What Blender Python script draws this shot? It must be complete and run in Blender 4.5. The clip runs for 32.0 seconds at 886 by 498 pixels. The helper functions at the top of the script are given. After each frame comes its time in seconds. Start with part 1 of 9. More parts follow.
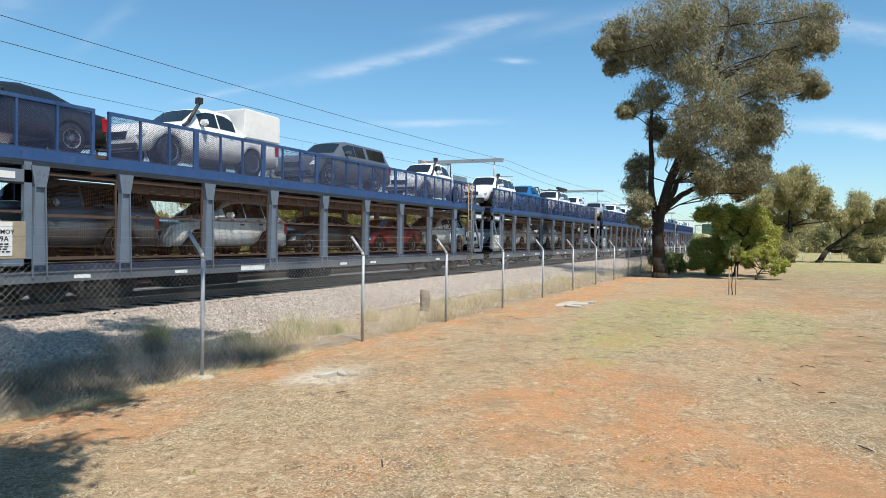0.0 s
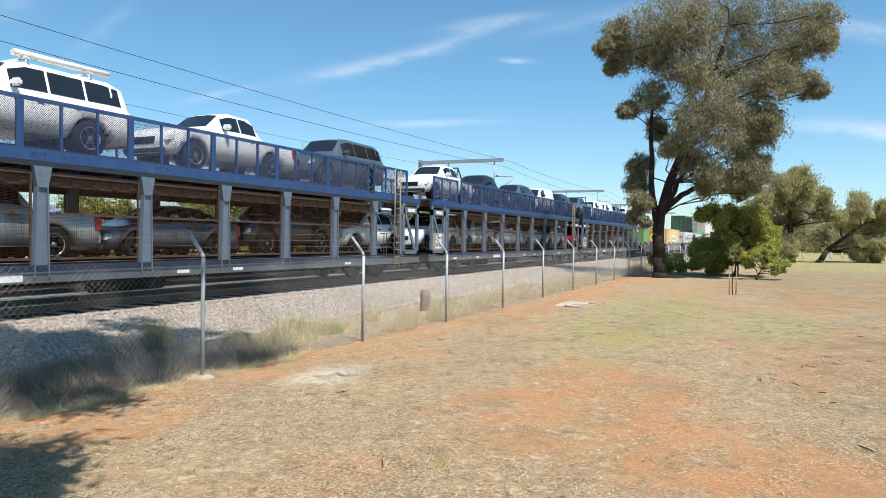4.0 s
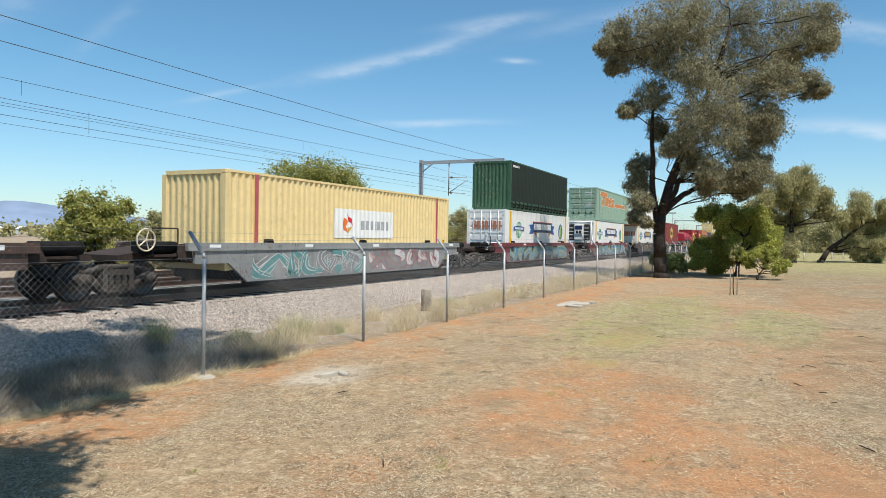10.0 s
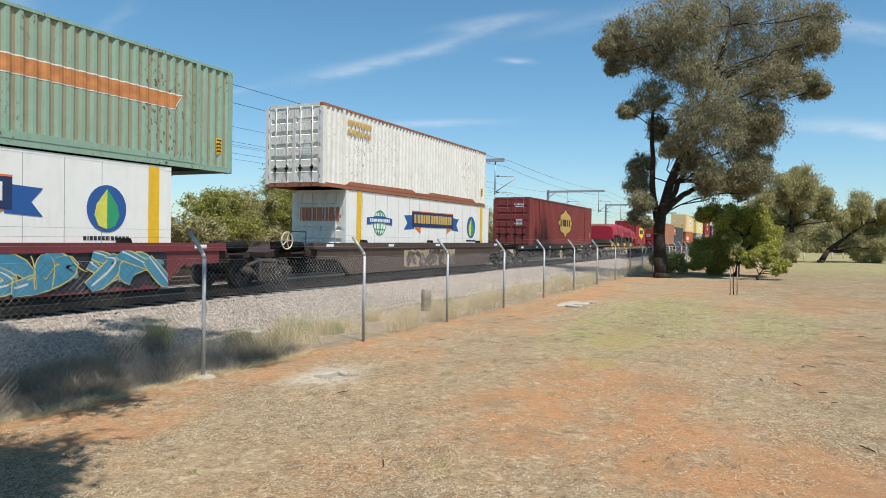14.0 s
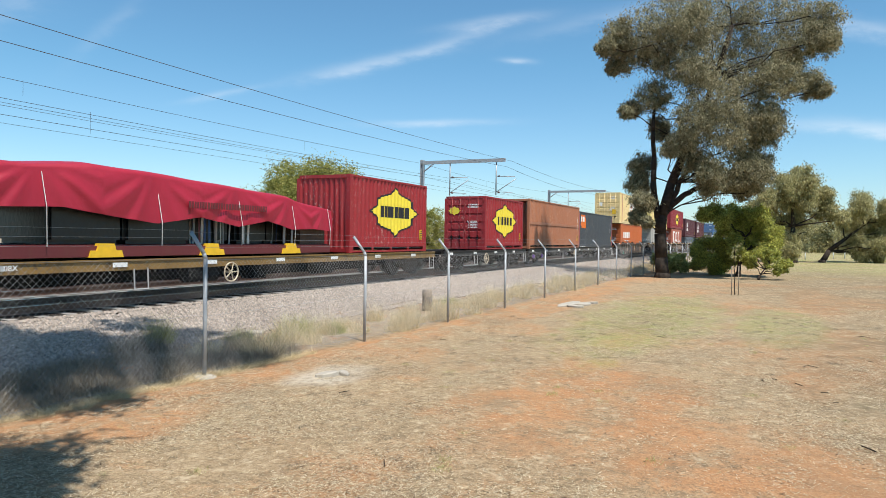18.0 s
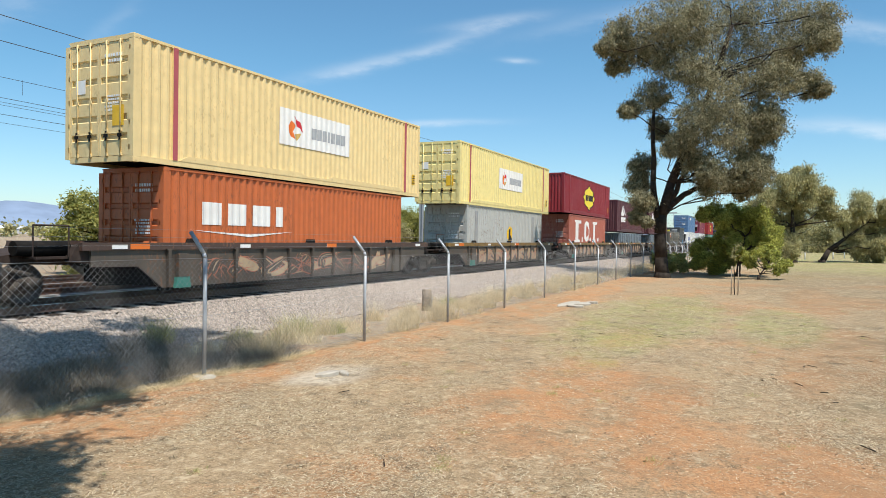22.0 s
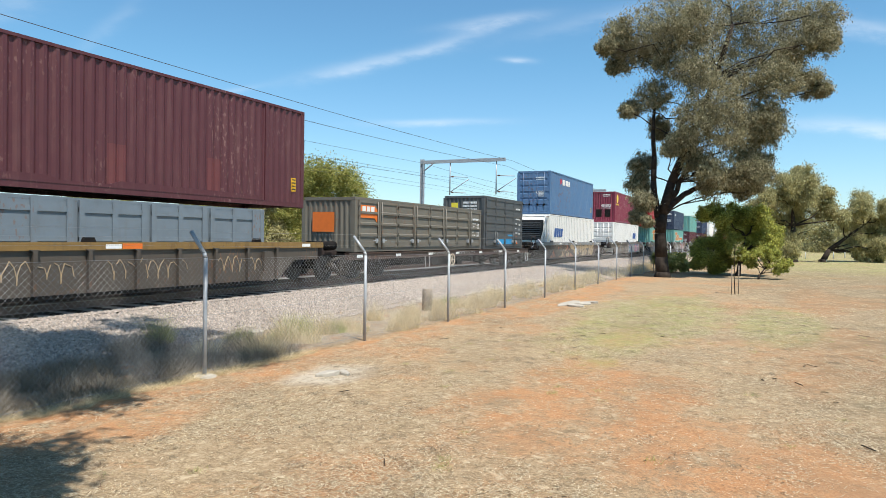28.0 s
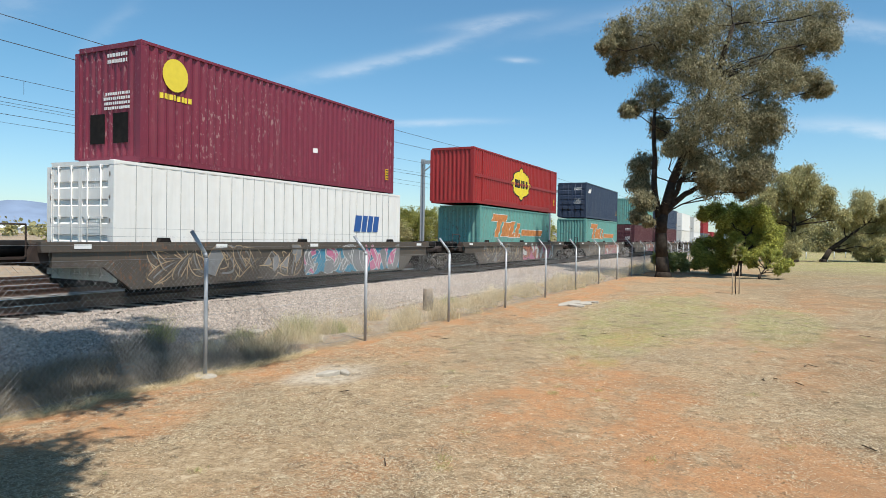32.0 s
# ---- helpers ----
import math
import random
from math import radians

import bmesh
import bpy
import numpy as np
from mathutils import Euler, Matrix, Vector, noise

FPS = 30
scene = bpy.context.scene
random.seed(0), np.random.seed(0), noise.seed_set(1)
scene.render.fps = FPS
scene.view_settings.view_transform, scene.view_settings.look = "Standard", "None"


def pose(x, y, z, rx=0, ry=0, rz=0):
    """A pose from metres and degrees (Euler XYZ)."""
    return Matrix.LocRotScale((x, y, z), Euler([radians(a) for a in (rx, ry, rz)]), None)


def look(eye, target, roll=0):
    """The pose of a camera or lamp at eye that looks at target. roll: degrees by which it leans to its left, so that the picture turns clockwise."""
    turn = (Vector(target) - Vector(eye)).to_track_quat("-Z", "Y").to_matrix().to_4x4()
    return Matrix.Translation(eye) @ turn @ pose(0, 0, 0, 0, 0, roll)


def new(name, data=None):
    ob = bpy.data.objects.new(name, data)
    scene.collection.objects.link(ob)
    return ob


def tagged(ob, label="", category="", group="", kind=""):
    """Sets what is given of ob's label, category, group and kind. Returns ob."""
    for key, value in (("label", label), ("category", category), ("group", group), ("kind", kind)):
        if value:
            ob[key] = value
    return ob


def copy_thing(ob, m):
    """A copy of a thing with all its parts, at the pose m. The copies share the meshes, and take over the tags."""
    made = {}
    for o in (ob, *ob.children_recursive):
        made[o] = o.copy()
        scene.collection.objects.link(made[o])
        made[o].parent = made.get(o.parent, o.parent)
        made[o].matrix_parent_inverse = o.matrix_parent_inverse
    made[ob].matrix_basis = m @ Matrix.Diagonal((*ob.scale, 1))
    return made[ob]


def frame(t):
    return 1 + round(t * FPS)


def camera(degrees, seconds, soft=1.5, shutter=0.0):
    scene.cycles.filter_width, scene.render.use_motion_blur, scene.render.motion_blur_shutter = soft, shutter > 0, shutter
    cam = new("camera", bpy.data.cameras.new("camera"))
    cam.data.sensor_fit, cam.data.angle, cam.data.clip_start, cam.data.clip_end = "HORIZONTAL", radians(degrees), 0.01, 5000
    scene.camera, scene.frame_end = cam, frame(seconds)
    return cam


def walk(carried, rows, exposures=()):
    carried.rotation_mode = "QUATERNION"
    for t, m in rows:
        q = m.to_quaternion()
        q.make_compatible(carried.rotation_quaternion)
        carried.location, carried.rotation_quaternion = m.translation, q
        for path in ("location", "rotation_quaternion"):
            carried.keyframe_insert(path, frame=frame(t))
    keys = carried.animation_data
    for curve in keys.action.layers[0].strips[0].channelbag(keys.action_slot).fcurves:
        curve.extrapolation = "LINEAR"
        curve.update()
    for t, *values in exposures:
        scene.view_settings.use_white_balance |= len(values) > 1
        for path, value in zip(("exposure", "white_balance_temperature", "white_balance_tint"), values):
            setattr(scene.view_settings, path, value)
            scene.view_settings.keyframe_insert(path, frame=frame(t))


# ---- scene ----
cam = camera(66.506, 32.0, soft=0.6)

EYE = (0.0, 0.0, 2.2)


def aim(yaw, pitch):
    a, b = radians(yaw), radians(pitch)
    return (EYE[0] + math.cos(a) * math.cos(b), EYE[1] + math.sin(a) * math.cos(b), EYE[2] + math.sin(b))


# the camera stands still and only drifts a hair in yaw and pitch
DRIFT = [(0, 25.879, -1.00), (3.5, 25.888, -1.00), (5.5, 25.965, -1.00), (14, 25.975, -1.00), (14.5, 26.03, -1.0),
         (17.5, 26.042, -1.00), (18.5, 26.08, -1.00), (19.5, 26.08, -1.00), (20, 26.051, -1.0), (25.5, 26.051, -1.03),
         (28, 26.07, -1.05), (29, 26.099, -1.05), (32, 26.118, -1.06)]
# the film's own exposure breathes a little as bright loads pass
BREATH = [(0, 0.05), (6, 0.12), (8, 0.06), (9, -0.06), (12, -0.08), (14, -0.14), (17, 0.0), (21, 0.03), (23.5, -0.06), (25, 0.08), (28, 0.13), (29, 0.0), (30, -0.03), (31, -0.14), (32, -0.07)]
walk(cam, [(t, look(EYE, aim(y, p), 0.971)) for t, y, p in DRIFT], [(t, 0.30 + e) for t, e in BREATH])

# ---- light ----
SUN_TO = Vector((-0.25, -0.40, 1.0)).normalized()
world = bpy.data.worlds.new("sky")
scene.world = world
world.use_nodes = True
scene.view_settings.exposure = 0.30
sun = new("sun", bpy.data.lights.new("sun", "SUN"))
sun.data.energy, sun.data.angle, sun.data.color = 5.0, radians(0.55), (1.0, 0.95, 0.875)
sun.matrix_world = look(SUN_TO * 100, (0, 0, 0))


def build_sky():
    nt = world.node_tree
    n, l = nt.nodes, nt.links
    n.clear()
    out = n.new("ShaderNodeOutputWorld")
    bg = n.new("ShaderNodeBackground")
    sky = n.new("ShaderNodeTexSky")
    sky.sky_type, sky.sun_disc = "NISHITA", False
    sky.sun_elevation = math.asin(SUN_TO.z)
    sky.sun_rotation = math.atan2(SUN_TO.x, SUN_TO.y)
    sky.altitude, sky.air_density, sky.dust_density, sky.ozone_density = 100, 1.0, 0.4, 0.8
    geo = n.new("ShaderNodeTexCoord")
    # thin cirrus: faint stretched streaks, torn by noise
    def calc(o, a, b=None):
        t = n.new("ShaderNodeMath"); t.operation = o
        for i, v in enumerate((a, b)):
            if v is None:
                continue
            if isinstance(v, (int, float)):
                t.inputs[i].default_value = v
            else:
                l.new(v, t.inputs[i])
        return t.outputs[0]

    def dot(v):
        t = n.new("ShaderNodeVectorMath"); t.operation = "DOT_PRODUCT"
        t.inputs[1].default_value = v
        l.new(geo.outputs["Generated"], t.inputs[0])
        return t.outputs["Value"]
    # the streaks' own flat chart of the northern sky
    ahead = calc("MAXIMUM", dot((0.898, 0.4395, 0.0)), 0.05)
    e = calc("DIVIDE", dot((0.4395, -0.898, 0.0)), ahead)
    h = calc("DIVIDE", dot((0.0, 0.0, 1.0)), ahead)
    chart = n.new("ShaderNodeCombineXYZ")
    l.new(e, chart.inputs["X"]); l.new(h, chart.inputs["Y"])
    mp = n.new("ShaderNodeMapping")
    mp.inputs["Rotation"].default_value = (0, 0, radians(-14))
    mp.inputs["Scale"].default_value = (7.0, 20.0, 1)
    l.new(chart.outputs[0], mp.inputs[0])
    no = n.new("ShaderNodeTexNoise")
    no.inputs["Scale"].default_value, no.inputs["Detail"].default_value, no.inputs["Roughness"].default_value = 1.6, 8, 0.62
    l.new(mp.outputs[0], no.inputs["Vector"])
    total = None
    for x, y, length, width, slope, amt in ((-0.12, 0.252, 0.10, 0.009, 0.24, 0.75), (0.0, 0.285, 0.08, 0.009, 0.36, 0.5), (0.07, 0.318, 0.07, 0.008, 0.16, 0.8),
                                            (-0.02, 0.168, 0.085, 0.005, 0.04, 0.85), (0.105, 0.262, 0.022, 0.004, -0.02, 0.85), (0.62, 0.172, 0.12, 0.011, -0.03, 1.0),
                                            (0.60, 0.32, 0.09, 0.012, -0.1, 0.8), (-0.33, 0.205, 0.05, 0.005, 0.2, 0.6), (0.24, 0.33, 0.14, 0.012, 0.25, 0.35),
                                            (-0.64, 0.34, 0.10, 0.03, 0.5, 0.3), (-0.5, 0.30, 0.06, 0.012, 0.9, 0.25)):
        c, sn = math.cos(math.atan(slope)), math.sin(math.atan(slope))
        de, dh = calc("SUBTRACT", e, x), calc("SUBTRACT", h, y)
        u = calc("DIVIDE", calc("ADD", calc("MULTIPLY", de, c), calc("MULTIPLY", dh, sn)), length)
        v = calc("DIVIDE", calc("SUBTRACT", calc("MULTIPLY", dh, c), calc("MULTIPLY", de, sn)), width)
        v = calc("ADD", v, calc("MULTIPLY", calc("SUBTRACT", no.outputs["Fac"], 0.5), 2.6))
        r = calc("ADD", calc("MULTIPLY", u, u), calc("MULTIPLY", v, v))
        g = calc("MULTIPLY", calc("POWER", 2.718, calc("MULTIPLY", r, -1.0)), amt)
        total = g if total is None else calc("ADD", total, g)
    veil = n.new("ShaderNodeMapRange")
    veil.inputs["From Min"].default_value, veil.inputs["From Max"].default_value = 0.3, 0.75
    l.new(no.outputs["Fac"], veil.inputs["Value"])
    amt = calc("MULTIPLY", calc("MINIMUM", calc("MULTIPLY", total, calc("ADD", veil.outputs[0], 0.3)), 1.0), 0.4)
    mix = n.new("ShaderNodeMixRGB")
    mix.inputs["Color2"].default_value = (7.2, 7.6, 8.0, 1)
    l.new(amt, mix.inputs["Fac"])
    tint = n.new("ShaderNodeMixRGB"); tint.blend_type = "MULTIPLY"
    tint.inputs["Fac"].default_value = 1.0
    hue = n.new("ShaderNodeMixRGB")
    hue.inputs["Color1"].default_value, hue.inputs["Color2"].default_value = (0.80, 0.97, 1.12, 1), (0.645, 1.0, 1.10, 1)
    rise = n.new("ShaderNodeMapRange")
    rise.inputs["From Max"].default_value = 0.26
    l.new(h, rise.inputs["Value"]); l.new(rise.outputs[0], hue.inputs["Fac"]); l.new(hue.outputs[0], tint.inputs["Color2"])
    l.new(sky.outputs[0], tint.inputs["Color1"])
    l.new(tint.outputs[0], mix.inputs["Color1"])
    l.new(mix.outputs[0], bg.inputs["Color"])
    bg.inputs["Strength"].default_value = 0.11
    l.new(bg.outputs[0], out.inputs[0])


build_sky()

# ---- materials ----
MATS = {}


def mat(name, color, rough=0.6, metal=0.0, var=0.12, scale=6.0, bump=0.0, bscale=40.0, dirt=None, dirt_amt=0.0,
        dirt_scale=1.5, streak=False, coat=0.0, rand=0.0, spec=0.5, chips=0.0, chip=(0.11, 0.045, 0.022)):
    """A painted or plain surface with grain at two scales, optional dirt and relief."""
    if name in MATS:
        return MATS[name]
    m = bpy.data.materials.new(name)
    m.use_nodes = True
    nt = m.node_tree
    n, l = nt.nodes, nt.links
    p = n["Principled BSDF"]
    p.inputs["Roughness"].default_value, p.inputs["Metallic"].default_value = rough, metal
    p.inputs["Coat Weight"].default_value = coat
    p.inputs["Specular IOR Level"].default_value = spec
    tc = n.new("ShaderNodeTexCoord")
    no = n.new("ShaderNodeTexNoise")
    no.inputs["Scale"].default_value, no.inputs["Detail"].default_value = scale, 5
    l.new(tc.outputs["Object"], no.inputs["Vector"])
    hsv = n.new("ShaderNodeHueSaturation")
    hsv.inputs["Color"].default_value = (*color, 1)
    mr = n.new("ShaderNodeMapRange")
    mr.inputs["From Min"].default_value, mr.inputs["From Max"].default_value = 0.3, 0.7
    mr.inputs["To Min"].default_value, mr.inputs["To Max"].default_value = 1 - var, 1 + var
    l.new(no.outputs["Fac"], mr.inputs["Value"])
    val = mr.outputs[0]
    if rand:
        oi = n.new("ShaderNodeObjectInfo")
        ge = n.new("ShaderNodeNewGeometry")
        ad = n.new("ShaderNodeMath"); ad.operation = "ADD"
        l.new(oi.outputs["Random"], ad.inputs[0]); l.new(ge.outputs["Random Per Island"], ad.inputs[1])
        mr2 = n.new("ShaderNodeMapRange")
        mr2.inputs["From Max"].default_value = 2
        mr2.inputs["To Min"].default_value, mr2.inputs["To Max"].default_value = 1 - rand, 1 + rand
        l.new(ad.outputs[0], mr2.inputs["Value"])
        mu = n.new("ShaderNodeMath"); mu.operation = "MULTIPLY"
        l.new(val, mu.inputs[0]); l.new(mr2.outputs[0], mu.inputs[1])
        val = mu.outputs[0]
    l.new(val, hsv.inputs["Value"])
    col = hsv.outputs[0]
    if dirt is not None:
        mp = n.new("ShaderNodeMapping")
        mp.inputs["Scale"].default_value = (3.0, 3.0, 0.35) if streak else (1, 1, 1)
        l.new(tc.outputs["Object"], mp.inputs[0])
        dn = n.new("ShaderNodeTexNoise")
        dn.inputs["Scale"].default_value, dn.inputs["Detail"].default_value, dn.inputs["Roughness"].default_value = dirt_scale, 8, 0.7
        l.new(mp.outputs[0], dn.inputs["Vector"])
        rp = n.new("ShaderNodeMapRange")
        rp.inputs["From Min"].default_value, rp.inputs["From Max"].default_value = 0.5, 0.78
        rp.inputs["To Max"].default_value = dirt_amt
        l.new(dn.outputs["Fac"], rp.inputs["Value"])
        mx = n.new("ShaderNodeMixRGB")
        mx.inputs["Color2"].default_value = (*dirt, 1)
        l.new(rp.outputs[0], mx.inputs["Fac"]); l.new(col, mx.inputs["Color1"])
        col = mx.outputs[0]
    if chips:
        # scraped and rusted spots, gathered in runs
        sp = n.new("ShaderNodeMapping")
        sp.inputs["Scale"].default_value = (1, 1, 0.45)
        l.new(tc.outputs["Object"], sp.inputs[0])
        fa = []
        for sc, det, lo, hi in ((15.0, 6, 0.58, 0.64), (0.7, 4, 0.44, 0.62)):
            cn = n.new("ShaderNodeTexNoise")
            cn.inputs["Scale"].default_value, cn.inputs["Detail"].default_value = sc, det
            l.new(sp.outputs[0], cn.inputs["Vector"])
            cr = n.new("ShaderNodeMapRange")
            cr.inputs["From Min"].default_value, cr.inputs["From Max"].default_value = lo, hi
            l.new(cn.outputs["Fac"], cr.inputs["Value"])
            fa.append(cr.outputs[0])
        cm = n.new("ShaderNodeMath"); cm.operation = "MULTIPLY"
        l.new(fa[0], cm.inputs[0]); l.new(fa[1], cm.inputs[1])
        cs = n.new("ShaderNodeMath"); cs.operation = "MULTIPLY"
        cs.inputs[1].default_value = chips
        l.new(cm.outputs[0], cs.inputs[0])
        cx = n.new("ShaderNodeMixRGB")
        cx.inputs["Color2"].default_value = (*chip, 1)
        l.new(cs.outputs[0], cx.inputs["Fac"]); l.new(col, cx.inputs["Color1"])
        col = cx.outputs[0]
    l.new(col, p.inputs["Base Color"])
    if bump:
        bn = n.new("ShaderNodeTexNoise")
        bn.inputs["Scale"].default_value, bn.inputs["Detail"].default_value = bscale, 4
        l.new(tc.outputs["Object"], bn.inputs["Vector"])
        bp = n.new("ShaderNodeBump")
        bp.inputs["Strength"].default_value, bp.inputs["Distance"].default_value = bump, 0.02
        l.new(bn.outputs["Fac"], bp.inputs["Height"]); l.new(bp.outputs[0], p.inputs["Normal"])
    MATS[name] = m
    return m


def paint(name, color, **kw):
    """Weathered steel container or wagon paint."""
    a = dict(rough=0.5, var=0.07, scale=3.0, dirt=(0.12, 0.06, 0.035), dirt_amt=0.35, dirt_scale=1.2, streak=True)
    a.update(kw)
    return mat(name, color, **a)


GALV = mat("galvanised steel", (0.36, 0.375, 0.39), rough=0.5, metal=0.2, var=0.14, scale=9)
GREY_STEEL = paint("blue grey painted steel", (0.13, 0.165, 0.215), dirt=(0.09, 0.075, 0.06), dirt_amt=0.6, chips=0.6, chip=(0.10, 0.055, 0.035))
SILL_GREY = paint("dark sill grey", (0.10, 0.11, 0.125), dirt=(0.05, 0.045, 0.04), dirt_amt=0.5)
BLUE = paint("blue painted steel", (0.021, 0.066, 0.19), dirt=(0.16, 0.17, 0.19), dirt_amt=0.35, chips=0.7, chip=(0.015, 0.025, 0.06))
BLUE_MESH = mat("blue mesh wire", (0.013, 0.045, 0.14), rough=0.55)
BROWN_STEEL = mat("rust brown steel", (0.085, 0.048, 0.03), rough=0.75, var=0.25, dirt=(0.05, 0.03, 0.02), dirt_amt=0.6)
BROWN_WIRE = mat("rusty wire", (0.085, 0.047, 0.028), rough=0.85, spec=0.15)
BLACK = mat("sooty black steel", (0.013, 0.012, 0.0115), rough=0.85, var=0.3, dirt=(0.045, 0.032, 0.024), dirt_amt=0.4, spec=0.12)
RUBBER = mat("black rubber", (0.016, 0.016, 0.017), rough=0.85, spec=0.15)
GLASS = mat("dark tinted glass", (0.012, 0.015, 0.017), rough=0.05, var=0.0, spec=0.8)
ALLOY = mat("alloy", (0.5, 0.51, 0.53), rough=0.3, metal=0.85, var=0.05)
CHROME = mat("bright metal", (0.7, 0.7, 0.72), rough=0.18, metal=1.0, var=0.02)
WHEEL_STEEL = mat("worn wheel steel", (0.05, 0.043, 0.04), rough=0.45, metal=0.7, var=0.2)
LAMP_CLEAR = mat("clear lamp lens", (0.75, 0.77, 0.8), rough=0.08, var=0.02)
LAMP_RED = mat("red lamp lens", (0.35, 0.01, 0.01), rough=0.15, var=0.02)
PLASTIC = mat("black plastic trim", (0.025, 0.025, 0.027), rough=0.6)
WHITE = mat("white marking paint", (0.78, 0.78, 0.76), rough=0.6, var=0.04)
NAVY_STEEL = paint("dark navy rail", (0.012, 0.02, 0.05), dirt=(0.05, 0.04, 0.03), dirt_amt=0.5)
YELLOW = mat("yellow marking paint", (0.75, 0.45, 0.02), rough=0.55, var=0.08)
INK = mat("black marking paint", (0.015, 0.015, 0.018), rough=0.6)


# ---- mesh tools ----
def obj(name, bm, material, parent=None, label=""):
    me = bpy.data.meshes.new(name)
    bm.to_mesh(me)
    bm.free()
    for m in (material if isinstance(material, (list, tuple)) else [material]):
        me.materials.append(m)
    ob = new(name, me)
    if parent is not None:
        ob.parent = parent
    if label:
        ob["label"] = label
    return ob


def part(name, bm, material, parent, label="", kind=""):
    ob = obj(name, bm, material, parent, label)
    if kind:
        ob["kind"] = kind
    return ob


def share(name, source, parent, loc=(0, 0, 0), rz=0.0, label=""):
    """Another piece on the same mesh."""
    ob = new(name, source.data)
    ob.parent = parent
    ob.location = loc
    ob.rotation_euler = (0, 0, rz)
    if label:
        ob["label"] = label
    return ob


def box(bm, x0, y0, z0, x1, y1, z1, mi=0):
    vs = [bm.verts.new(p) for p in ((x0, y0, z0), (x1, y0, z0), (x1, y1, z0), (x0, y1, z0),
                                    (x0, y0, z1), (x1, y0, z1), (x1, y1, z1), (x0, y1, z1))]
    for f in ((3, 2, 1, 0), (4, 5, 6, 7), (0, 1, 5, 4), (1, 2, 6, 5), (2, 3, 7, 6), (3, 0, 4, 7)):
        fc = bm.faces.new([vs[i] for i in f])
        fc.material_index = mi
    return vs


def bar(bm, a, b, r, n=6, r2=None, mi=0, cap=True):
    """A round bar from a to b."""
    a, b = Vector(a), Vector(b)
    d = (b - a).normalized()
    u = d.orthogonal().normalized()
    v = d.cross(u)
    r2 = r if r2 is None else r2
    A = [bm.verts.new(a + (u * math.cos(k * math.tau / n) + v * math.sin(k * math.tau / n)) * r) for k in range(n)]
    B = [bm.verts.new(b + (u * math.cos(k * math.tau / n) + v * math.sin(k * math.tau / n)) * r2) for k in range(n)]
    for k in range(n):
        f = bm.faces.new((A[k], A[(k + 1) % n], B[(k + 1) % n], B[k]))
        f.material_index, f.smooth = mi, n > 5
    if cap:
        bm.faces.new(A[::-1]).material_index = mi
        bm.faces.new(B).material_index = mi


def tube(bm, pts, r, n=6, mi=0):
    for a, b in zip(pts[:-1], pts[1:]):
        bar(bm, a, b, r, n, mi=mi)


def prism(bm, poly, y0, y1, mi=0, axis="y"):
    """A polygon in x, z (or x, y or y, z) pulled through a thickness."""
    def at(p, h):
        return (p[0], h, p[1]) if axis == "y" else ((p[0], p[1], h) if axis == "z" else (h, p[0], p[1]))
    A = [bm.verts.new(at(p, y0)) for p in poly]
    B = [bm.verts.new(at(p, y1)) for p in poly]
    k = len(poly)
    fs = [bm.faces.new(A), bm.faces.new(B[::-1])]
    for i in range(k):
        fs.append(bm.faces.new((A[(i + 1) % k], A[i], B[i], B[(i + 1) % k])))
    for f in fs:
        f.material_index = mi
    return fs


def fix(bm):
    bmesh.ops.recalc_face_normals(bm, faces=bm.faces[:])
    return bm


def soften(bm, w=0.01, seg=1):
    bmesh.ops.bevel(bm, geom=bm.edges[:], offset=w, segments=seg, affect="EDGES", clamp_overlap=True)
    return bm


def lathe(bm, prof, n=20, center=(0, 0, 0), axis="y", mi=0, closed=True):
    """Turn a profile of (radius, offset) about an axis."""
    rings = []
    for r, o in prof:
        ring = []
        for k in range(n):
            c, s = math.cos(k * math.tau / n) * r, math.sin(k * math.tau / n) * r
            p = (c, o, s) if axis == "y" else ((c, s, o) if axis == "z" else (o, c, s))
            ring.append(bm.verts.new((p[0] + center[0], p[1] + center[1], p[2] + center[2])))
        rings.append(ring)
    for A, B in zip(rings[:-1], rings[1:]):
        for k in range(n):
            f = bm.faces.new((A[k], A[(k + 1) % n], B[(k + 1) % n], B[k]))
            f.material_index, f.smooth = mi, True
    for ring in (rings[0], rings[-1]) if closed else ():
        if len(set(v.co.to_tuple(4) for v in ring)) == n:
            bm.faces.new(ring).material_index = mi


def words(name, text, size, material, parent, m, depth=0.004, label="", shear=0.0, squeeze=1.0, bold=0.0):
    """Raised lettering; m places it, its base line along local x, facing local z."""
    cu = bpy.data.curves.new(name, "FONT")
    cu.body, cu.size, cu.extrude, cu.shear, cu.offset = text, size, depth, shear, bold
    cu.resolution_u = 2
    tmp = bpy.data.objects.new("tmp", cu)
    scene.collection.objects.link(tmp)
    bpy.context.view_layer.update()
    me = bpy.data.meshes.new_from_object(tmp.evaluated_get(bpy.context.evaluated_depsgraph_get()))
    bpy.data.objects.remove(tmp)
    me.materials.clear()
    me.materials.append(material)
    me.transform(m @ Matrix.Diagonal((squeeze, 1, 1, 1)))
    ob = new(name, me)
    ob.parent = parent
    if label:
        ob["label"] = label
    return ob


def side_text(x, y, z):
    """A pose on a side facing the camera's side (-y), text running along +x."""
    return pose(x, y, z, 90, 0, 0)


def thing(name, label, category, group=""):
    return tagged(new(name), label, category, group)


# the train: every thing on it with its place in the train's own length
TRAIN = []
NEAR = 13.946          # the containers' near side
MID = NEAR + 1.219     # the middle of the track
RAIL = 0.56            # top of rail


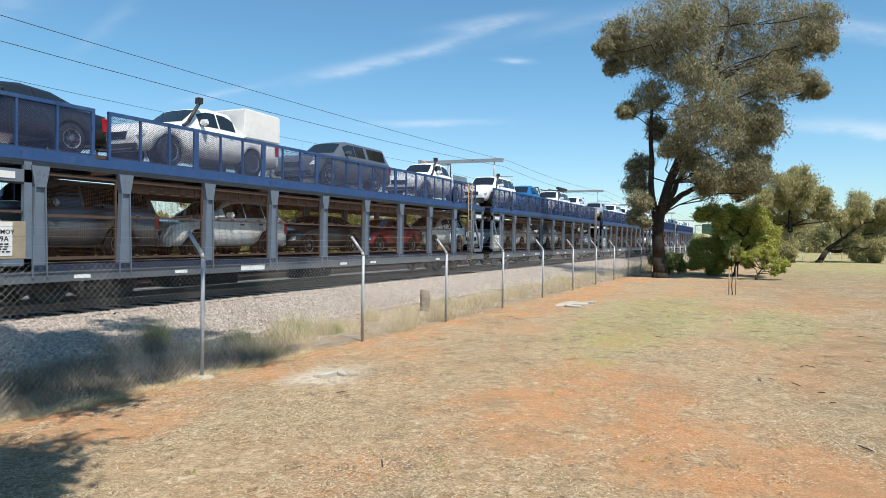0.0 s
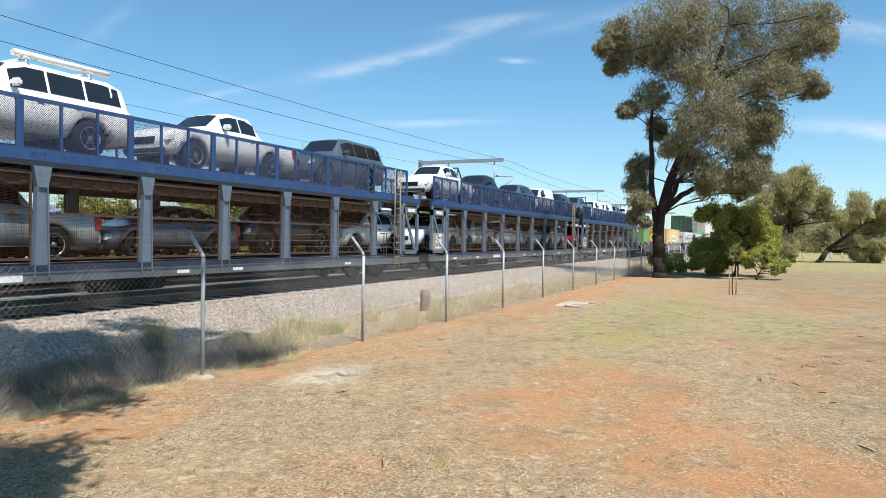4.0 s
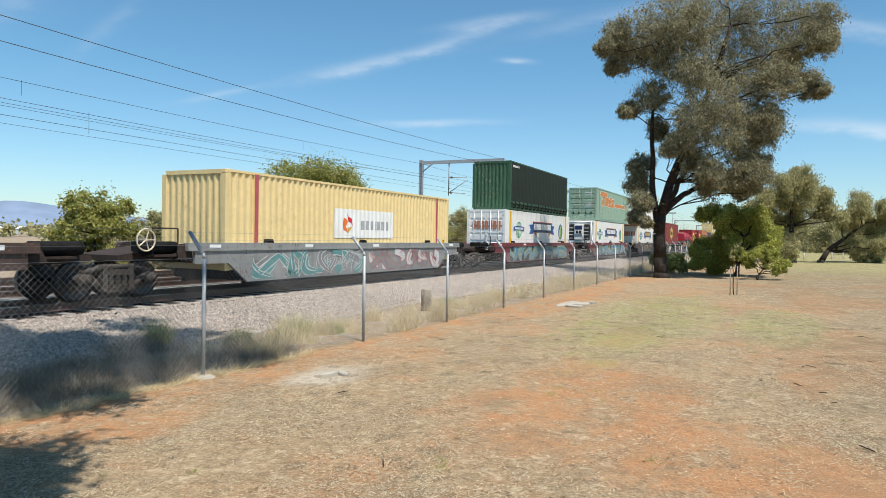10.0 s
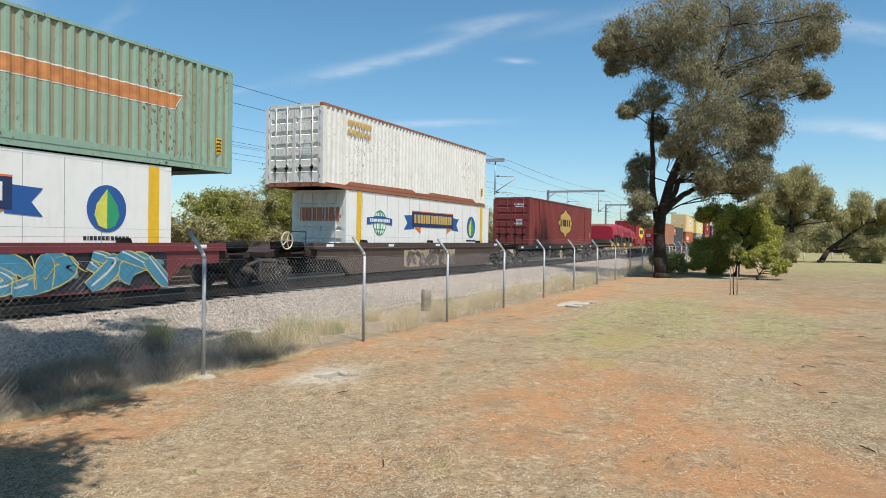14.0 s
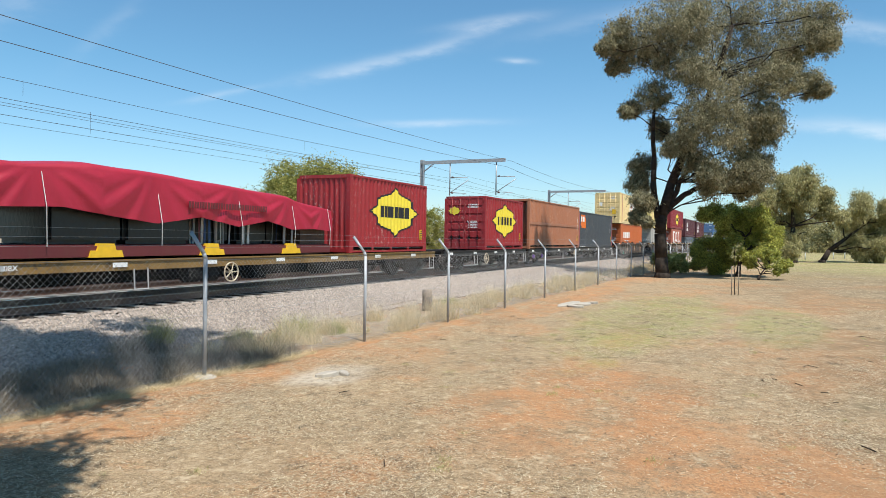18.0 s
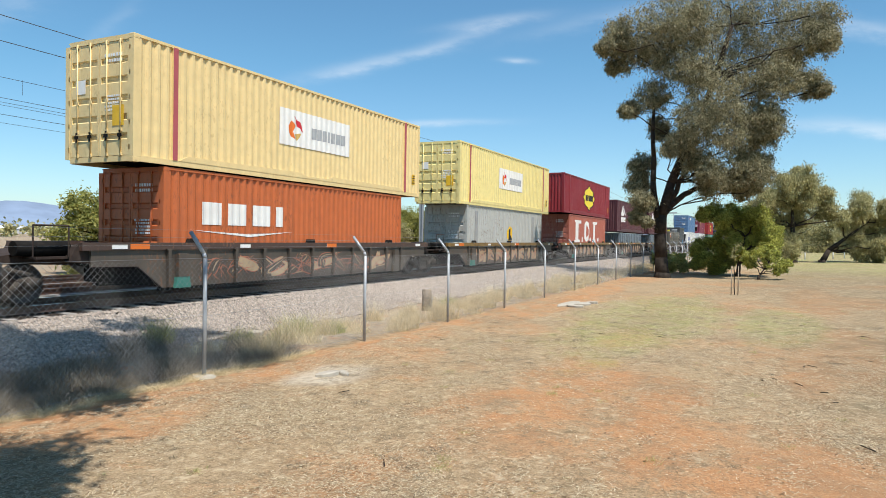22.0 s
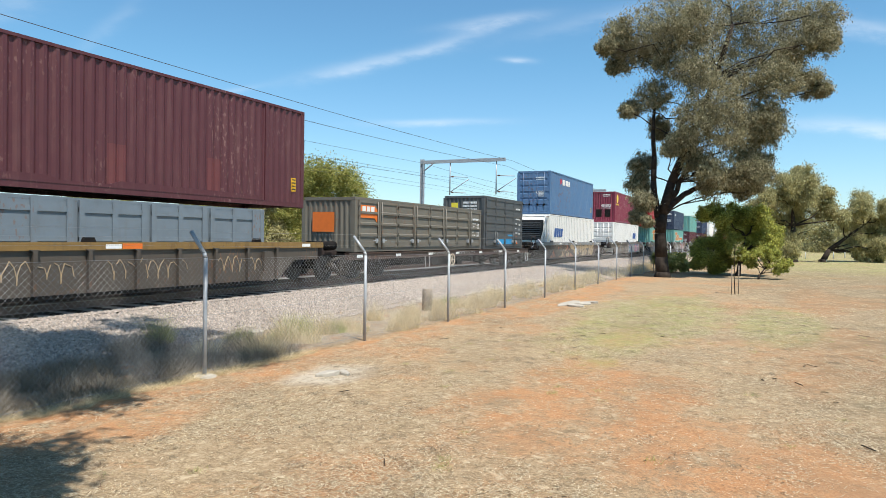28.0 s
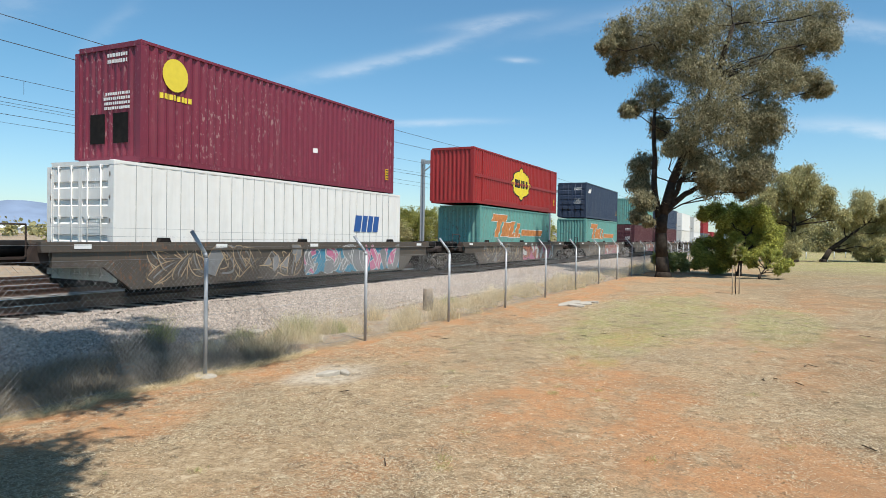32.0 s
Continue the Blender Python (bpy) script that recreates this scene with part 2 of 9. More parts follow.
def aboard(ob, u, y, z):
    ob.location = (u, y, z)
    TRAIN.append((ob, u, y, z))
    return ob


def rolled(t):
    """How far the train has gone at t: it slows gently."""
    return 15.45 * t - 0.02875 * t * t


# ---- ground, track and fence ----
def height(x, y):
    """The lie of the land: the park nearly flat, a drain behind the fence, the raised ballast bed."""
    h = 0.0
    h += 0.10 * noise.noise((x * 0.06, y * 0.06, 3.1)) + 0.025 * noise.noise((x * 0.5, y * 0.5, 1.0))
    # the park rises a little away from the track
    if y < 2:
        h += 0.010 * min(60, 2 - y)
    d = abs(y - MID)
    if y > 8:
        h *= 0.4
    bed = RAIL - 0.30
    if d < 1.9:
        b = bed
    elif d < 4.6:
        b = bed * (1 - (d - 1.9) / 2.7)
    else:
        b = 0.0
    if y > MID and y < MID + 9:
        b = bed
    elif y >= MID + 9:
        b = max(0.0, bed * (1 - (y - MID - 9) / 3))
    return max(h, b) if b > 0.02 else h


def axis_steps(stops):
    out = [stops[0][0]]
    for (a, s), (b, _) in zip(stops[:-1], stops[1:]):
        k = max(1, round((b - a) / s))
        out += [a + (b - a) * (i + 1) / k for i in range(k)]
    return out


BARE = [(9.2, 2.3, 3.0, 1.5), (6.8, 0.6, 2.0, 0.7), (15.8, 3.0, 2.2, 0.6), (17.5, -1.6, 2.6, 0.7), (19, -3.4, 1.6, 0.8), (12.6, -0.6, 2.0, 0.5), (30, -1.5, 7, 1.0), (13, -3.2, 2.0, 0.5), (25, 6.4, 8, 0.7), (5.2, 6.4, 1.2, 0.6)]


def ground_material():
    m = bpy.data.materials.new("red earth with dry grass")
    m.use_nodes = True
    n, l = m.node_tree.nodes, m.node_tree.links
    p = n["Principled BSDF"]
    p.inputs["Roughness"].default_value = 0.95
    p.inputs["Specular IOR Level"].default_value = 0.1
    tc = n.new("ShaderNodeTexCoord")

    def nz(scale, detail=6, rough=0.6, dist=0.0):
        t = n.new("ShaderNodeTexNoise")
        t.inputs["Scale"].default_value, t.inputs["Detail"].default_value = scale, detail
        t.inputs["Roughness"].default_value, t.inputs["Distortion"].default_value = rough, dist
        l.new(tc.outputs["Object"], t.inputs["Vector"])
        return t.outputs["Fac"]

    def band(v, a, b, lo=0.0, hi=1.0):
        t = n.new("ShaderNodeMapRange")
        t.inputs["From Min"].default_value, t.inputs["From Max"].default_value = a, b
        t.inputs["To Min"].default_value, t.inputs["To Max"].default_value = lo, hi
        t.interpolation_type = "SMOOTHSTEP"
        l.new(v, t.inputs["Value"])
        return t.outputs[0]

    def op(o, a, b):
        t = n.new("ShaderNodeMath"); t.operation = o; t.use_clamp = o in ("MULTIPLY", "ADD", "SUBTRACT", "MAXIMUM")
        for i, v in enumerate((a, b)):
            if isinstance(v, (int, float)):
                t.inputs[i].default_value = v
            else:
                l.new(v, t.inputs[i])
        return t.outputs[0]

    def mix(f, a, b):
        t = n.new("ShaderNodeMixRGB")
        for k, v in (("Fac", f), ("Color1", a), ("Color2", b)):
            if isinstance(v, (int, float)):
                t.inputs[k].default_value = v
            elif isinstance(v, tuple):
                t.inputs[k].default_value = (*v, 1)
            else:
                l.new(v, t.inputs[k])
        return t.outputs[0]
    sep = n.new("ShaderNodeSeparateXYZ")
    l.new(tc.outputs["Object"], sep.inputs[0])
    X, Y = sep.outputs["X"], sep.outputs["Y"]

    def spot(cx, cy, rx, ry, soft=0.6):
        """One where the spot lies, falling to nought at its rim, with a ragged edge."""
        a = op("DIVIDE", op2("SUBTRACT", X, cx), rx)
        b = op("DIVIDE", op2("SUBTRACT", Y, cy), ry)
        d = op2("ADD", op2("MULTIPLY", a, a), op2("MULTIPLY", b, b))
        d = op2("ADD", d, op2("MULTIPLY", op2("SUBTRACT", edge, 0.5), 3.6))
        return band(d, 1.0 + soft, 1.0 - soft)

    def op2(o, a, b):
        t = n.new("ShaderNodeMath"); t.operation = o
        for i, v in enumerate((a, b)):
            if isinstance(v, (int, float)):
                t.inputs[i].default_value = v
            else:
                l.new(v, t.inputs[i])
        return t.outputs[0]

    def op(o, a, b):
        return op2(o, a, b)
    edge = nz(0.9, 6, 0.65)
    broad, medium, fine, grit = nz(0.22, 4, 0.55, 0.4), nz(1.3, 8, 0.75, 0.3), nz(34, 8, 0.9), nz(120, 4, 0.85)
    earth = mix(band(fine, 0.4, 0.62), (0.37, 0.165, 0.068), (0.54, 0.305, 0.155))
    earth = mix(band(grit, 0.5, 0.64, 0, 0.6), earth, (0.18, 0.095, 0.055))
    straw = mix(band(fine, 0.4, 0.62), (0.27, 0.188, 0.108), (0.52, 0.395, 0.245))
    straw = mix(band(grit, 0.48, 0.62, 0, 0.7), straw, (0.11, 0.082, 0.05))
    green = mix(band(fine, 0.4, 0.62), (0.15, 0.165, 0.055), (0.41, 0.41, 0.175))
    # bare red ground in patches, along the fence and on a worn track
    bare = band(op2("ADD", op2("ADD", op2("MULTIPLY", broad, 0.5), op2("MULTIPLY", medium, 0.32)), op2("MULTIPLY", fine, 0.40)), 0.585, 0.74)
    bare = op2("MAXIMUM", bare, band(op2("ADD", op2("MULTIPLY", medium, 0.5), op2("MULTIPLY", fine, 0.5)), 0.53, 0.60, 0.0, 0.55))
    fence_strip = op2("MULTIPLY", band(op2("ADD", Y, op2("MULTIPLY", fine, 1.2)), 6.7, 7.5), band(Y, 7.9, 7.4))
    fence_strip = op2("MULTIPLY", fence_strip, band(medium, 0.42, 0.58, 0.15, 0.9))
    bare = op2("MAXIMUM", bare, fence_strip)
    for cx, cy, rx, ry in BARE:
        bare = op2("MAXIMUM", bare, op2("MULTIPLY", spot(cx, cy, rx, ry), band(op2("ADD", op2("MULTIPLY", fine, 0.6), op2("MULTIPLY", medium, 0.55)), 0.52, 0.62, 0.1, 1.0)))
    ring = op2("SUBTRACT", op2("SQRT", op2("ADD", op2("POWER", op2("SUBTRACT", X, 13.5), 2), op2("POWER", op2("SUBTRACT", Y, -3.5), 2)), 0), 6.9)
    ring = op2("MULTIPLY", band(op2("ABSOLUTE", ring, 0), 0.24, 0.08), band(X, 14.0, 12.0))
    bare = op2("MAXIMUM", bare, op2("MULTIPLY", ring, 0.6))
    col = mix(bare, straw, earth)
    lush = op2("MULTIPLY", op2("MAXIMUM", spot(20.5, 3.2, 7.5, 1.9), spot(20.5, -0.2, 4.5, 1.1)), band(medium, 0.35, 0.6, 0.2, 0.85))
    far = op2("MULTIPLY", band(op2("ADD", X, op2("MULTIPLY", medium, 16.0)), 46, 74), band(Y, 3.0, -2.0))
    lush = op2("MAXIMUM", lush, op2("MULTIPLY", far, band(broad, 0.38, 0.6, 0.35, 0.85)))
    speck = op2("MULTIPLY", band(nz(2.6, 5, 0.8), 0.62, 0.72), 0.55)
    lush = op2("MAXIMUM", lush, op2("MULTIPLY", speck, band(Y, 9, 6)))
    col = mix(lush, col, green)
    sand = op2("MULTIPLY", spot(8.75, 6.15, 0.9, 0.5, 0.95), band(op2("ADD", op2("MULTIPLY", fine, 0.7), op2("MULTIPLY", medium, 0.6)), 0.45, 0.75, 0.35, 0.95))
    col = mix(sand, col, (0.50, 0.44, 0.35))
    # grey gravelly soil on the railway's side
    rail_side = band(Y, 7.7, 8.6)
    grey = mix(band(fine, 0.4, 0.62), (0.22, 0.175, 0.125), (0.44, 0.365, 0.265))
    grey = mix(band(medium, 0.5, 0.62, 0, 0.75), grey, (0.34, 0.17, 0.085))
    col = mix(rail_side, col, grey)
    olive = op2("MULTIPLY", spot(13.5, -3.4, 8.5, 2.9, 0.9), band(op2("ADD", op2("MULTIPLY", fine, 0.5), op2("MULTIPLY", medium, 0.5)), 0.44, 0.58, 0.15, 0.9))
    olive = op2("MAXIMUM", olive, op2("MULTIPLY", spot(21, -7.0, 9, 3.2, 0.9), band(medium, 0.4, 0.58, 0.15, 0.85)))
    olive = op2("MAXIMUM", olive, op2("MULTIPLY", spot(42, -4.5, 18, 6.5, 0.9), band(medium, 0.38, 0.58, 0.15, 0.7)))
    col = mix(olive, col, (0.175, 0.148, 0.095))
    # tufts of stubble: their shadows painted dark between, pale straw on top
    tuft = nz(7.5, 5, 0.7, 0.6)
    col = mix(op2("MULTIPLY", band(tuft, 0.52, 0.64), band(bare, 0.75, 0.2, 0.12, 0.55)), col, (0.135, 0.10, 0.06))
    col = mix(op2("MULTIPLY", band(tuft, 0.46, 0.36), band(bare, 0.75, 0.2, 0.1, 0.5)), col, (0.60, 0.49, 0.335))
    # trodden and damp mottling, stray litter
    col = mix(band(nz(4.2, 7, 0.75, 0.4), 0.5, 0.64, 0, 0.34), col, (0.15, 0.11, 0.07))
    col = mix(band(nz(0.5, 5, 0.7), 0.48, 0.66, 0, 0.4), col, (0.19, 0.14, 0.088))
    col = mix(band(nz(130, 2, 0.6), 0.66, 0.72, 0, 0.8), col, (0.62, 0.54, 0.41))
    l.new(col, p.inputs["Base Color"])
    bp = n.new("ShaderNodeBump")
    bp.inputs["Strength"].default_value, bp.inputs["Distance"].default_value = 0.5, 0.05
    hh = op2("ADD", op2("MULTIPLY", fine, 0.6), op2("MULTIPLY", grit, 0.5))
    l.new(hh, bp.inputs["Height"])
    l.new(bp.outputs[0], p.inputs["Normal"])
    return m


def build_ground():
    xs = axis_steps([(-4000, 800), (-800, 150), (-60, 10), (-10, 0.5), (45, 1.0), (90, 5), (300, 40), (900, 500), (4000, 1)])
    ys = axis_steps([(-4000, 800), (-800, 120), (-60, 8), (-12, 0.5), (24, 1.0), (40, 8), (120, 60), (600, 400), (4000, 1)])
    vs = [(x, y, height(x, y)) for y in ys for x in xs]
    k = len(xs)
    fs = [(j * k + i, j * k + i + 1, (j + 1) * k + i + 1, (j + 1) * k + i) for j in range(len(ys) - 1) for i in range(k - 1)]
    me = bpy.data.meshes.new("ground")
    me.from_pydata(vs, [], fs)
    for f in me.polygons:
        f.use_smooth = True
    me.materials.append(ground_material())
    tagged(new("ground", me), "red earth with patches of dry straw-coloured grass", "ground", kind="structure")


build_ground()

# base below the loose stones, coloured dark to paint the shade in their gaps
BALLAST = mat("gap-shade ballast base", (0.15, 0.125, 0.105), rough=0.9, var=0.3, scale=25, bump=1.0, bscale=30, rand=0.4)
STONE = mat("ballast stone", (0.315, 0.265, 0.222), rough=0.9, var=0.3, scale=12, rand=0.7)


def ribbon(name, x0, x1, prof, material, label, step=1.0, jitter=0.0):
    """A long strip along the track with a cross profile of (y, z)."""
    n = round((x1 - x0) / step)
    vs, fs = [], []
    for i in range(n + 1):
        x = x0 + i * (x1 - x0) / n
        for y, z in prof:
            vs.append((x, y, z + (jitter * noise.noise((x * 1.7, y * 2.3, z)) if jitter else 0)))
    k = len(prof)
    for i in range(n):
        for j in range(k - 1):
            fs.append((i * k + j, i * k + j + 1, (i + 1) * k + j + 1, (i + 1) * k + j)[::-1])
    me = bpy.data.meshes.new(name)
    me.from_pydata(vs, [], fs)
    me.materials.append(material)
    return tagged(new(name, me), label, "track bed", kind="structure")


BED = RAIL - 0.22
# the shade under the train is put into this strip's dark colour
SHADE_BALLAST = mat("ballast darkened for train shade", (0.04, 0.033, 0.028), rough=0.95, var=0.35, scale=25, bump=1.0, bscale=30, spec=0.08)
ribbon("ballast_shoulder", -120, 700, [(MID - 4.7, -0.08), (MID - 4.0, 0.05), (MID - 1.6, BED - 0.02)], BALLAST, "pale ballast shoulder of the railway", 0.8, 0.05)
ribbon("track_bed", -120, 700, [(MID - 1.6, BED - 0.02), (MID - 0.9, BED), (MID + 0.9, BED), (MID + 1.6, BED - 0.01)], SHADE_BALLAST, "ballast between the near rails, coloured dark for the train shade", 0.8, 0.05)
ribbon("ballast_bed", -120, 700, [(MID + 1.6, BED - 0.01), (MID + 5, BED - 0.02), (MID + 10.2, BED), (MID + 12.5, -0.08)], BALLAST, "pale ballast bed of the farther tracks", 0.8, 0.05)


def stones():
    """Loose ballast stones on the near shoulder, thickest where they show most."""
    rnd = random.Random(8)
    vs, fs = [], []
    base = [(1, 0, 0), (-1, 0, 0), (0, 1, 0), (0, -1, 0), (0, 0, 1), (0, 0, -0.6)]
    tris = [(0, 2, 4), (2, 1, 4), (1, 3, 4), (3, 0, 4), (2, 0, 5), (1, 2, 5), (3, 1, 5), (0, 3, 5)]
    for _ in range(78000):
        f = rnd.random()
        x = 5.5 + 62 * f ** 1.6
        q = rnd.random()
        y = MID - 4.9 + 3.45 * q ** 0.8
        if rnd.random() < 0.06:
            y -= rnd.random() * 0.9
        d = MID - y
        z = -0.08 if d > 4.7 else (0.05 + (d - 4.0) / 0.7 * -0.13 if d > 4 else (BED - 0.02 - (d - 1.75) / 2.25 * (BED - 0.07) if d > 1.75 else BED))
        z = max(z, height(x, y))
        s = rnd.uniform(0.018, 0.046) * (1 if x < 20 else (1.35 if x < 34 else 1.9))
        a = rnd.uniform(0, 6.3)
        ca, sa = math.cos(a), math.sin(a)
        o = len(vs)
        for bx, by, bz in base:
            sx, sy, sz = bx * s * rnd.uniform(0.7, 1.3), by * s * rnd.uniform(0.6, 1.1), bz * s * rnd.uniform(0.6, 1.0)
            vs.append((x + ca * sx - sa * sy, y + sa * sx + ca * sy, z + 0.02 + sz))
        fs += [(o + a1, o + b1, o + c1) for a1, b1, c1 in tris]
    me = bpy.data.meshes.new("ballast_stones")
    me.from_pydata(vs, [], fs)
    me.materials.append(STONE)
    tagged(new("ballast_stones", me), "loose pale angular ballast stones", "ballast", kind="stuff")


stones()

RAIL_STEEL = mat("rail steel", (0.10, 0.06, 0.045), rough=0.5, metal=0.3, var=0.2)
RAIL_TOP = mat("polished rail head", (0.45, 0.44, 0.43), rough=0.25, metal=0.9, var=0.05)
SLEEPER = mat("concrete sleeper", (0.30, 0.28, 0.26), rough=0.85, var=0.15, rand=0.2)


def track(mid, name_label):
    for s in (-0.7525, 0.7525):
        bm = bmesh.new()
        for a, b, z0, z1 in ((-0.07, 0.07, RAIL - 0.16, RAIL - 0.145), (-0.01, 0.01, RAIL - 0.145, RAIL - 0.04), (-0.035, 0.035, RAIL - 0.04, RAIL - 0.003)):
            box(bm, -120, mid + s + a, z0, 700, mid + s + b, z1)
        r = tagged(new("rail", None), "steel running rail on " + name_label, "rail", kind="structure")
        part("rail_body", bm, RAIL_STEEL, r)
        bm = bmesh.new()
        box(bm, -120, mid + s - 0.03, RAIL - 0.003, 700, mid + s + 0.03, RAIL)
        part("rail_head", bm, RAIL_TOP, r)


def sleepers():
    bm = bmesh.new()
    prism(bm, [(-1.15, -0.05), (1.15, -0.05), (1.13, 0.012), (-1.13, 0.012)], -0.11, 0.11, axis="x")
    fix(bm)
    s = tagged(new("sleepers", None), "concrete sleepers under the rails", "sleeper", kind="structure")
    p0 = part("sleeper", bm, SLEEPER, s)
    p0.location = (6.0, MID, BED)
    for i in range(1, 60):
        share("sleeper", p0, s, (6.0 + i * 0.65, MID, BED))
    for m in (MID + 3.9,):
        for i in range(60):
            share("sleeper", p0, s, (6.0 + i * 0.65, m, BED))


track(MID, "the near track")
track(MID + 3.9, "the middle track")
track(MID + 7.7, "the far track")
sleepers()


# ---- chain-link fence ----
FENCE_Y = 7.6
FENCE_X = [3.0, 7.49, 11.89, 15.9, 20.05, 24.2, 28.46, 32.7, 36.9, 41.1, 45.3, 49.5, 53.7, 58.0, 62.2, 66.4, 70.6, 74.8, 79.0, 83.2]
WIRE = mat("galvanised wire", (0.27, 0.275, 0.28), rough=0.5, metal=0.15, var=0.2)
CONCRETE = mat("pale concrete", (0.38, 0.34, 0.28), rough=0.9, var=0.15, scale=8, bump=0.3)


def fence():
    f = tagged(new("chain_link_fence"), "galvanised chain-link fence with cranked posts beside the railway", "fence", kind="")
    bm = bmesh.new()
    bar(bm, (0, 0, -0.1), (0, 0, 1.78), 0.031, 10)
    tube(bm, [(0, 0, 1.78), (0, 0.03, 1.85), (0, 0.30, 2.17)], 0.03, 10)
    post0 = part("post", bm, GALV, f)
    bm = bmesh.new()
    lathe(bm, [(0.2, -0.05), (0.17, 0.02), (0.08, 0.035), (0.0, 0.04)], 12, axis="z")
    foot0 = part("footing", fix(bm), CONCRETE, f)
    for i, x in enumerate(FENCE_X):
        z = height(x, FENCE_Y)
        if i == 0:
            post0.location = (x, FENCE_Y, z)
            foot0.location = (FENCE_X[1], FENCE_Y, height(FENCE_X[1], FENCE_Y))
        else:
            share("post", post0, f, (x, FENCE_Y, z))

    # fabric bay by bay: two families of slanting wires
    H = 1.72
    for i, (xa, xb) in enumerate(zip(FENCE_X[:-1], FENCE_X[1:])):
        pitch = 0.088 if xa < 30 else (0.11 if xa < 50 else 0.2)
        r = 0.0018 if xa < 10 else (0.0014 if xa < 30 else 0.002)
        bm = bmesh.new()
        w = xb - xa
        n = int((w + H) / pitch)
        z0 = (height(xa, FENCE_Y) + height(xb, FENCE_Y)) / 2 + 0.03
        for k in range(1, n):
            a = k * pitch
            p, q = (min(a, w), max(0, a - w)), (max(0, a - H), min(a, H))
            for flip in (0, 1):
                P, Q = (p, q) if not flip else ((w - p[0], p[1]), (w - q[0], q[1]))
                bar(bm, (xa + P[0], FENCE_Y + 0.035 + 0.004 * flip, z0 + P[1]), (xa + Q[0], FENCE_Y + 0.035 + 0.004 * flip, z0 + Q[1]), r, 3, cap=False)
        part("mesh_panel", bm, WIRE, f, kind="stuff")
        bm = bmesh.new()
        for h, dy in ((0.06, 0.035), (0.9, 0.035), (1.74, 0.035)):
            bar(bm, (xa, FENCE_Y + dy, z0 + h), (xb, FENCE_Y + dy, z0 + h), 0.003, 4, cap=False)
        for k in (0.25, 0.6, 0.95):
            bar(bm, (xa, FENCE_Y + 0.03 + 0.27 * k, z0 + 1.85 + 0.32 * k), (xb, FENCE_Y + 0.03 + 0.27 * k, z0 + 1.85 + 0.32 * k), 0.0022, 4, cap=False)
        part("strand_wire", bm, WIRE, f, kind="stuff")


fence()


# ---- plants ----
def leaf_material(name, a, b, trans=0.45):
    m = bpy.data.materials.new(name)
    m.use_nodes = True
    n, l = m.node_tree.nodes, m.node_tree.links
    p = n["Principled BSDF"]
    ge = n.new("ShaderNodeNewGeometry")
    mx = n.new("ShaderNodeMixRGB")
    mx.inputs["Color1"].default_value, mx.inputs["Color2"].default_value = (*a, 1), (*b, 1)
    l.new(ge.outputs["Random Per Island"], mx.inputs["Fac"])
    l.new(mx.outputs[0], p.inputs["Base Color"])
    p.inputs["Roughness"].default_value = 0.55
    p.inputs["Specular IOR Level"].default_value = 0.3
    tr = n.new("ShaderNodeBsdfTranslucent")
    l.new(mx.outputs[0], tr.inputs["Color"])
    ms = n.new("ShaderNodeMixShader")
    ms.inputs[0].default_value = trans
    l.new(p.outputs[0], ms.inputs[1]); l.new(tr.outputs[0], ms.inputs[2])
    l.new(ms.outputs[0], n["Material Output"].inputs["Surface"])
    return m


GUM_LEAF = leaf_material("gum leaf", (0.09, 0.088, 0.046), (0.48, 0.43, 0.255), 0.35)
BUSH_LEAF = leaf_material("glossy bush leaf", (0.13, 0.155, 0.034), (0.66, 0.64, 0.15), 0.35)
WATTLE_LEAF = leaf_material("wattle leaf", (0.19, 0.215, 0.05), (0.50, 0.46, 0.14))
OLIVE_LEAF = leaf_material("olive drooping leaf", (0.20, 0.19, 0.083), (0.62, 0.56, 0.28))
STRAW_LEAF = leaf_material("dry grass blade", (0.50, 0.39, 0.21), (0.92, 0.80, 0.53), 0.35)
GREEN_BLADE = leaf_material("green grass blade", (0.26, 0.28, 0.08), (0.62, 0.58, 0.26), 0.35)
GREY_BLADE = leaf_material("grey dead grass", (0.11, 0.092, 0.066), (0.40, 0.34, 0.25), 0.3)
BARK = mat("dark gum bark", (0.036, 0.028, 0.022), rough=0.9, var=0.35, scale=5, bump=1.0, bscale=14, dirt=(0.10, 0.07, 0.05), dirt_amt=0.35, streak=True, spec=0.15)
RIGHT = Vector((0.4396, -0.8982, 0))
DEEP = Vector((0.8982, 0.4396, 0))


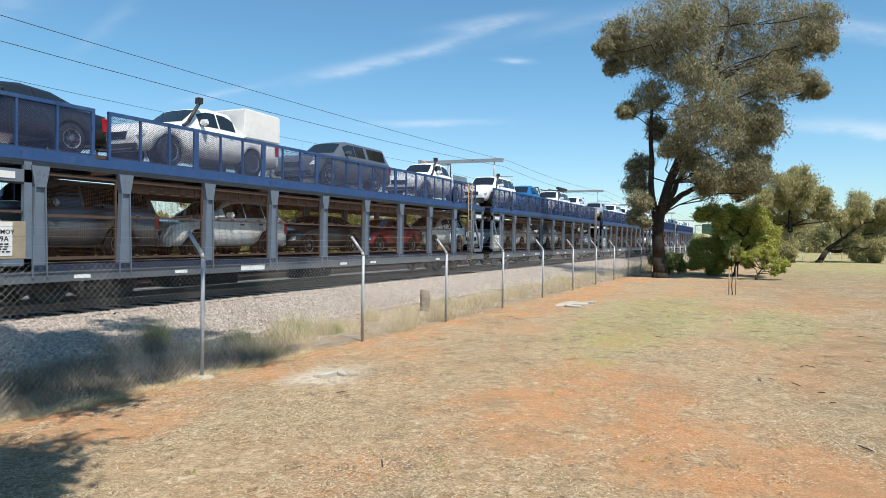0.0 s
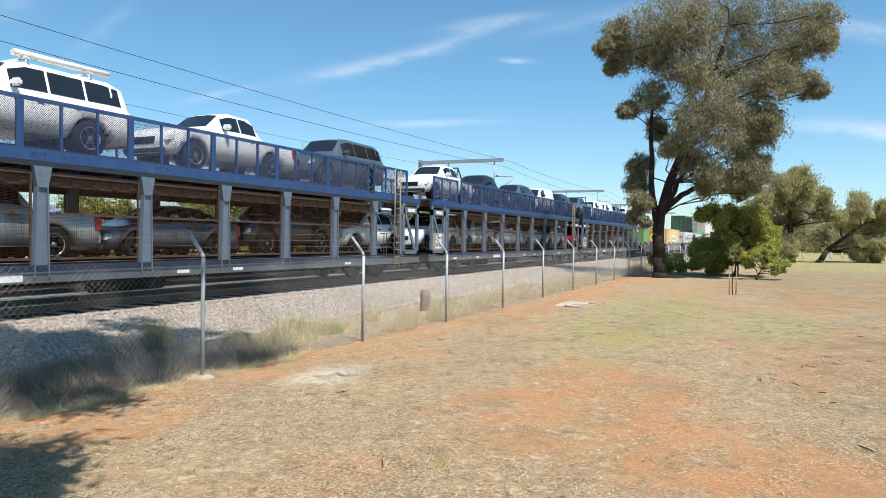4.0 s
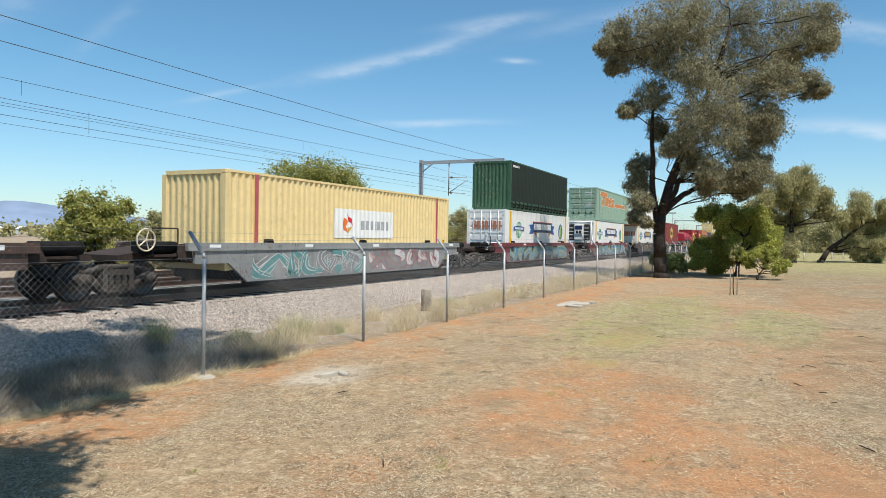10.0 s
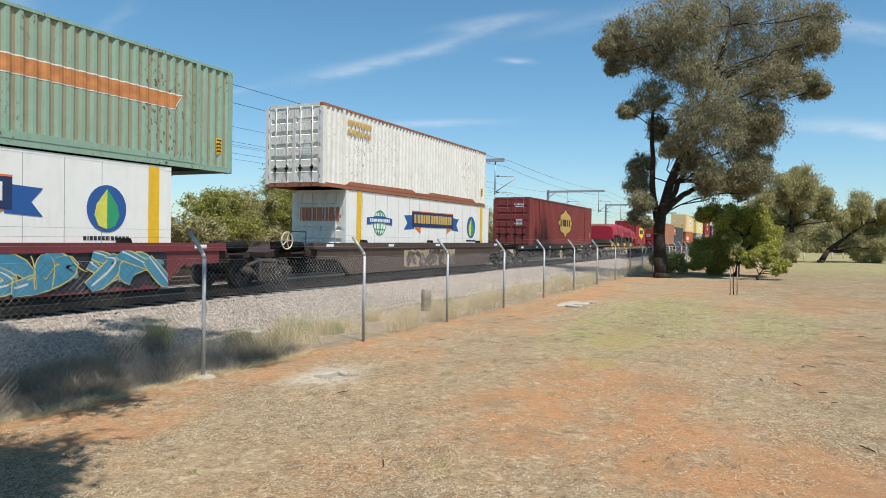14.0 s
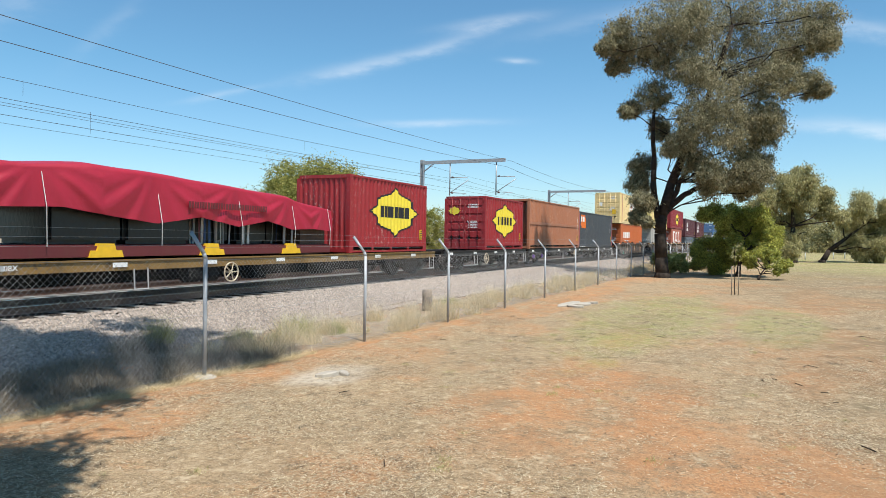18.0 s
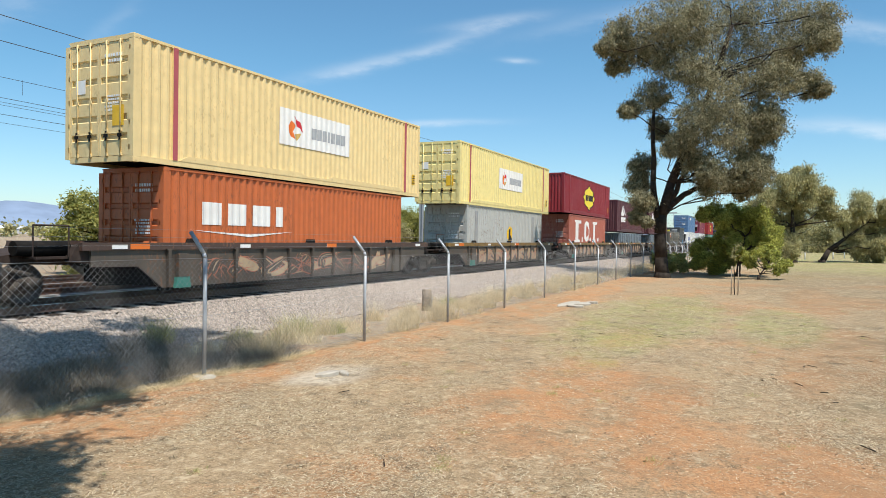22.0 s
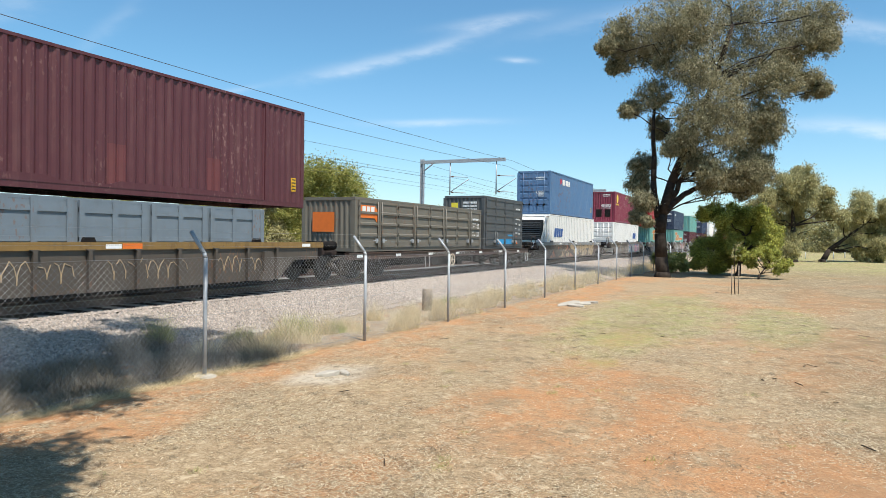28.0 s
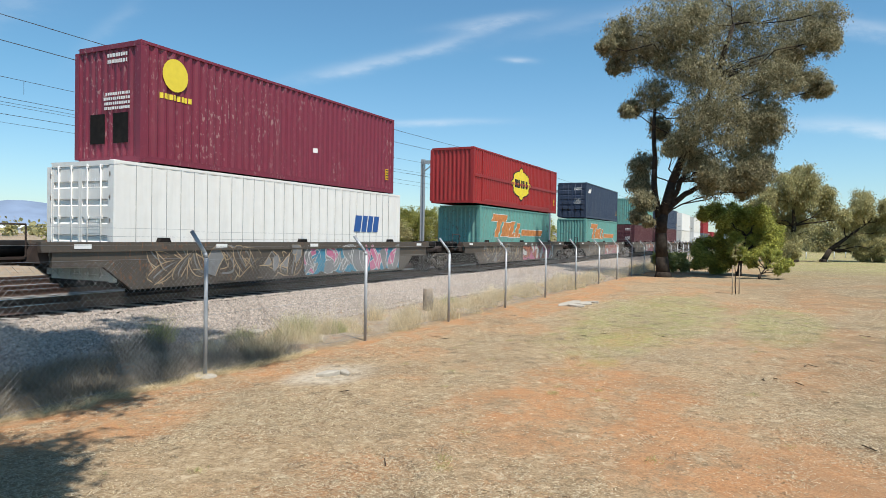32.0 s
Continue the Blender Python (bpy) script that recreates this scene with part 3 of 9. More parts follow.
def leaves_mesh(name, clumps, per, size, droop, material, seed, slim=0.28):
    """Leaf blades in clumps: clumps is a list of (centre, radius). Blades hang by droop (0 to 1)."""
    rng = np.random.default_rng(seed)
    C = np.array([c for c, r in clumps], float)
    R = np.array([r for c, r in clumps], float)
    k = np.repeat(np.arange(len(C)), per)
    N = len(k)
    d = rng.normal(size=(N, 3))
    d /= np.linalg.norm(d, axis=1)[:, None]
    P = C[k] + d * (R[k] * np.minimum(np.abs(rng.normal(0, 0.7, N)), rng.uniform(0.85, 1.65, N)))[:, None] * np.array([1, 1, 0.85])
    t = rng.normal(size=(N, 3))
    t[:, 2] = t[:, 2] * (1 - droop) - droop * 1.6
    t /= np.linalg.norm(t, axis=1)[:, None]
    s = rng.normal(size=(N, 3))
    s -= (s * t).sum(1)[:, None] * t
    s /= np.linalg.norm(s, axis=1)[:, None]
    ln = size * rng.uniform(0.6, 1.35, N)
    w = ln * slim
    V = np.empty((N, 4, 3))
    V[:, 0] = P
    V[:, 1] = P + t * (ln * 0.45)[:, None] + s * (w * 0.5)[:, None]
    V[:, 2] = P + t * ln[:, None]
    V[:, 3] = P + t * (ln * 0.45)[:, None] - s * (w * 0.5)[:, None]
    me = bpy.data.meshes.new(name)
    me.vertices.add(N * 4)
    me.vertices.foreach_set("co", V.reshape(-1))
    me.loops.add(N * 4)
    me.loops.foreach_set("vertex_index", np.arange(N * 4))
    me.polygons.add(N)
    me.polygons.foreach_set("loop_start", np.arange(N) * 4)
    me.polygons.foreach_set("loop_total", np.full(N, 4))
    me.update(calc_edges=True)
    me.materials.append(material)
    return me


def limb(bm, a, b, r0, r1, rnd, bend=0.12, n=8, seg=5):
    a, b = Vector(a), Vector(b)
    L = (b - a).length
    pts = [a]
    for i in range(1, seg):
        f = i / seg
        p = a.lerp(b, f) + Vector((rnd.uniform(-1, 1), rnd.uniform(-1, 1), rnd.uniform(-0.3, 0.8))) * L * bend * math.sin(f * math.pi)
        pts.append(p)
    pts.append(b)
    for i in range(seg):
        bar(bm, pts[i], pts[i + 1], r0 + (r1 - r0) * i / seg, n, r0 + (r1 - r0) * (i + 1) / seg)
    return pts


def sub_clumps(lobes, count, rnd, shrink=0.34):
    out = []
    for c, r in lobes:
        for _ in range(count):
            d = Vector((rnd.gauss(0, 1), rnd.gauss(0, 1), rnd.gauss(0, 1))).normalized()
            out.append((Vector(c) + d * r * rnd.uniform(0.35, 0.95), r * shrink * rnd.uniform(0.6, 1.35)))
    return out


def tree(name, label, base, trunk, lobes, leaf_mat, r0, seed, count=9, per=60, size=0.22, droop=0.7, slim=0.28, shrink=0.34, limb_r=0.36, twigs=5):
    """base: foot; trunk: points up the stem; lobes: foliage masses; limbs run from the stem to each lobe."""
    rnd = random.Random(seed)
    t = thing(name, label, "tree" if "tree" in name else "bush")
    t.location = base
    bm = bmesh.new()
    pts = [Vector(p) for p in trunk]
    k = len(pts) - 1
    bar(bm, pts[0] - Vector((0, 0, 0.15)), pts[0] + Vector((0, 0, 0.3)), r0 * 1.4, 12, r0 * 1.05)
    for i in range(k):
        bar(bm, pts[i], pts[i + 1], r0 * (1 - 0.7 * i / k), 12, r0 * (1 - 0.7 * (i + 1) / k))
    for c, r in lobes:
        c = Vector(c)
        best = min(pts[1:], key=lambda p: (p - c).length + max(0, p.z - c.z + 0.4) * 2)
        ps = limb(bm, best, c, r0 * limb_r, r0 * 0.06, rnd)
        for _ in range(twigs):
            d = Vector((rnd.gauss(0, 1), rnd.gauss(0, 1), rnd.gauss(0, 0.8))).normalized()
            limb(bm, ps[rnd.randint(2, 5)], c + d * r * 0.8, r0 * limb_r * 0.3, 0.008, rnd, n=5, seg=3)
    part("trunk", bm, BARK, t)
    me = leaves_mesh("crown", sub_clumps(lobes, count, rnd, shrink), per, size, droop, leaf_mat, seed, slim)
    ob = new("crown", me)
    ob.parent = t
    return t


def at(base, dx, dz, dd=0.0):
    """A point beside a foot: dx to the picture's right, dz up, dd away, relative to the foot."""
    p = RIGHT * dx + DEEP * dd
    return (p.x, p.y, dz)


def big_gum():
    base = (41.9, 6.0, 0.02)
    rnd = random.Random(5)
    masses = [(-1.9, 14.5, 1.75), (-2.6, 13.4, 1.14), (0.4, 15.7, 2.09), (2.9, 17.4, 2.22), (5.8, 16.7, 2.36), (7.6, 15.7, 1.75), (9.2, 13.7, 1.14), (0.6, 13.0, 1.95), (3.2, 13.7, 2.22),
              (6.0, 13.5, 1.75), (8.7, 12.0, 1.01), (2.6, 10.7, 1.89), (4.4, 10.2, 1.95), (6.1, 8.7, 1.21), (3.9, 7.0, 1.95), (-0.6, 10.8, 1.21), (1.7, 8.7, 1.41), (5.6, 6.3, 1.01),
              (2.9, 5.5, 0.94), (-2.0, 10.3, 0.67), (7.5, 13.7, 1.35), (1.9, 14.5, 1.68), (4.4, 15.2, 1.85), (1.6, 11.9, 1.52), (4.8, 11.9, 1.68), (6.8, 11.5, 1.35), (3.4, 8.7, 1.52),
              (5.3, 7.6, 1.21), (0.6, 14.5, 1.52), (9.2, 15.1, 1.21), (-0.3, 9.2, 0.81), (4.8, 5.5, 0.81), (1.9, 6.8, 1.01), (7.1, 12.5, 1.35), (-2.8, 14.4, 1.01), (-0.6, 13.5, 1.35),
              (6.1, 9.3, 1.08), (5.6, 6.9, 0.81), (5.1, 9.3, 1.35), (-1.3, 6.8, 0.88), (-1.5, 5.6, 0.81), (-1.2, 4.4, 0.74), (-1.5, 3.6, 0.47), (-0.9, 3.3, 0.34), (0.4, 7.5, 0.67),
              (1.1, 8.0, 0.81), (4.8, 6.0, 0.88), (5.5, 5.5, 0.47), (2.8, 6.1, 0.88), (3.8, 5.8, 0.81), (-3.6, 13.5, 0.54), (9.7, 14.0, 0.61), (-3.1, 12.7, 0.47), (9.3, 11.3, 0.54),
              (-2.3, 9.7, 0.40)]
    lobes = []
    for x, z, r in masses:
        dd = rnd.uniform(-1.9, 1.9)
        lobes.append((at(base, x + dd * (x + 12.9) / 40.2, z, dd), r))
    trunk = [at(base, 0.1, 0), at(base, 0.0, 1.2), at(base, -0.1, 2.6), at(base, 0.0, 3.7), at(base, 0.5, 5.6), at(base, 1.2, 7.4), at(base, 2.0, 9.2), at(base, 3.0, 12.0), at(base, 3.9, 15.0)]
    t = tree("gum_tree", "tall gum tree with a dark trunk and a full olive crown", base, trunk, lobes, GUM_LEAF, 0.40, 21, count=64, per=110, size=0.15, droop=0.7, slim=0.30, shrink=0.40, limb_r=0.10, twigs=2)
    rn = random.Random(3)
    for way in ([(-0.15, 2.8, 0.0, 0.22), (-0.5, 6.4, 0.2, 0.16), (-0.5, 10.2, 0.3, 0.08)], [(0.0, 3.7, 0.0, 0.20), (1.2, 4.95, -0.3, 0.16), (2.6, 5.6, -0.3, 0.12), (5.1, 6.8, 0.2, 0.05)],
                [(0.3, 4.2, 0.0, 0.17), (1.4, 6.6, -0.4, 0.13), (1.5, 9.4, -0.4, 0.06)], [(2.7, 11.2, 0.0, 0.12), (6.2, 13.6, 0.4, 0.05)], [(2.1, 9.5, 0.0, 0.10), (6.6, 11.6, -0.5, 0.04)]):
        bm = bmesh.new()
        for p, q in zip(way[:-1], way[1:]):
            limb(bm, at(base, *p[:3]), at(base, *q[:3]), p[3], q[3], rn, 0.04)
        part("bough", bm, BARK, t)


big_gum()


def shrub(label, x, y, w, h, leaf_mat, seed, name="bush", size=0.16, per=70, droop=0.25, trunk_r=0.08, lift=0.25, count=8, n=None):
    rnd = random.Random(seed)
    base = (x, y, max(0, height(x, y)) - 0.02)
    lobes = []
    n = n or max(14, int(w * h * 1.3))
    for _ in range(n):
        a, q = rnd.uniform(0, math.tau), rnd.random() ** 0.5
        hh = rnd.uniform(lift, 0.86) * h
        spread = w / 2 * (1 - 0.55 * abs(hh / h - 0.45))
        lobes.append(((math.cos(a) * q * spread, math.sin(a) * q * spread, hh), rnd.uniform(0.13, 0.22) * (w + h) / 2))
    trunk = [(0, 0, 0), (rnd.uniform(-0.1, 0.1), 0, h * 0.2), (rnd.uniform(-0.2, 0.2), 0.1, h * 0.45)]
    return tree(name, label, base, trunk, lobes, leaf_mat, trunk_r, seed, count=count, per=per, size=size, droop=droop, slim=0.42, shrink=0.5)


def massed(name, label, base, masses, leaf_mat, r0, seed, deep, foot=(0, 0, 0), **kw):
    """A bush or tree of given foliage masses (across, up, radius), each set somewhat nearer or farther."""
    rnd = random.Random(seed)
    base = (base[0], base[1], max(0, height(*base)) - 0.02)
    lobes = [(at(base, x, z, rnd.uniform(-deep, deep)), r) for x, z, r in masses]
    top = max(z for x, z, r in masses)
    mx = sum(x for x, z, r in masses) / len(masses)
    trunk = [foot, at(base, mx * 0.15, top * 0.2), at(base, mx * 0.5, top * 0.4), at(base, mx * 0.9, top * 0.62)]
    return tree(name, label, base, trunk, lobes, leaf_mat, r0, seed, **kw)


# bushes in the park
massed("bush", "rounded dark green bush with glossy leaves", (48.8, 3.7),
       [(-0.9, 1.1, 0.75), (0.1, 1.0, 0.8), (0.8, 1.0, 0.7), (-0.5, 1.9, 0.7), (0.4, 1.95, 0.7), (0.0, 2.35, 0.5), (-1.2, 1.6, 0.45), (0.9, 1.7, 0.5), (0.0, 0.6, 0.6), (-0.8, 0.6, 0.5), (0.6, 0.5, 0.5)],
       BUSH_LEAF, 0.09, 31, 0.8, count=34, per=170, size=0.11, droop=0.1, slim=0.45, shrink=0.42, limb_r=0.3, twigs=2)
massed("bush", "tall green bush with a broad domed top", (47.2, 2.0),
       [(-2.2, 3.95, 0.55), (-1.4, 4.15, 0.68), (-0.5, 4.0, 0.75), (0.4, 4.05, 0.8), (1.2, 3.85, 0.8), (1.9, 3.3, 0.75), (2.4, 2.7, 0.6), (1.2, 2.9, 0.8), (0.3, 3.1, 0.8), (-0.5, 3.2, 0.7),
        (-1.3, 3.55, 0.5), (1.8, 2.2, 0.7), (0.8, 2.1, 0.7), (0.0, 2.3, 0.7), (2.5, 2.1, 0.45), (-0.3, 1.6, 0.55), (0.5, 1.3, 0.55), (1.3, 1.6, 0.6)],
       BUSH_LEAF, 0.15, 35, 1.3, count=36, per=190, size=0.12, droop=0.1, slim=0.45, shrink=0.42, limb_r=0.3, twigs=2)
massed("bush", "low green bush on several bare stems", (44.0, 0.75),
       [(-0.4, 1.45, 0.45), (0.3, 1.6, 0.45), (1.0, 1.5, 0.45), (1.4, 1.0, 0.42), (0.6, 1.05, 0.5), (-0.2, 0.95, 0.4), (1.7, 0.65, 0.28), (0.9, 0.65, 0.35), (-0.6, 1.15, 0.3), (1.9, 1.0, 0.2)],
       BUSH_LEAF, 0.06, 33, 0.6, count=20, per=110, size=0.10, droop=0.2, slim=0.4, shrink=0.36, limb_r=0.5, twigs=4)
shrub("clump of bright weeds by the fence", 49.5, 6.6, 2.2, 1.3, GREEN_BLADE, 34, size=0.3, per=60, count=5, lift=0.1)
# park trees farther off
massed("park_tree", "spreading weeping park tree with olive-grey leaves", (85.0, -2.0),
       [(-3.3, 7.2, 1.4), (-1.7, 8.5, 1.6), (0.2, 9.1, 1.6), (1.8, 8.8, 1.6), (3.4, 7.5, 1.3), (-3.9, 5.9, 1.2), (-2.0, 6.3, 1.6), (-0.1, 6.9, 1.8), (1.8, 6.6, 1.6), (3.7, 5.9, 1.3),
        (-1.1, 4.1, 1.4), (-3.0, 4.4, 1.2), (1.1, 4.7, 1.3), (-0.8, 2.2, 1.3), (-1.4, 1.2, 1.0), (-4.2, 6.8, 0.9), (0.9, 10.0, 0.9), (4.4, 5.0, 0.8)],
       OLIVE_LEAF, 0.45, 41, 2.6, count=34, per=190, size=0.26, droop=0.9, slim=0.30, shrink=0.46, limb_r=0.22, twigs=2)
massed("park_tree", "leaning park tree with drooping grey-green leaves", (88.0, -5.0),
       [(3.3, 6.2, 1.2), (4.6, 6.9, 1.4), (6.3, 6.2, 1.2), (7.3, 5.2, 1.0), (3.7, 4.5, 1.3), (5.6, 4.5, 1.5), (6.9, 3.5, 1.0), (4.0, 2.2, 1.2), (5.7, 1.9, 1.2), (4.4, 0.9, 0.8), (6.0, 0.9, 0.8), (7.0, 1.5, 0.7), (2.3, 5.2, 0.8)],
       OLIVE_LEAF, 0.34, 43, 2.0, count=34, per=180, size=0.26, droop=0.95, slim=0.30, shrink=0.46, limb_r=0.22, twigs=2)
shrub("low grey-green tree on the far lawn", 150.0, -17.5, 13.0, 6.5, OLIVE_LEAF, 42, "park_tree", 0.3, 120, 0.8, 0.35, 0.1, 12, 24)
for i, (x, y, w, h) in enumerate(((175.0, -13.0, 16.0, 8.5), (190.0, -22.0, 18.0, 9.5), (205.0, -5.0, 16.0, 8.0), (200.0, -36.0, 20.0, 10.0), (215.0, 6.0, 16.0, 8.0))):
    shrub("dark tree at the far edge of the park", x, y, w, h, OLIVE_LEAF, 140 + i, "far_tree", 0.5, 70, 0.5, 0.3, 0.05, 9, 34)
# scrub beyond the tracks
for i, (x, y, w, h, lm) in enumerate(((23.6, 31.5, 4.2, 4.4, WATTLE_LEAF), (30.5, 33, 5.0, 4.2, OLIVE_LEAF), (34.0, 33, 5.0, 5.2, WATTLE_LEAF), (38.2, 34, 5.0, 5.4, OLIVE_LEAF),
                                      (41.0, 35, 6, 6.0, WATTLE_LEAF), (46.0, 34, 8.6, 8.7, WATTLE_LEAF), (51.5, 36, 5.0, 4.6, OLIVE_LEAF), (56, 37, 4, 4.0, WATTLE_LEAF),
                                      (62, 38, 6, 4.6, OLIVE_LEAF), (75, 40, 7, 6.0, WATTLE_LEAF), (27.2, 36, 4, 3.4, OLIVE_LEAF), (95, 42, 8, 7, OLIVE_LEAF), (130, 44, 9, 8, WATTLE_LEAF))):
    shrub("yellow-green wattle beyond the tracks" if lm is WATTLE_LEAF else "olive-green scrub tree beyond the tracks", x, y, w, h, lm, 60 + i, "scrub_tree", 0.18, 130, 0.4, 0.12, 0.1, 11)
# the shade trees behind and beside the camera, whose shade falls on the foreground
def shade_tree(base, crown, spread, seed, count, label):
    """A tree whose limbs reach over from beside the standpoint; only its shade is seen."""
    rnd = random.Random(seed)
    cx, cy, cz = (c - b for c, b in zip(crown, base))
    lobes = [((cx + max(-1, min(1, rnd.gauss(0, 0.5))) * spread[0], cy + max(-1, min(1, rnd.gauss(0, 0.5))) * spread[1], cz + rnd.uniform(-0.5, 1.8)), rnd.uniform(0.5, 0.95)) for _ in range(count)]
    trunk = [(0, 0, 0), (0.1, 0.05, 2.5), (0.15, 0.1, 5.0), (cx * 0.25, cy * 0.25, 6.6), (cx * 0.7, cy * 0.7, cz - 0.3)]
    tree("shade_tree", label, base, trunk, lobes, GUM_LEAF, 0.26, seed, count=12, per=80, size=0.22, droop=0.65, slim=0.3, shrink=0.5)


shade_tree((0.2, 6.6, 0), (4.2, 6.9, 9.3), (3.6, 2.8), 91, 60, "broad shade tree beside the railway fence")
shade_tree((-2.6, 3.0, 0), (0.6, 3.5, 8.2), (1.0, 1.1), 93, 60, "shade tree near the standpoint")
shade_tree((3.0, -6.6, 0), (4.9, -5.9, 8.0), (1.2, 0.9), 92, 10, "shade tree behind the standpoint")


def blades(name, label, spots, n, hgt, material, seed, lean=0.35, width=0.004):
    """Upright grass blades round given spots (x, y, rx, ry)."""
    rng = np.random.default_rng(seed)
    S = np.array(spots)
    k = rng.integers(0, len(S), n)
    a, q = rng.uniform(0, 6.283, n), rng.random(n) ** 0.7
    x, y = S[k, 0] + np.cos(a) * q * S[k, 2], S[k, 1] + np.sin(a) * q * S[k, 3]
    z = np.array([height(u, v) for u, v in zip(x, y)]) - 0.01
    h = hgt * rng.uniform(0.4, 1.15, n) * (1 - 0.4 * q) * rng.uniform(0.55, 1.25, len(S))[k]
    lx, ly = rng.normal(0, lean, n) * h, rng.normal(0, lean, n) * h
    th = rng.uniform(0, 3.14, n)
    w = rng.uniform(0.5, 1.3, n) * width
    V = np.empty((n, 3, 3))
    V[:, 0] = np.stack([x - np.cos(th) * w, y - np.sin(th) * w, z], 1)
    V[:, 1] = np.stack([x + np.cos(th) * w, y + np.sin(th) * w, z], 1)
    V[:, 2] = np.stack([x + lx, y + ly, z + h], 1)
    me = bpy.data.meshes.new(name)
    me.vertices.add(n * 3)
    me.vertices.foreach_set("co", V.reshape(-1))
    me.loops.add(n * 3)
    me.loops.foreach_set("vertex_index", np.arange(n * 3))
    me.polygons.add(n)
    me.polygons.foreach_set("loop_start", np.arange(n) * 3)
    me.polygons.foreach_set("loop_total", np.full(n, 3))
    me.update(calc_edges=True)
    me.materials.append(material)
    return tagged(new(name, me), label, "grass", kind="stuff")


def litter(name, label, n, size, material, seed, keep, width=0.10, lift=0.006):
    """Straws, bark and leaf scraps that lie on the ground in drifts; keep is the share that stays on bare earth."""
    rng = np.random.default_rng(seed)
    m = n * 3
    x = 2.6 + 24 * rng.random(m) ** 1.35
    y = 7.3 - (7.3 + 3 + 0.62 * x) * rng.random(m)
    drift = np.array([noise.noise((a * 0.55, b * 0.8, 7.0)) + 0.6 * noise.noise((a * 1.7, b * 2.1, 2.0)) for a, b in zip(x, y)])
    bare = np.zeros(m)
    for cx, cy, rx, ry in BARE:
        bare = np.maximum(bare, 1.25 - ((x - cx) / rx) ** 2 - ((y - cy) / ry) ** 2)
    ok = np.nonzero(rng.random(m) < np.clip(0.5 + drift * 1.1, 0.06, 1) * np.where(bare > 0, 1 - (1 - keep) * np.clip(bare * 1.6, 0, 1), 1))[0][:n]
    x, y = x[ok], y[ok]
    k = len(x)
    z = np.array([height(a, b) for a, b in zip(x, y)]) + lift
    a = rng.uniform(0, 6.283, k)
    ln = size * rng.uniform(0.4, 1.5, k)
    w = ln * width * rng.uniform(0.6, 1.5, k)
    up = ln * np.abs(rng.normal(0, 0.16, k))
    c, sn = np.cos(a), np.sin(a)
    V = np.empty((k, 4, 3))
    V[:, 0] = np.stack([x - sn * w, y + c * w, z], 1)
    V[:, 1] = np.stack([x + sn * w, y - c * w, z + 0.002], 1)
    V[:, 2] = np.stack([x + c * ln + sn * w * 0.6, y + sn * ln - c * w * 0.6, z + up], 1)
    V[:, 3] = np.stack([x + c * ln - sn * w * 0.6, y + sn * ln + c * w * 0.6, z + up + 0.003], 1)
    me = bpy.data.meshes.new(name)
    me.vertices.add(k * 4)
    me.vertices.foreach_set("co", V.reshape(-1))
    me.loops.add(k * 4)
    me.loops.foreach_set("vertex_index", np.arange(k * 4))
    me.polygons.add(k)
    me.polygons.foreach_set("loop_start", np.arange(k) * 4)
    me.polygons.foreach_set("loop_total", np.full(k, 4))
    me.update(calc_edges=True)
    me.materials.append(material)
    return tagged(new(name, me), label, "litter", kind="stuff")


rg = random.Random(12)
PALE_STRAW = leaf_material("bleached straw", (0.34, 0.26, 0.16), (0.74, 0.64, 0.46), 0.15)
BARK_SCRAP = leaf_material("fallen leaf and bark scraps", (0.06, 0.038, 0.022), (0.30, 0.18, 0.095), 0.1)
blades("fence_grass", "tall dry straw grass along the fence", [(8.8 + i * 0.42 + rg.uniform(-0.3, 0.3), 8.5 + rg.uniform(-0.75, 0.9), 0.34, 0.28) for i in range(66)], 26000, 0.62, STRAW_LEAF, 1, 0.42, 0.0035)
blades("far_fence_grass", "pale dry grass along the farther fence", [(32 + i * 0.7 + rg.uniform(-0.5, 0.5), 8.6 + rg.uniform(-0.8, 1.2), 0.5, 0.4) for i in range(40)], 12000, 0.6, STRAW_LEAF, 21, 0.4, 0.006)
blades("green_tuft", "pale green grass clump behind the fence", [(11.0, 9.0, 0.35, 0.3), (11.7, 9.2, 0.45, 0.35), (12.6, 8.9, 0.4, 0.3), (10.3, 9.5, 0.3, 0.3), (19.5, 9.3, 0.3, 0.3), (9.3, 10.6, 0.25, 0.2)], 5500, 0.6, GREEN_BLADE, 2, 0.4, 0.0035)
blades("dead_grass", "grey dead grass at the foot of the fence", [(3 + i * 0.24 + rg.uniform(-0.2, 0.2), 8.0 + rg.uniform(-0.35, 0.7), 0.3, 0.26) for i in range(30)], 17000, 0.36, GREY_BLADE, 3, 0.7, 0.003)
blades("dead_scrub", "dark dead scrub behind the fence", [(4.2 + i * 0.22 + rg.uniform(-0.3, 0.3), 8.6 + rg.uniform(-0.6, 2.0), 0.36, 0.3) for i in range(26)], 15000, 0.5, GREY_BLADE, 8, 0.6, 0.003)
blades("fence_foot_straw", "flattened straw at the foot of the fence", [(4.2 + i * 0.1, 7.62 + rg.uniform(-0.16, 0.12), 0.14, 0.1) for i in range(60)], 5000, 0.16, STRAW_LEAF, 22, 1.6, 0.003)
blades("lawn_stubble", "short dry lawn stubble", [(x, y, 0.4, 0.4) for x, y in [(rg.uniform(3, 30) if i % 3 else rg.uniform(3, 12), rg.uniform(-9, 6.6)) for i in range(700)] if all(((x - cx) / rx) ** 2 + ((y - cy) / ry) ** 2 > 1.0 for cx, cy, rx, ry in BARE)], 130000, 0.035, STRAW_LEAF, 4, 1.2, 0.0022)
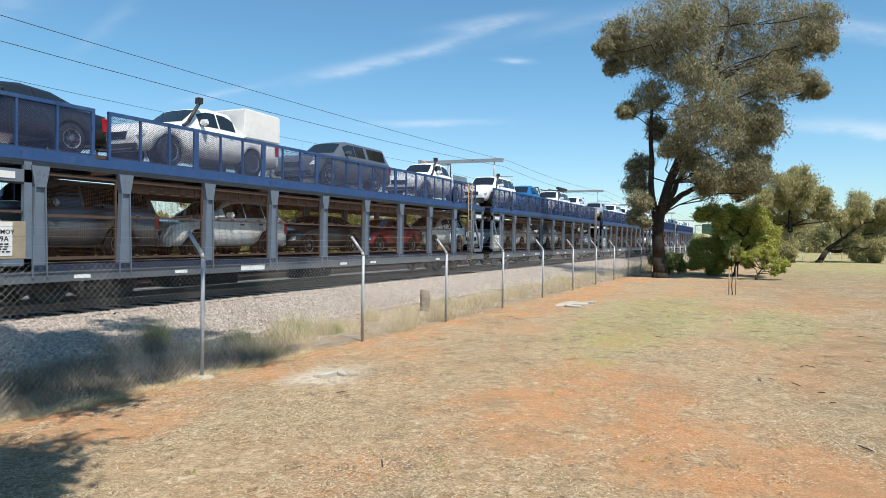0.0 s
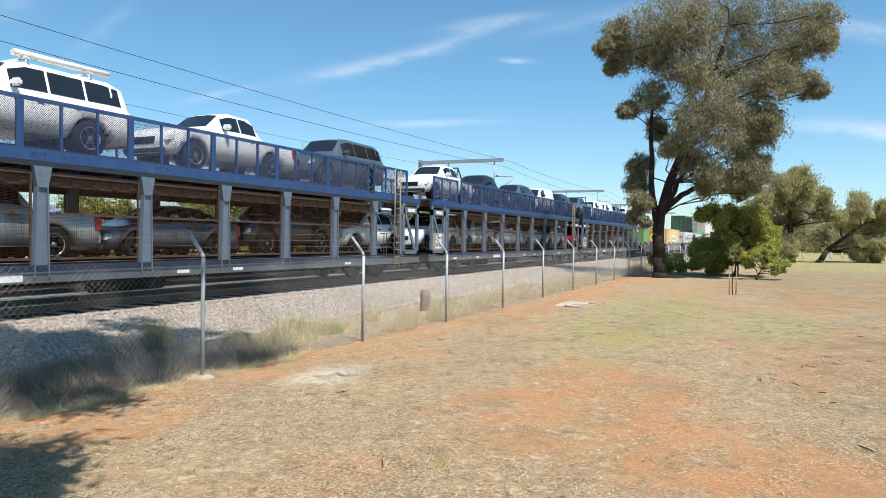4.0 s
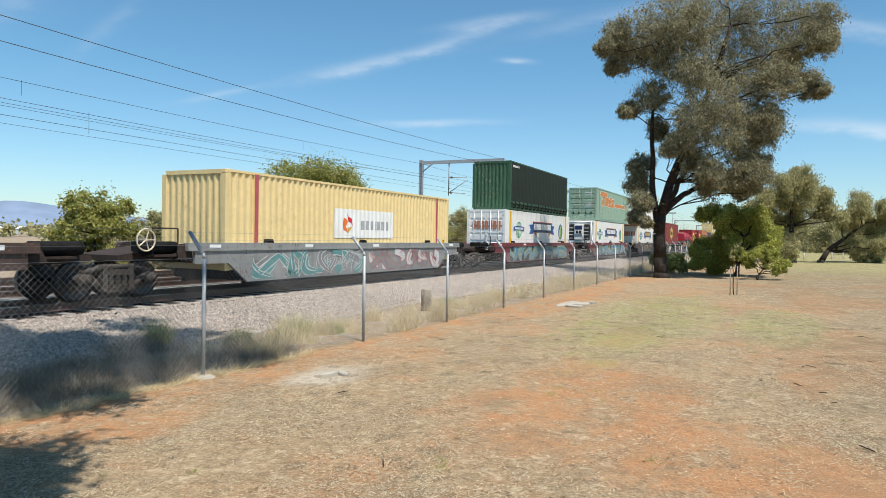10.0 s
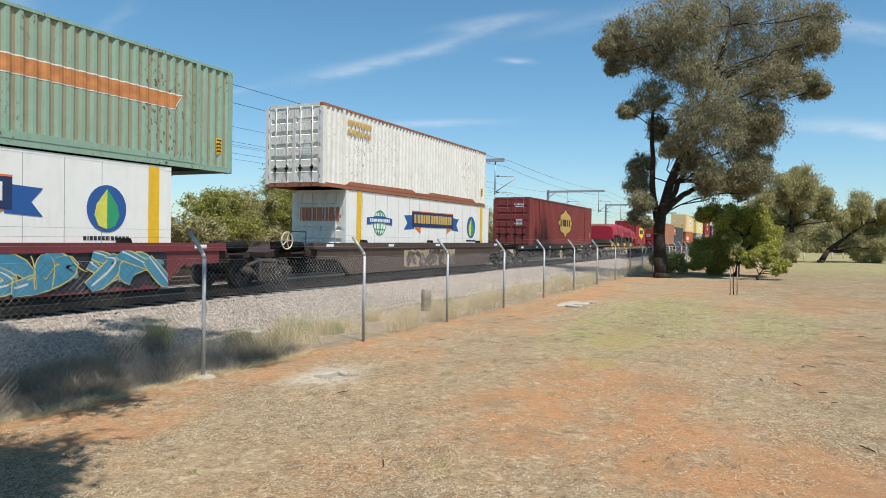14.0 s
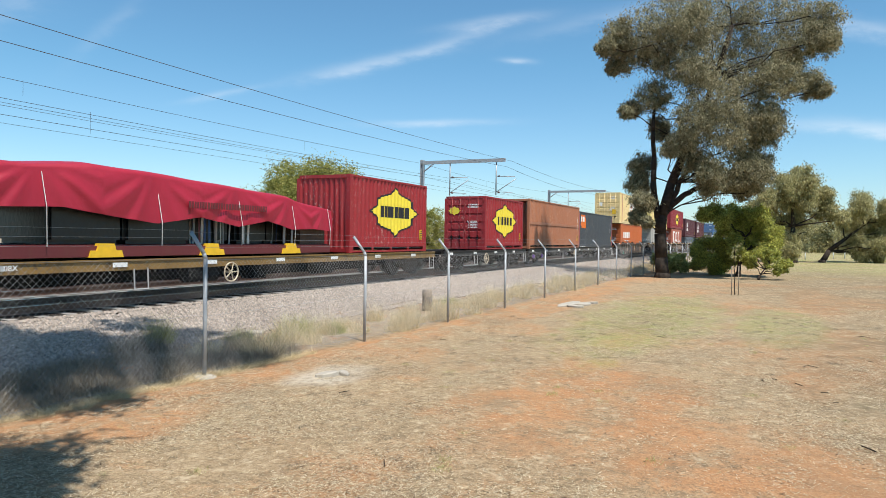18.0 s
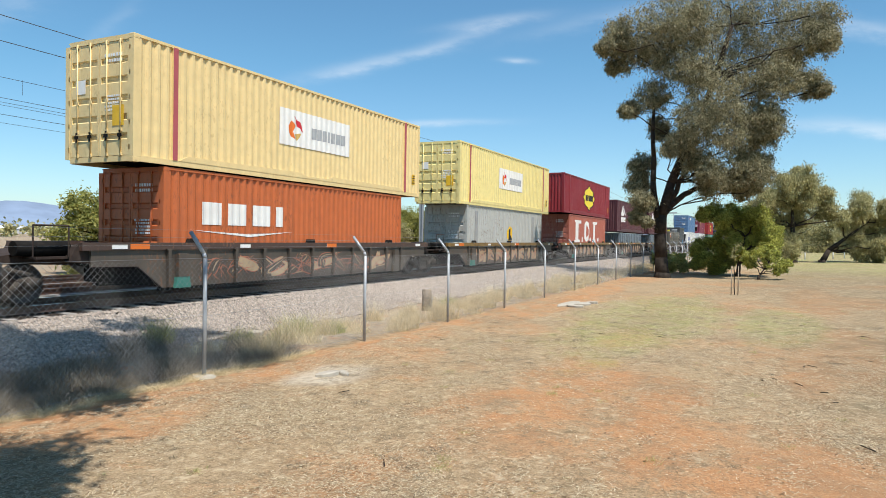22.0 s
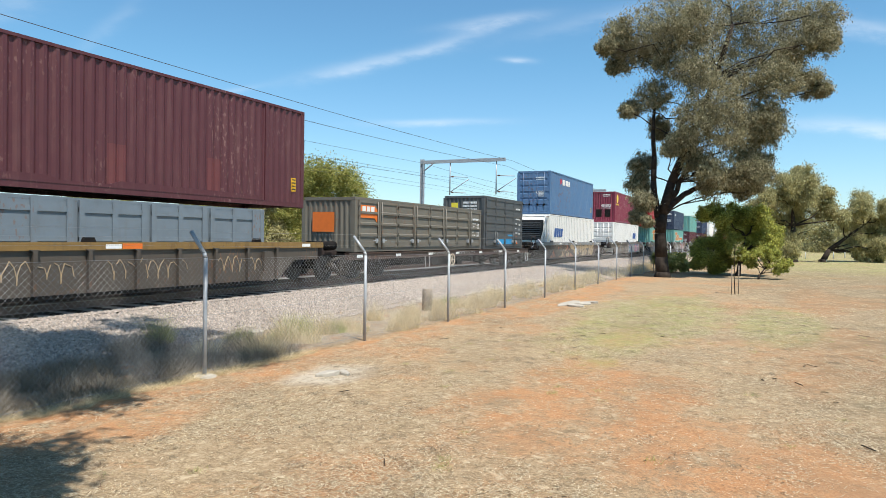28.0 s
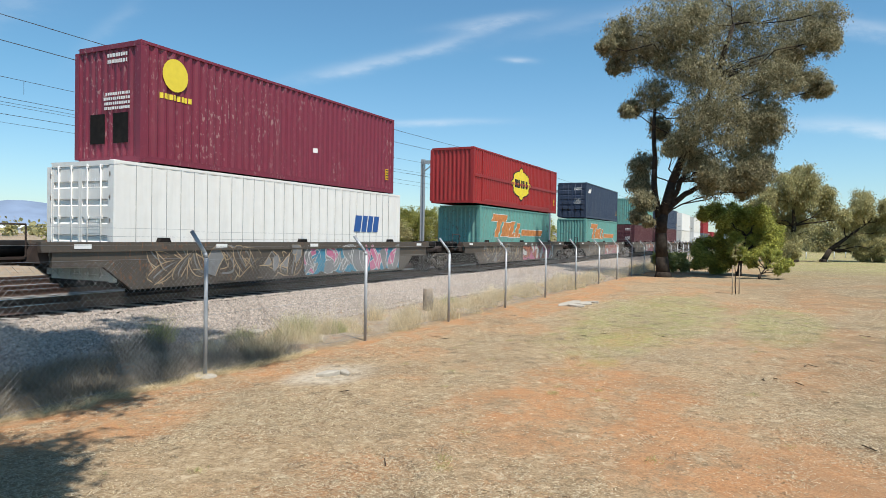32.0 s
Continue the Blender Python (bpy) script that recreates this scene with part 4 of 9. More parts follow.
blades("stubble_clumps", "grey-brown clumps of dead stubble in the lawn", [(x, y, 0.16, 0.12) for x, y in [(3 + 19 * rg.random() ** 1.3, rg.uniform(-8, 6.8)) for i in range(620)] if all(((x - cx) / rx) ** 2 + ((y - cy) / ry) ** 2 > 0.8 for cx, cy, rx, ry in BARE)], 70000, 0.05, GREY_BLADE, 25, 1.0, 0.0022)
blades("lawn_tufts", "small green tufts in the dry lawn", [(rg.uniform(4, 26), rg.uniform(-8, 6.5), 0.14, 0.10) for i in range(130)], 9000, 0.06, GREEN_BLADE, 5, 0.6, 0.003)
litter("straw_litter", "bleached straw lying on the dry lawn", 300000, 0.04, PALE_STRAW, 41, 0.15, 0.04, 0.003)
litter("leaf_litter", "brown leaf and bark scraps on the dry lawn", 34000, 0.028, BARK_SCRAP, 42, 0.4, 0.13, 0.003)


# ---- catenary, hills, sheds and small things ----
def mast(x):
    t = thing("catenary_mast", "galvanised steel overhead line mast with a long arm", "mast", "overhead line masts")
    t.location = (x, 24.8, 0.3)
    bm = bmesh.new()
    for dy in (-0.14, 0.10):
        box(bm, -0.12, dy, -0.3, 0.12, dy + 0.04, 7.9)
    box(bm, -0.02, -0.1, -0.3, 0.02, 0.1, 7.9)
    part("pole", bm, GALV, t)
    bm = bmesh.new()
    box(bm, -0.09, -6.9, 7.55, 0.09, 0.1, 7.8)
    bar(bm, (0, 0, 6.9), (0, -1.0, 7.6), 0.05, 6)
    part("arm", bm, GALV, t)
    for y in (-2.4, -6.2):
        bm = bmesh.new()
        bar(bm, (0, y, 7.55), (0, y, 5.1), 0.045, 6)
        bar(bm, (0, y, 6.5), (0.2, y - 1.4, 6.45), 0.03, 6)
        bar(bm, (0, y, 5.3), (0.2, y - 1.5, 6.3), 0.03, 6)
        bar(bm, (0, y, 5.35), (0.2, y - 1.3, 5.25), 0.022, 6)
        part("cantilever", bm, GALV, t)
        for z in (6.5, 5.3):
            bm = bmesh.new()
            lathe(bm, [(0.03, 0), (0.07, 0.03), (0.03, 0.06), (0.07, 0.09), (0.03, 0.12), (0.07, 0.15), (0.03, 0.18)], 8, (0.02, y - 0.3, z), "y")
            part("insulator", fix(bm), mat("brown insulator", (0.12, 0.05, 0.03), rough=0.3), t)


MAST_X = [46.8, 80.0, 112.0, 146.0, 200.0, 260.0]
for mx in MAST_X:
    mast(mx)


def wires():
    n = 0
    spans = [-10.0] + MAST_X
    for y, z, sag, r in ((17.35, 7.85, 0.35, 0.011), (17.75, 7.46, 0.5, 0.011), (24.8, 7.92, 0.3, 0.010), (21.1, 6.53, 0.35, 0.009), (21.2, 5.76, 0.05, 0.009),
                         (24.7, 6.91, 0.3, 0.008), (24.9, 6.07, 0.05, 0.008), (22.6, 6.53, 0.2, 0.008)):
        t = thing("overhead_wire", "thin dark overhead line wire", "wire", "overhead line wires")
        bm = bmesh.new()
        for a, b in zip(spans[:-1], spans[1:]):
            k = 10
            pts = [(a + (b - a) * i / k, y, z - sag * 4 * (i / k) * (1 - i / k)) for i in range(k + 1)]
            for p, q in zip(pts[:-1], pts[1:]):
                bar(bm, p, q, r, 4, cap=False)
        part("strand", bm, mat("dark wire", (0.06, 0.06, 0.065), rough=0.6), t, kind="stuff")
        if y in (24.8, 21.1):
            bm = bmesh.new()
            for x in (15.5, 32.0, 60.0):
                bar(bm, (x, y, z - 0.25), (x, y, z - (1.0 if y < 24 else 0.8)), 0.006, 4)
            part("dropper", bm, MATS["dark wire"], t, kind="stuff")


wires()


def hills():
    vs, fs = [], []
    n = 160
    for i in range(n + 1):
        a = radians(-40 + 180 * i / n)
        d = 3600
        h = 30 + 60 * abs(noise.noise((i * 0.07, 0.3, 0))) + 16 * noise.noise((i * 0.31, 5.2, 0))
        h += 75 * math.exp(-((math.degrees(a) - 58) / 4.5) ** 2)
        vs += [(math.cos(a) * (d - 500), math.sin(a) * (d - 500), -5), (math.cos(a) * d, math.sin(a) * d, max(14, h)), (math.cos(a) * (d + 200), math.sin(a) * (d + 200), -5)]
    for i in range(n):
        for j in (0, 1):
            fs.append((i * 3 + j, i * 3 + j + 1, i * 3 + 4 + j, i * 3 + 3 + j))
    me = bpy.data.meshes.new("hills")
    me.from_pydata(vs, [], fs)
    for f in me.polygons:
        f.use_smooth = True
    # distance haze is painted into the hills as a blue base colour
    me.materials.append(mat("haze-blue hills", (0.20, 0.26, 0.36), rough=1.0, var=0.12, scale=0.01))
    tagged(new("hills", me), "low hills on the horizon, coloured blue for haze", "hills", kind="structure")
    # a belt of far trees
    rng = random.Random(77)
    cl = []
    for i in range(420):
        a = radians(rng.uniform(-38, 75))
        d = rng.uniform(230, 420) if i % 2 else rng.uniform(500, 800)
        if -5 < math.degrees(a) < 5.0 and d < 750:
            continue
        cl.append(((math.cos(a) * d, math.sin(a) * d, rng.uniform(1.0, 3.2)), rng.uniform(2.5, 5.0)))
    me = leaves_mesh("far_woods", cl, 70, 1.6, 0.2, OLIVE_LEAF, 5, 0.7)
    tagged(new("far_woods", me), "dark belt of far trees", "trees", kind="stuff")


hills()


def sheds():
    for x, y, w, d in ((230, 400, 60, 24), (300, 430, 70, 26), (180, 380, 40, 20)):
        s = thing("shed", "long low white-roofed shed beyond the railway", "shed", "far sheds")
        s.location = (x, y, 0)
        bm = bmesh.new()
        box(bm, -w / 2, -d / 2, 0, w / 2, d / 2, 3.0)
        part("wall", bm, mat("pale shed wall", (0.5, 0.5, 0.5), rough=0.7), s)
        bm = bmesh.new()
        prism(bm, [(-d / 2 - 0.4, 2.95), (d / 2 + 0.4, 2.95), (0, 4.6)], -w / 2 - 0.3, w / 2 + 0.3, axis="x")
        part("roof", fix(bm), mat("white shed roof", (0.75, 0.76, 0.78), rough=0.5), s)


sheds()


def small_things():
    # timber bollard
    b = thing("timber_bollard", "short grey weathered round timber post", "bollard")
    b.location = (17.9, 9.25, height(17.9, 9.25))
    bm = bmesh.new()
    lathe(bm, [(0.0, -0.1), (0.16, -0.1), (0.155, 0.5), (0.15, 0.62), (0.13, 0.65), (0.0, 0.65)], 14, axis="z")
    part("post", fix(bm), mat("weathered timber", (0.30, 0.24, 0.18), rough=0.9, var=0.3, scale=12, bump=0.8, bscale=20, dirt=(0.1, 0.08, 0.06), dirt_amt=0.5, streak=True), b)
    # broken concrete pieces
    rnd = random.Random(2)
    for k, (x, y, s) in enumerate(((22.1, 6.1, 0.55), (22.6, 5.7, 0.4), (21.7, 5.75, 0.3), (23.3, 5.6, 0.25), (8.6, 6.15, 0.2), (8.8, 6.0, 0.14), (9.9, 9.6, 0.35), (11.5, 10.2, 0.3))):
        bm = bmesh.new()
        poly = [(math.cos(a) * s * rnd.uniform(0.7, 1.2), math.sin(a) * s * 0.6 * rnd.uniform(0.7, 1.2)) for a in [i * math.tau / 7 for i in range(7)]]
        prism(bm, poly, -0.03, 0.05 + 0.06 * s, axis="z")
        soften(fix(bm), 0.015)
        o = obj("concrete_lump", bm, CONCRETE)
        tagged(o, "broken lump of pale concrete on the ground", "rubble", "concrete lumps")
        o.location = (x, y, height(x, y))
        o.rotation_euler = (rnd.uniform(-0.1, 0.1), rnd.uniform(-0.1, 0.1), rnd.uniform(0, 3))
    # staked sapling
    s = thing("sapling", "young thin sapling tied to a stake", "sapling")
    s.location = (30.7, 1.4, height(30.7, 1.4))
    bm = bmesh.new()
    limb(bm, (0, 0, -0.05), (0.05, 0.05, 2.0), 0.022, 0.01, random.Random(1), 0.03)
    part("stem", bm, BARK, s)
    bm = bmesh.new()
    bar(bm, (0.05, -0.12, -0.1), (0.05, -0.12, 1.2), 0.02, 6)
    bar(bm, (-0.05, 0.14, -0.1), (-0.05, 0.14, 1.2), 0.02, 6)
    part("stake", bm, MATS["weathered timber"], s)
    me = leaves_mesh("leaves", [((0.05, 0, 1.9), 0.22), ((0.0, 0.1, 1.6), 0.15), ((0.1, -0.1, 2.1), 0.12)], 40, 0.12, 0.5, OLIVE_LEAF, 3)
    ob = new("leaves", me)
    ob.parent = s
    # white marker posts on the far lawn
    bm = bmesh.new()
    lathe(bm, [(0.0, -0.1), (0.07, -0.1), (0.07, 0.85), (0.05, 0.92), (0.0, 0.93)], 8, axis="z")
    m0 = obj("marker_post", fix(bm), WHITE)
    tagged(m0, "white marker post on the far lawn", "marker post", "lawn markers")
    m0.location = (96.0, -3.6, height(96, -3.6))
    for x, y in ((104, -7.2), (88, -5.4), (110, -9.0)):
        copy_thing(m0, pose(x, y, height(x, y)))
    # fallen twigs
    tw = []
    for i in range(40):
        x, y = rnd.uniform(4, 22), rnd.uniform(-7, 6.5)
        a, l = rnd.uniform(0, 3.1), rnd.uniform(0.06, 0.25)
        tw.append(((x, y, height(x, y) + 0.015), (x + math.cos(a) * l, y + math.sin(a) * l, height(x, y) + 0.025)))
    bm = bmesh.new()
    for a, b in tw:
        bar(bm, a, b, 0.006, 4)
    tagged(obj("twigs", bm, BARK), "fallen twigs on the dry lawn", "twigs", kind="stuff")


small_things()


# ---- containers ----
def corrugated(x0, x1, z0, z1, y, out, pitch=0.278, depth=0.042, n=None):
    """A corrugated steel sheet in the x, z plane; out is -1 or 1 for the side it faces."""
    bm = bmesh.new()
    n = n or max(2, round((x1 - x0) / pitch))
    step = (x1 - x0) / n
    cols = []
    for i in range(n):
        for f, d in ((0.0, 0), (0.26, 0), (0.5, 1), (0.76, 1)):
            cols.append((x0 + (i + f) * step, y - out * depth * d))
    cols.append((x1, y))
    A = [bm.verts.new((x, yy, z0)) for x, yy in cols]
    B = [bm.verts.new((x, yy, z1)) for x, yy in cols]
    for i in range(len(cols) - 1):
        q = (A[i], A[i + 1], B[i + 1], B[i])
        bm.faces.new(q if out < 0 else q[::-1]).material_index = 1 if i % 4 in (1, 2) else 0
    return bm


def corrugated_end(y0, y1, z0, z1, x, out, n=9, depth=0.04):
    bm = corrugated(y0, y1, z0, z1, 0, -1, n=n, depth=depth)
    for v in bm.verts:
        v.co = Vector((x + (v.co.y if out < 0 else -v.co.y), v.co.x, v.co.z))
    return fix(bm)


def star(cx, cz, w, h):
    """The eight-armed badge outline: stepped sides and four long points."""
    a = [(0, 0.5), (0.1, 0.37), (0.29, 0.3), (0.36, 0.24), (0.36, 0.2), (0.36, 0.12), (0.5, 0), (0.36, -0.12), (0.36, -0.24),
         (0.29, -0.3), (0.1, -0.37), (0, -0.5), (-0.1, -0.37), (-0.29, -0.3), (-0.36, -0.24), (-0.36, -0.12), (-0.5, 0),
         (-0.36, 0.12), (-0.36, 0.2), (-0.36, 0.24), (-0.29, 0.3), (-0.1, 0.37)]
    return [(cx + x * w, cz + z * h) for x, z in a]


BADGE_YELLOW = mat("badge yellow", (0.78, 0.62, 0.05), rough=0.5, var=0.05)
BADGE_RED = mat("badge red", (0.55, 0.02, 0.03), rough=0.5, var=0.05)
BAR_BLUE = mat("badge blue", (0.02, 0.09, 0.30), rough=0.5, var=0.05)
BAR_GREEN = mat("badge green", (0.03, 0.30, 0.13), rough=0.5, var=0.05)
BAR_ORANGE = mat("badge orange", (0.70, 0.16, 0.02), rough=0.5, var=0.05)
BAR_WHITE = mat("badge white", (0.76, 0.75, 0.72), rough=0.6, var=0.05, dirt=(0.3, 0.2, 0.15), dirt_amt=0.3)
BAR_GOLD = mat("badge gold", (0.55, 0.36, 0.10), rough=0.5, var=0.05)


CORR = {}


def cut(poly, x, keep):
    """The part of a polygon on one side of an upright line: keep is 1 for greater x, -1 for less."""
    out = []
    for (ax, az), (bx, bz) in zip(poly, poly[1:] + poly[:1]):
        ia, ib = (ax - x) * keep >= 0, (bx - x) * keep >= 0
        if ia:
            out.append((ax, az))
        if ia != ib:
            f = (x - ax) / (bx - ax)
            out.append((x, az + (bz - az) * f))
    return out


def painted(bm, poly, y, parent):
    """A sign painted on a container's side: it follows the corrugation facet by facet."""
    cols = CORR.get(parent.name)
    if not cols or y < -0.03:
        prism(bm, poly, y - 0.004, y)
        return
    lift = 0.003 + max(0.0, 0.012 - y) * 0.7
    for (xa, ya), (xb, yb) in zip(cols[:-1], cols[1:]):
        if xb - xa < 1e-5 or max(p[0] for p in poly) < xa or min(p[0] for p in poly) > xb:
            continue
        q = cut(cut(poly, xa, 1), xb, -1) if len(poly) > 2 else []
        if len(q) < 3:
            continue
        vs = [bm.verts.new((px, ya + (yb - ya) * (px - xa) / (xb - xa) - lift, pz)) for px, pz in q]
        bm.faces.new(vs)


def plate(name, poly, y, material, parent, label="", t=0.004, flat=False):
    bm = bmesh.new()
    if flat:
        prism(bm, poly, y - t, y)
    else:
        painted(bm, poly, y, parent)
    return part(name, fix(bm) if parent.name not in CORR else bm, material, parent, label)


def end_plate(name, poly, x, material, parent, label="", t=0.004):
    bm = bmesh.new()
    prism(bm, poly, x - t, x, axis="x")
    return part(name, fix(bm), material, parent, label)


def rect(x0, z0, x1, z1):
    return [(x0, z0), (x1, z0), (x1, z1), (x0, z1)]


def blocks(name, x0, z0, w, h, counts, y, material, parent, gap=0.25, lean=0.0, label="", kind=""):
    """Plain upright bars in the stead of a brand's letters: counts gives the relative width of each."""
    bm = bmesh.new()
    total = sum(counts) + gap * (len(counts) - 1)
    x = x0
    for c in counts:
        ww = w * c / total
        if ww > 0.001:
            painted(bm, [(x, z0), (x + ww, z0), (x + ww + lean * h, z0 + h), (x + lean * h, z0 + h)], y, parent)
        x += ww + w * gap / total
    return part(name, fix(bm) if parent.name not in CORR else bm, material, parent, label, kind)


def badge(parent, cx, cz, w, h, y, rim=0.045):
    plate("badge_border", star(cx, cz, w * (1 + rim * 2), h * (1 + rim * 2)), y, INK, parent, "black border of a star badge")
    plate("badge", star(cx, cz, w, h), y - 0.005, BADGE_YELLOW, parent, "yellow eight-pointed star badge")
    ww, hh = w * 0.62, h * 0.24
    blocks("badge_bar", cx - ww / 2, cz - hh / 2, ww, hh, (0.6, 0.35, 1, 0.7, 1, 1), y - 0.01, INK, parent, 0.22, kind="stuff")


def code_bars(parent, x, z, y, rows=1, w=0.9, h=0.09, material=None):
    """Small unreadable markings."""
    bm = bmesh.new()
    rnd = random.Random(int(x * 131 + z * 17))
    for r in range(rows):
        xx = x
        while xx < x + w:
            ww = rnd.uniform(0.04, 0.09)
            box(bm, xx, y - 0.004, z - r * h * 1.7, xx + ww, y, z - r * h * 1.7 + h)
            xx += ww + 0.03
    return part("marking", bm, material or WHITE, parent, kind="stuff")


def code_column(parent, x, z, y, n=8, material=None, s=0.085):
    bm = bmesh.new()
    for i in range(n):
        if i % 5 == 4:
            continue
        box(bm, x, y - 0.004, z - i * s * 1.35, x + s * 0.62, y, z - i * s * 1.35 + s)
    return part("marking", bm, material or WHITE, parent, kind="stuff")


def end_marks(parent, y, z, x, rows=3, material=None, w=0.6, h=0.06):
    bm = bmesh.new()
    rnd = random.Random(int(y * 131 + z * 17 + rows))
    for r in range(rows):
        yy = y
        while yy < y + w:
            ww = rnd.uniform(0.03, 0.08)
            box(bm, x - 0.004, yy, z - r * h * 1.7, x, yy + ww, z - r * h * 1.7 + h)
            yy += ww + 0.025
    return part("marking", bm, material or WHITE, parent, kind="stuff")


REEFER_JOINT = mat("dull aluminium joint", (0.40, 0.40, 0.39), rough=0.5, metal=0.3, var=0.15)


def container(name, label, u, L, h, zb, paintm, W=2.438, end="door", inset=0.0, side="corr", dy=0.0, group="containers on the train",
              post=None, caution=True, pitch=0.278, rails=None, pockets=False, trough=None):
    """A freight container: frame, corrugated walls, roof, doors or a plain end, castings. Its near lower corner is the origin."""
    c = thing(name, label, "container", group)
    rails = rails or paintm
    # corner posts and rails
    bm = bmesh.new()
    box(bm, 0, 0, 0.118, 0.16, 0.16, h - 0.118)
    cp = part("corner_post", bm, post or paintm, c)
    for x, y in ((L - 0.16, 0), (0, W - 0.16), (L - 0.16, W - 0.16)):
        share("corner_post", cp, c, (x, y, 0))
    if inset:
        bm = bmesh.new()
        box(bm, 0, 0, 0.16, 0.14, 0.1, h - 0.06)
        lp = part("lifting_post", bm, post or paintm, c)
        lp.location = (inset, -0.004, 0)
        for x, y in ((L - inset - 0.14, -0.004), (inset, W - 0.096), (L - inset - 0.14, W - 0.096)):
            share("lifting_post", lp, c, (x, y, 0))
    bm = bmesh.new()
    box(bm, 0.16, 0, h - 0.075, L - 0.16, 0.06, h - 0.004)
    tr = part("top_rail", bm, rails, c)
    tr.location.y = 0.004
    share("top_rail", tr, c, (0, W - 0.064, 0))
    bm = bmesh.new()
    for y in (0.004, W - 0.064):
        if pockets:
            box(bm, 0.16, y, 0.02, L - 0.16, y + 0.06, 0.09)
            box(bm, 0.16, y, 0.22, L - 0.16, y + 0.06, 0.33)
            k = max(3, round(L / 1.7))
            for i in range(k + 1):
                x = 0.16 + i * (L - 0.42) / k
                box(bm, x, y + 0.002, 0.09, x + 0.1, y + 0.058, 0.22)
            continue
        box(bm, 0.16, y, 0.02, L - 0.16, y + 0.06, 0.16)
        box(bm, 0.16, y - 0.002, 0.135, L - 0.16, y + 0.062, 0.165)
    box(bm, 0.02, 0.16, 0.02, 0.1, W - 0.16, 0.16)
    box(bm, L - 0.1, 0.16, 0.02, L - 0.02, W - 0.16, 0.16)
    part("bottom_rail", bm, rails, c)
    # floor and crossmembers
    bm = bmesh.new()
    box(bm, 0.1, 0.06, 0.13, L - 0.1, W - 0.06, 0.16)
    part("underframe", bm, BLACK, c)
    # roof with its shallow ribs
    bm = bmesh.new()
    box(bm, 0.05, 0.05, h - 0.03, L - 0.05, W - 0.05, h - 0.012)
    k = int(L / 0.5)
    for i in range(k):
        box(bm, 0.2 + i * (L - 0.4) / k, 0.07, h - 0.012, 0.34 + i * (L - 0.4) / k, W - 0.07, h + 0.004)
    part("roof", bm, paintm, c)
    # walls
    x0, x1, z0, z1 = 0.16, L - 0.16, 0.33 if pockets else 0.16, h - 0.07
    if side == "corr":
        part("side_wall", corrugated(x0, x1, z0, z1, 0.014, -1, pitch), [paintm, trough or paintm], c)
        n = max(2, round((x1 - x0) / pitch))
        CORR[c.name] = [(-0.01, 0.014)] + [(x0 + (i + f) * (x1 - x0) / n, 0.014 + 0.042 * d) for i in range(n) for f, d in ((0.0, 0), (0.26, 0), (0.5, 1), (0.76, 1))] + [(x1, 0.014), (L + 0.01, 0.014)]
        if W > 2.45:
            # deep lower rail with shallow cut-outs, as on extra wide containers
            bm = bmesh.new()
            prism(bm, [(inset + 0.2, 0.16), (inset + 0.5, 0.30), (L / 2 - 0.9, 0.33), (L / 2 - 0.6, 0.24), (L / 2 + 0.6, 0.24), (L / 2 + 0.9, 0.33), (L - inset - 0.5, 0.30), (L - inset - 0.2, 0.16)], -0.006, 0.03)
            part("fork_rail", fix(bm), rails, c)
        part("side_wall", corrugated(x0, x1, z0, z1, W - 0.014, 1, pitch), paintm, c)
    elif side == "flat":
        part("side_wall", corrugated(x0, x1, z0, z1, 0.01, -1, 0.46, 0.008), paintm, c)
        part("side_wall", corrugated(x0, x1, z0, z1, W - 0.01, 1, 0.6, 0.014), paintm, c)
    elif side == "smooth":
        for y in (0.008, W - 0.05):
            bm = bmesh.new()
            box(bm, x0, y, z0, x1, y + 0.042, z1)
            part("side_wall", bm, paintm, c)
    if name == "reefer_container":
        # upright panel joints
        step = 0.46 if side == "flat" else 0.92
        bm = bmesh.new()
        for i in range(1, int((x1 - x0) / step)):
            box(bm, x0 + i * step, -0.001 if side == "flat" else 0.004, z0, x0 + i * step + 0.014, 0.02, z1)
        part("panel_joint", bm, REEFER_JOINT, c, kind="stuff")
        bm = bmesh.new()
        box(bm, x0, -0.006, z0 - 0.02, x1, 0.0, z0 + 0.1)
        part("kick_plate", bm, REEFER_JOINT, c, "dull metal kick plate")
    # ends
    part("end_wall", corrugated_end(0.16, W - 0.16, 0.16, h - 0.1, L - 0.02, 1), paintm, c)
    bm = bmesh.new()
    box(bm, 0.004, 0.16, h - 0.13, 0.1, W - 0.16, h - 0.008)
    part("header", bm, paintm, c)
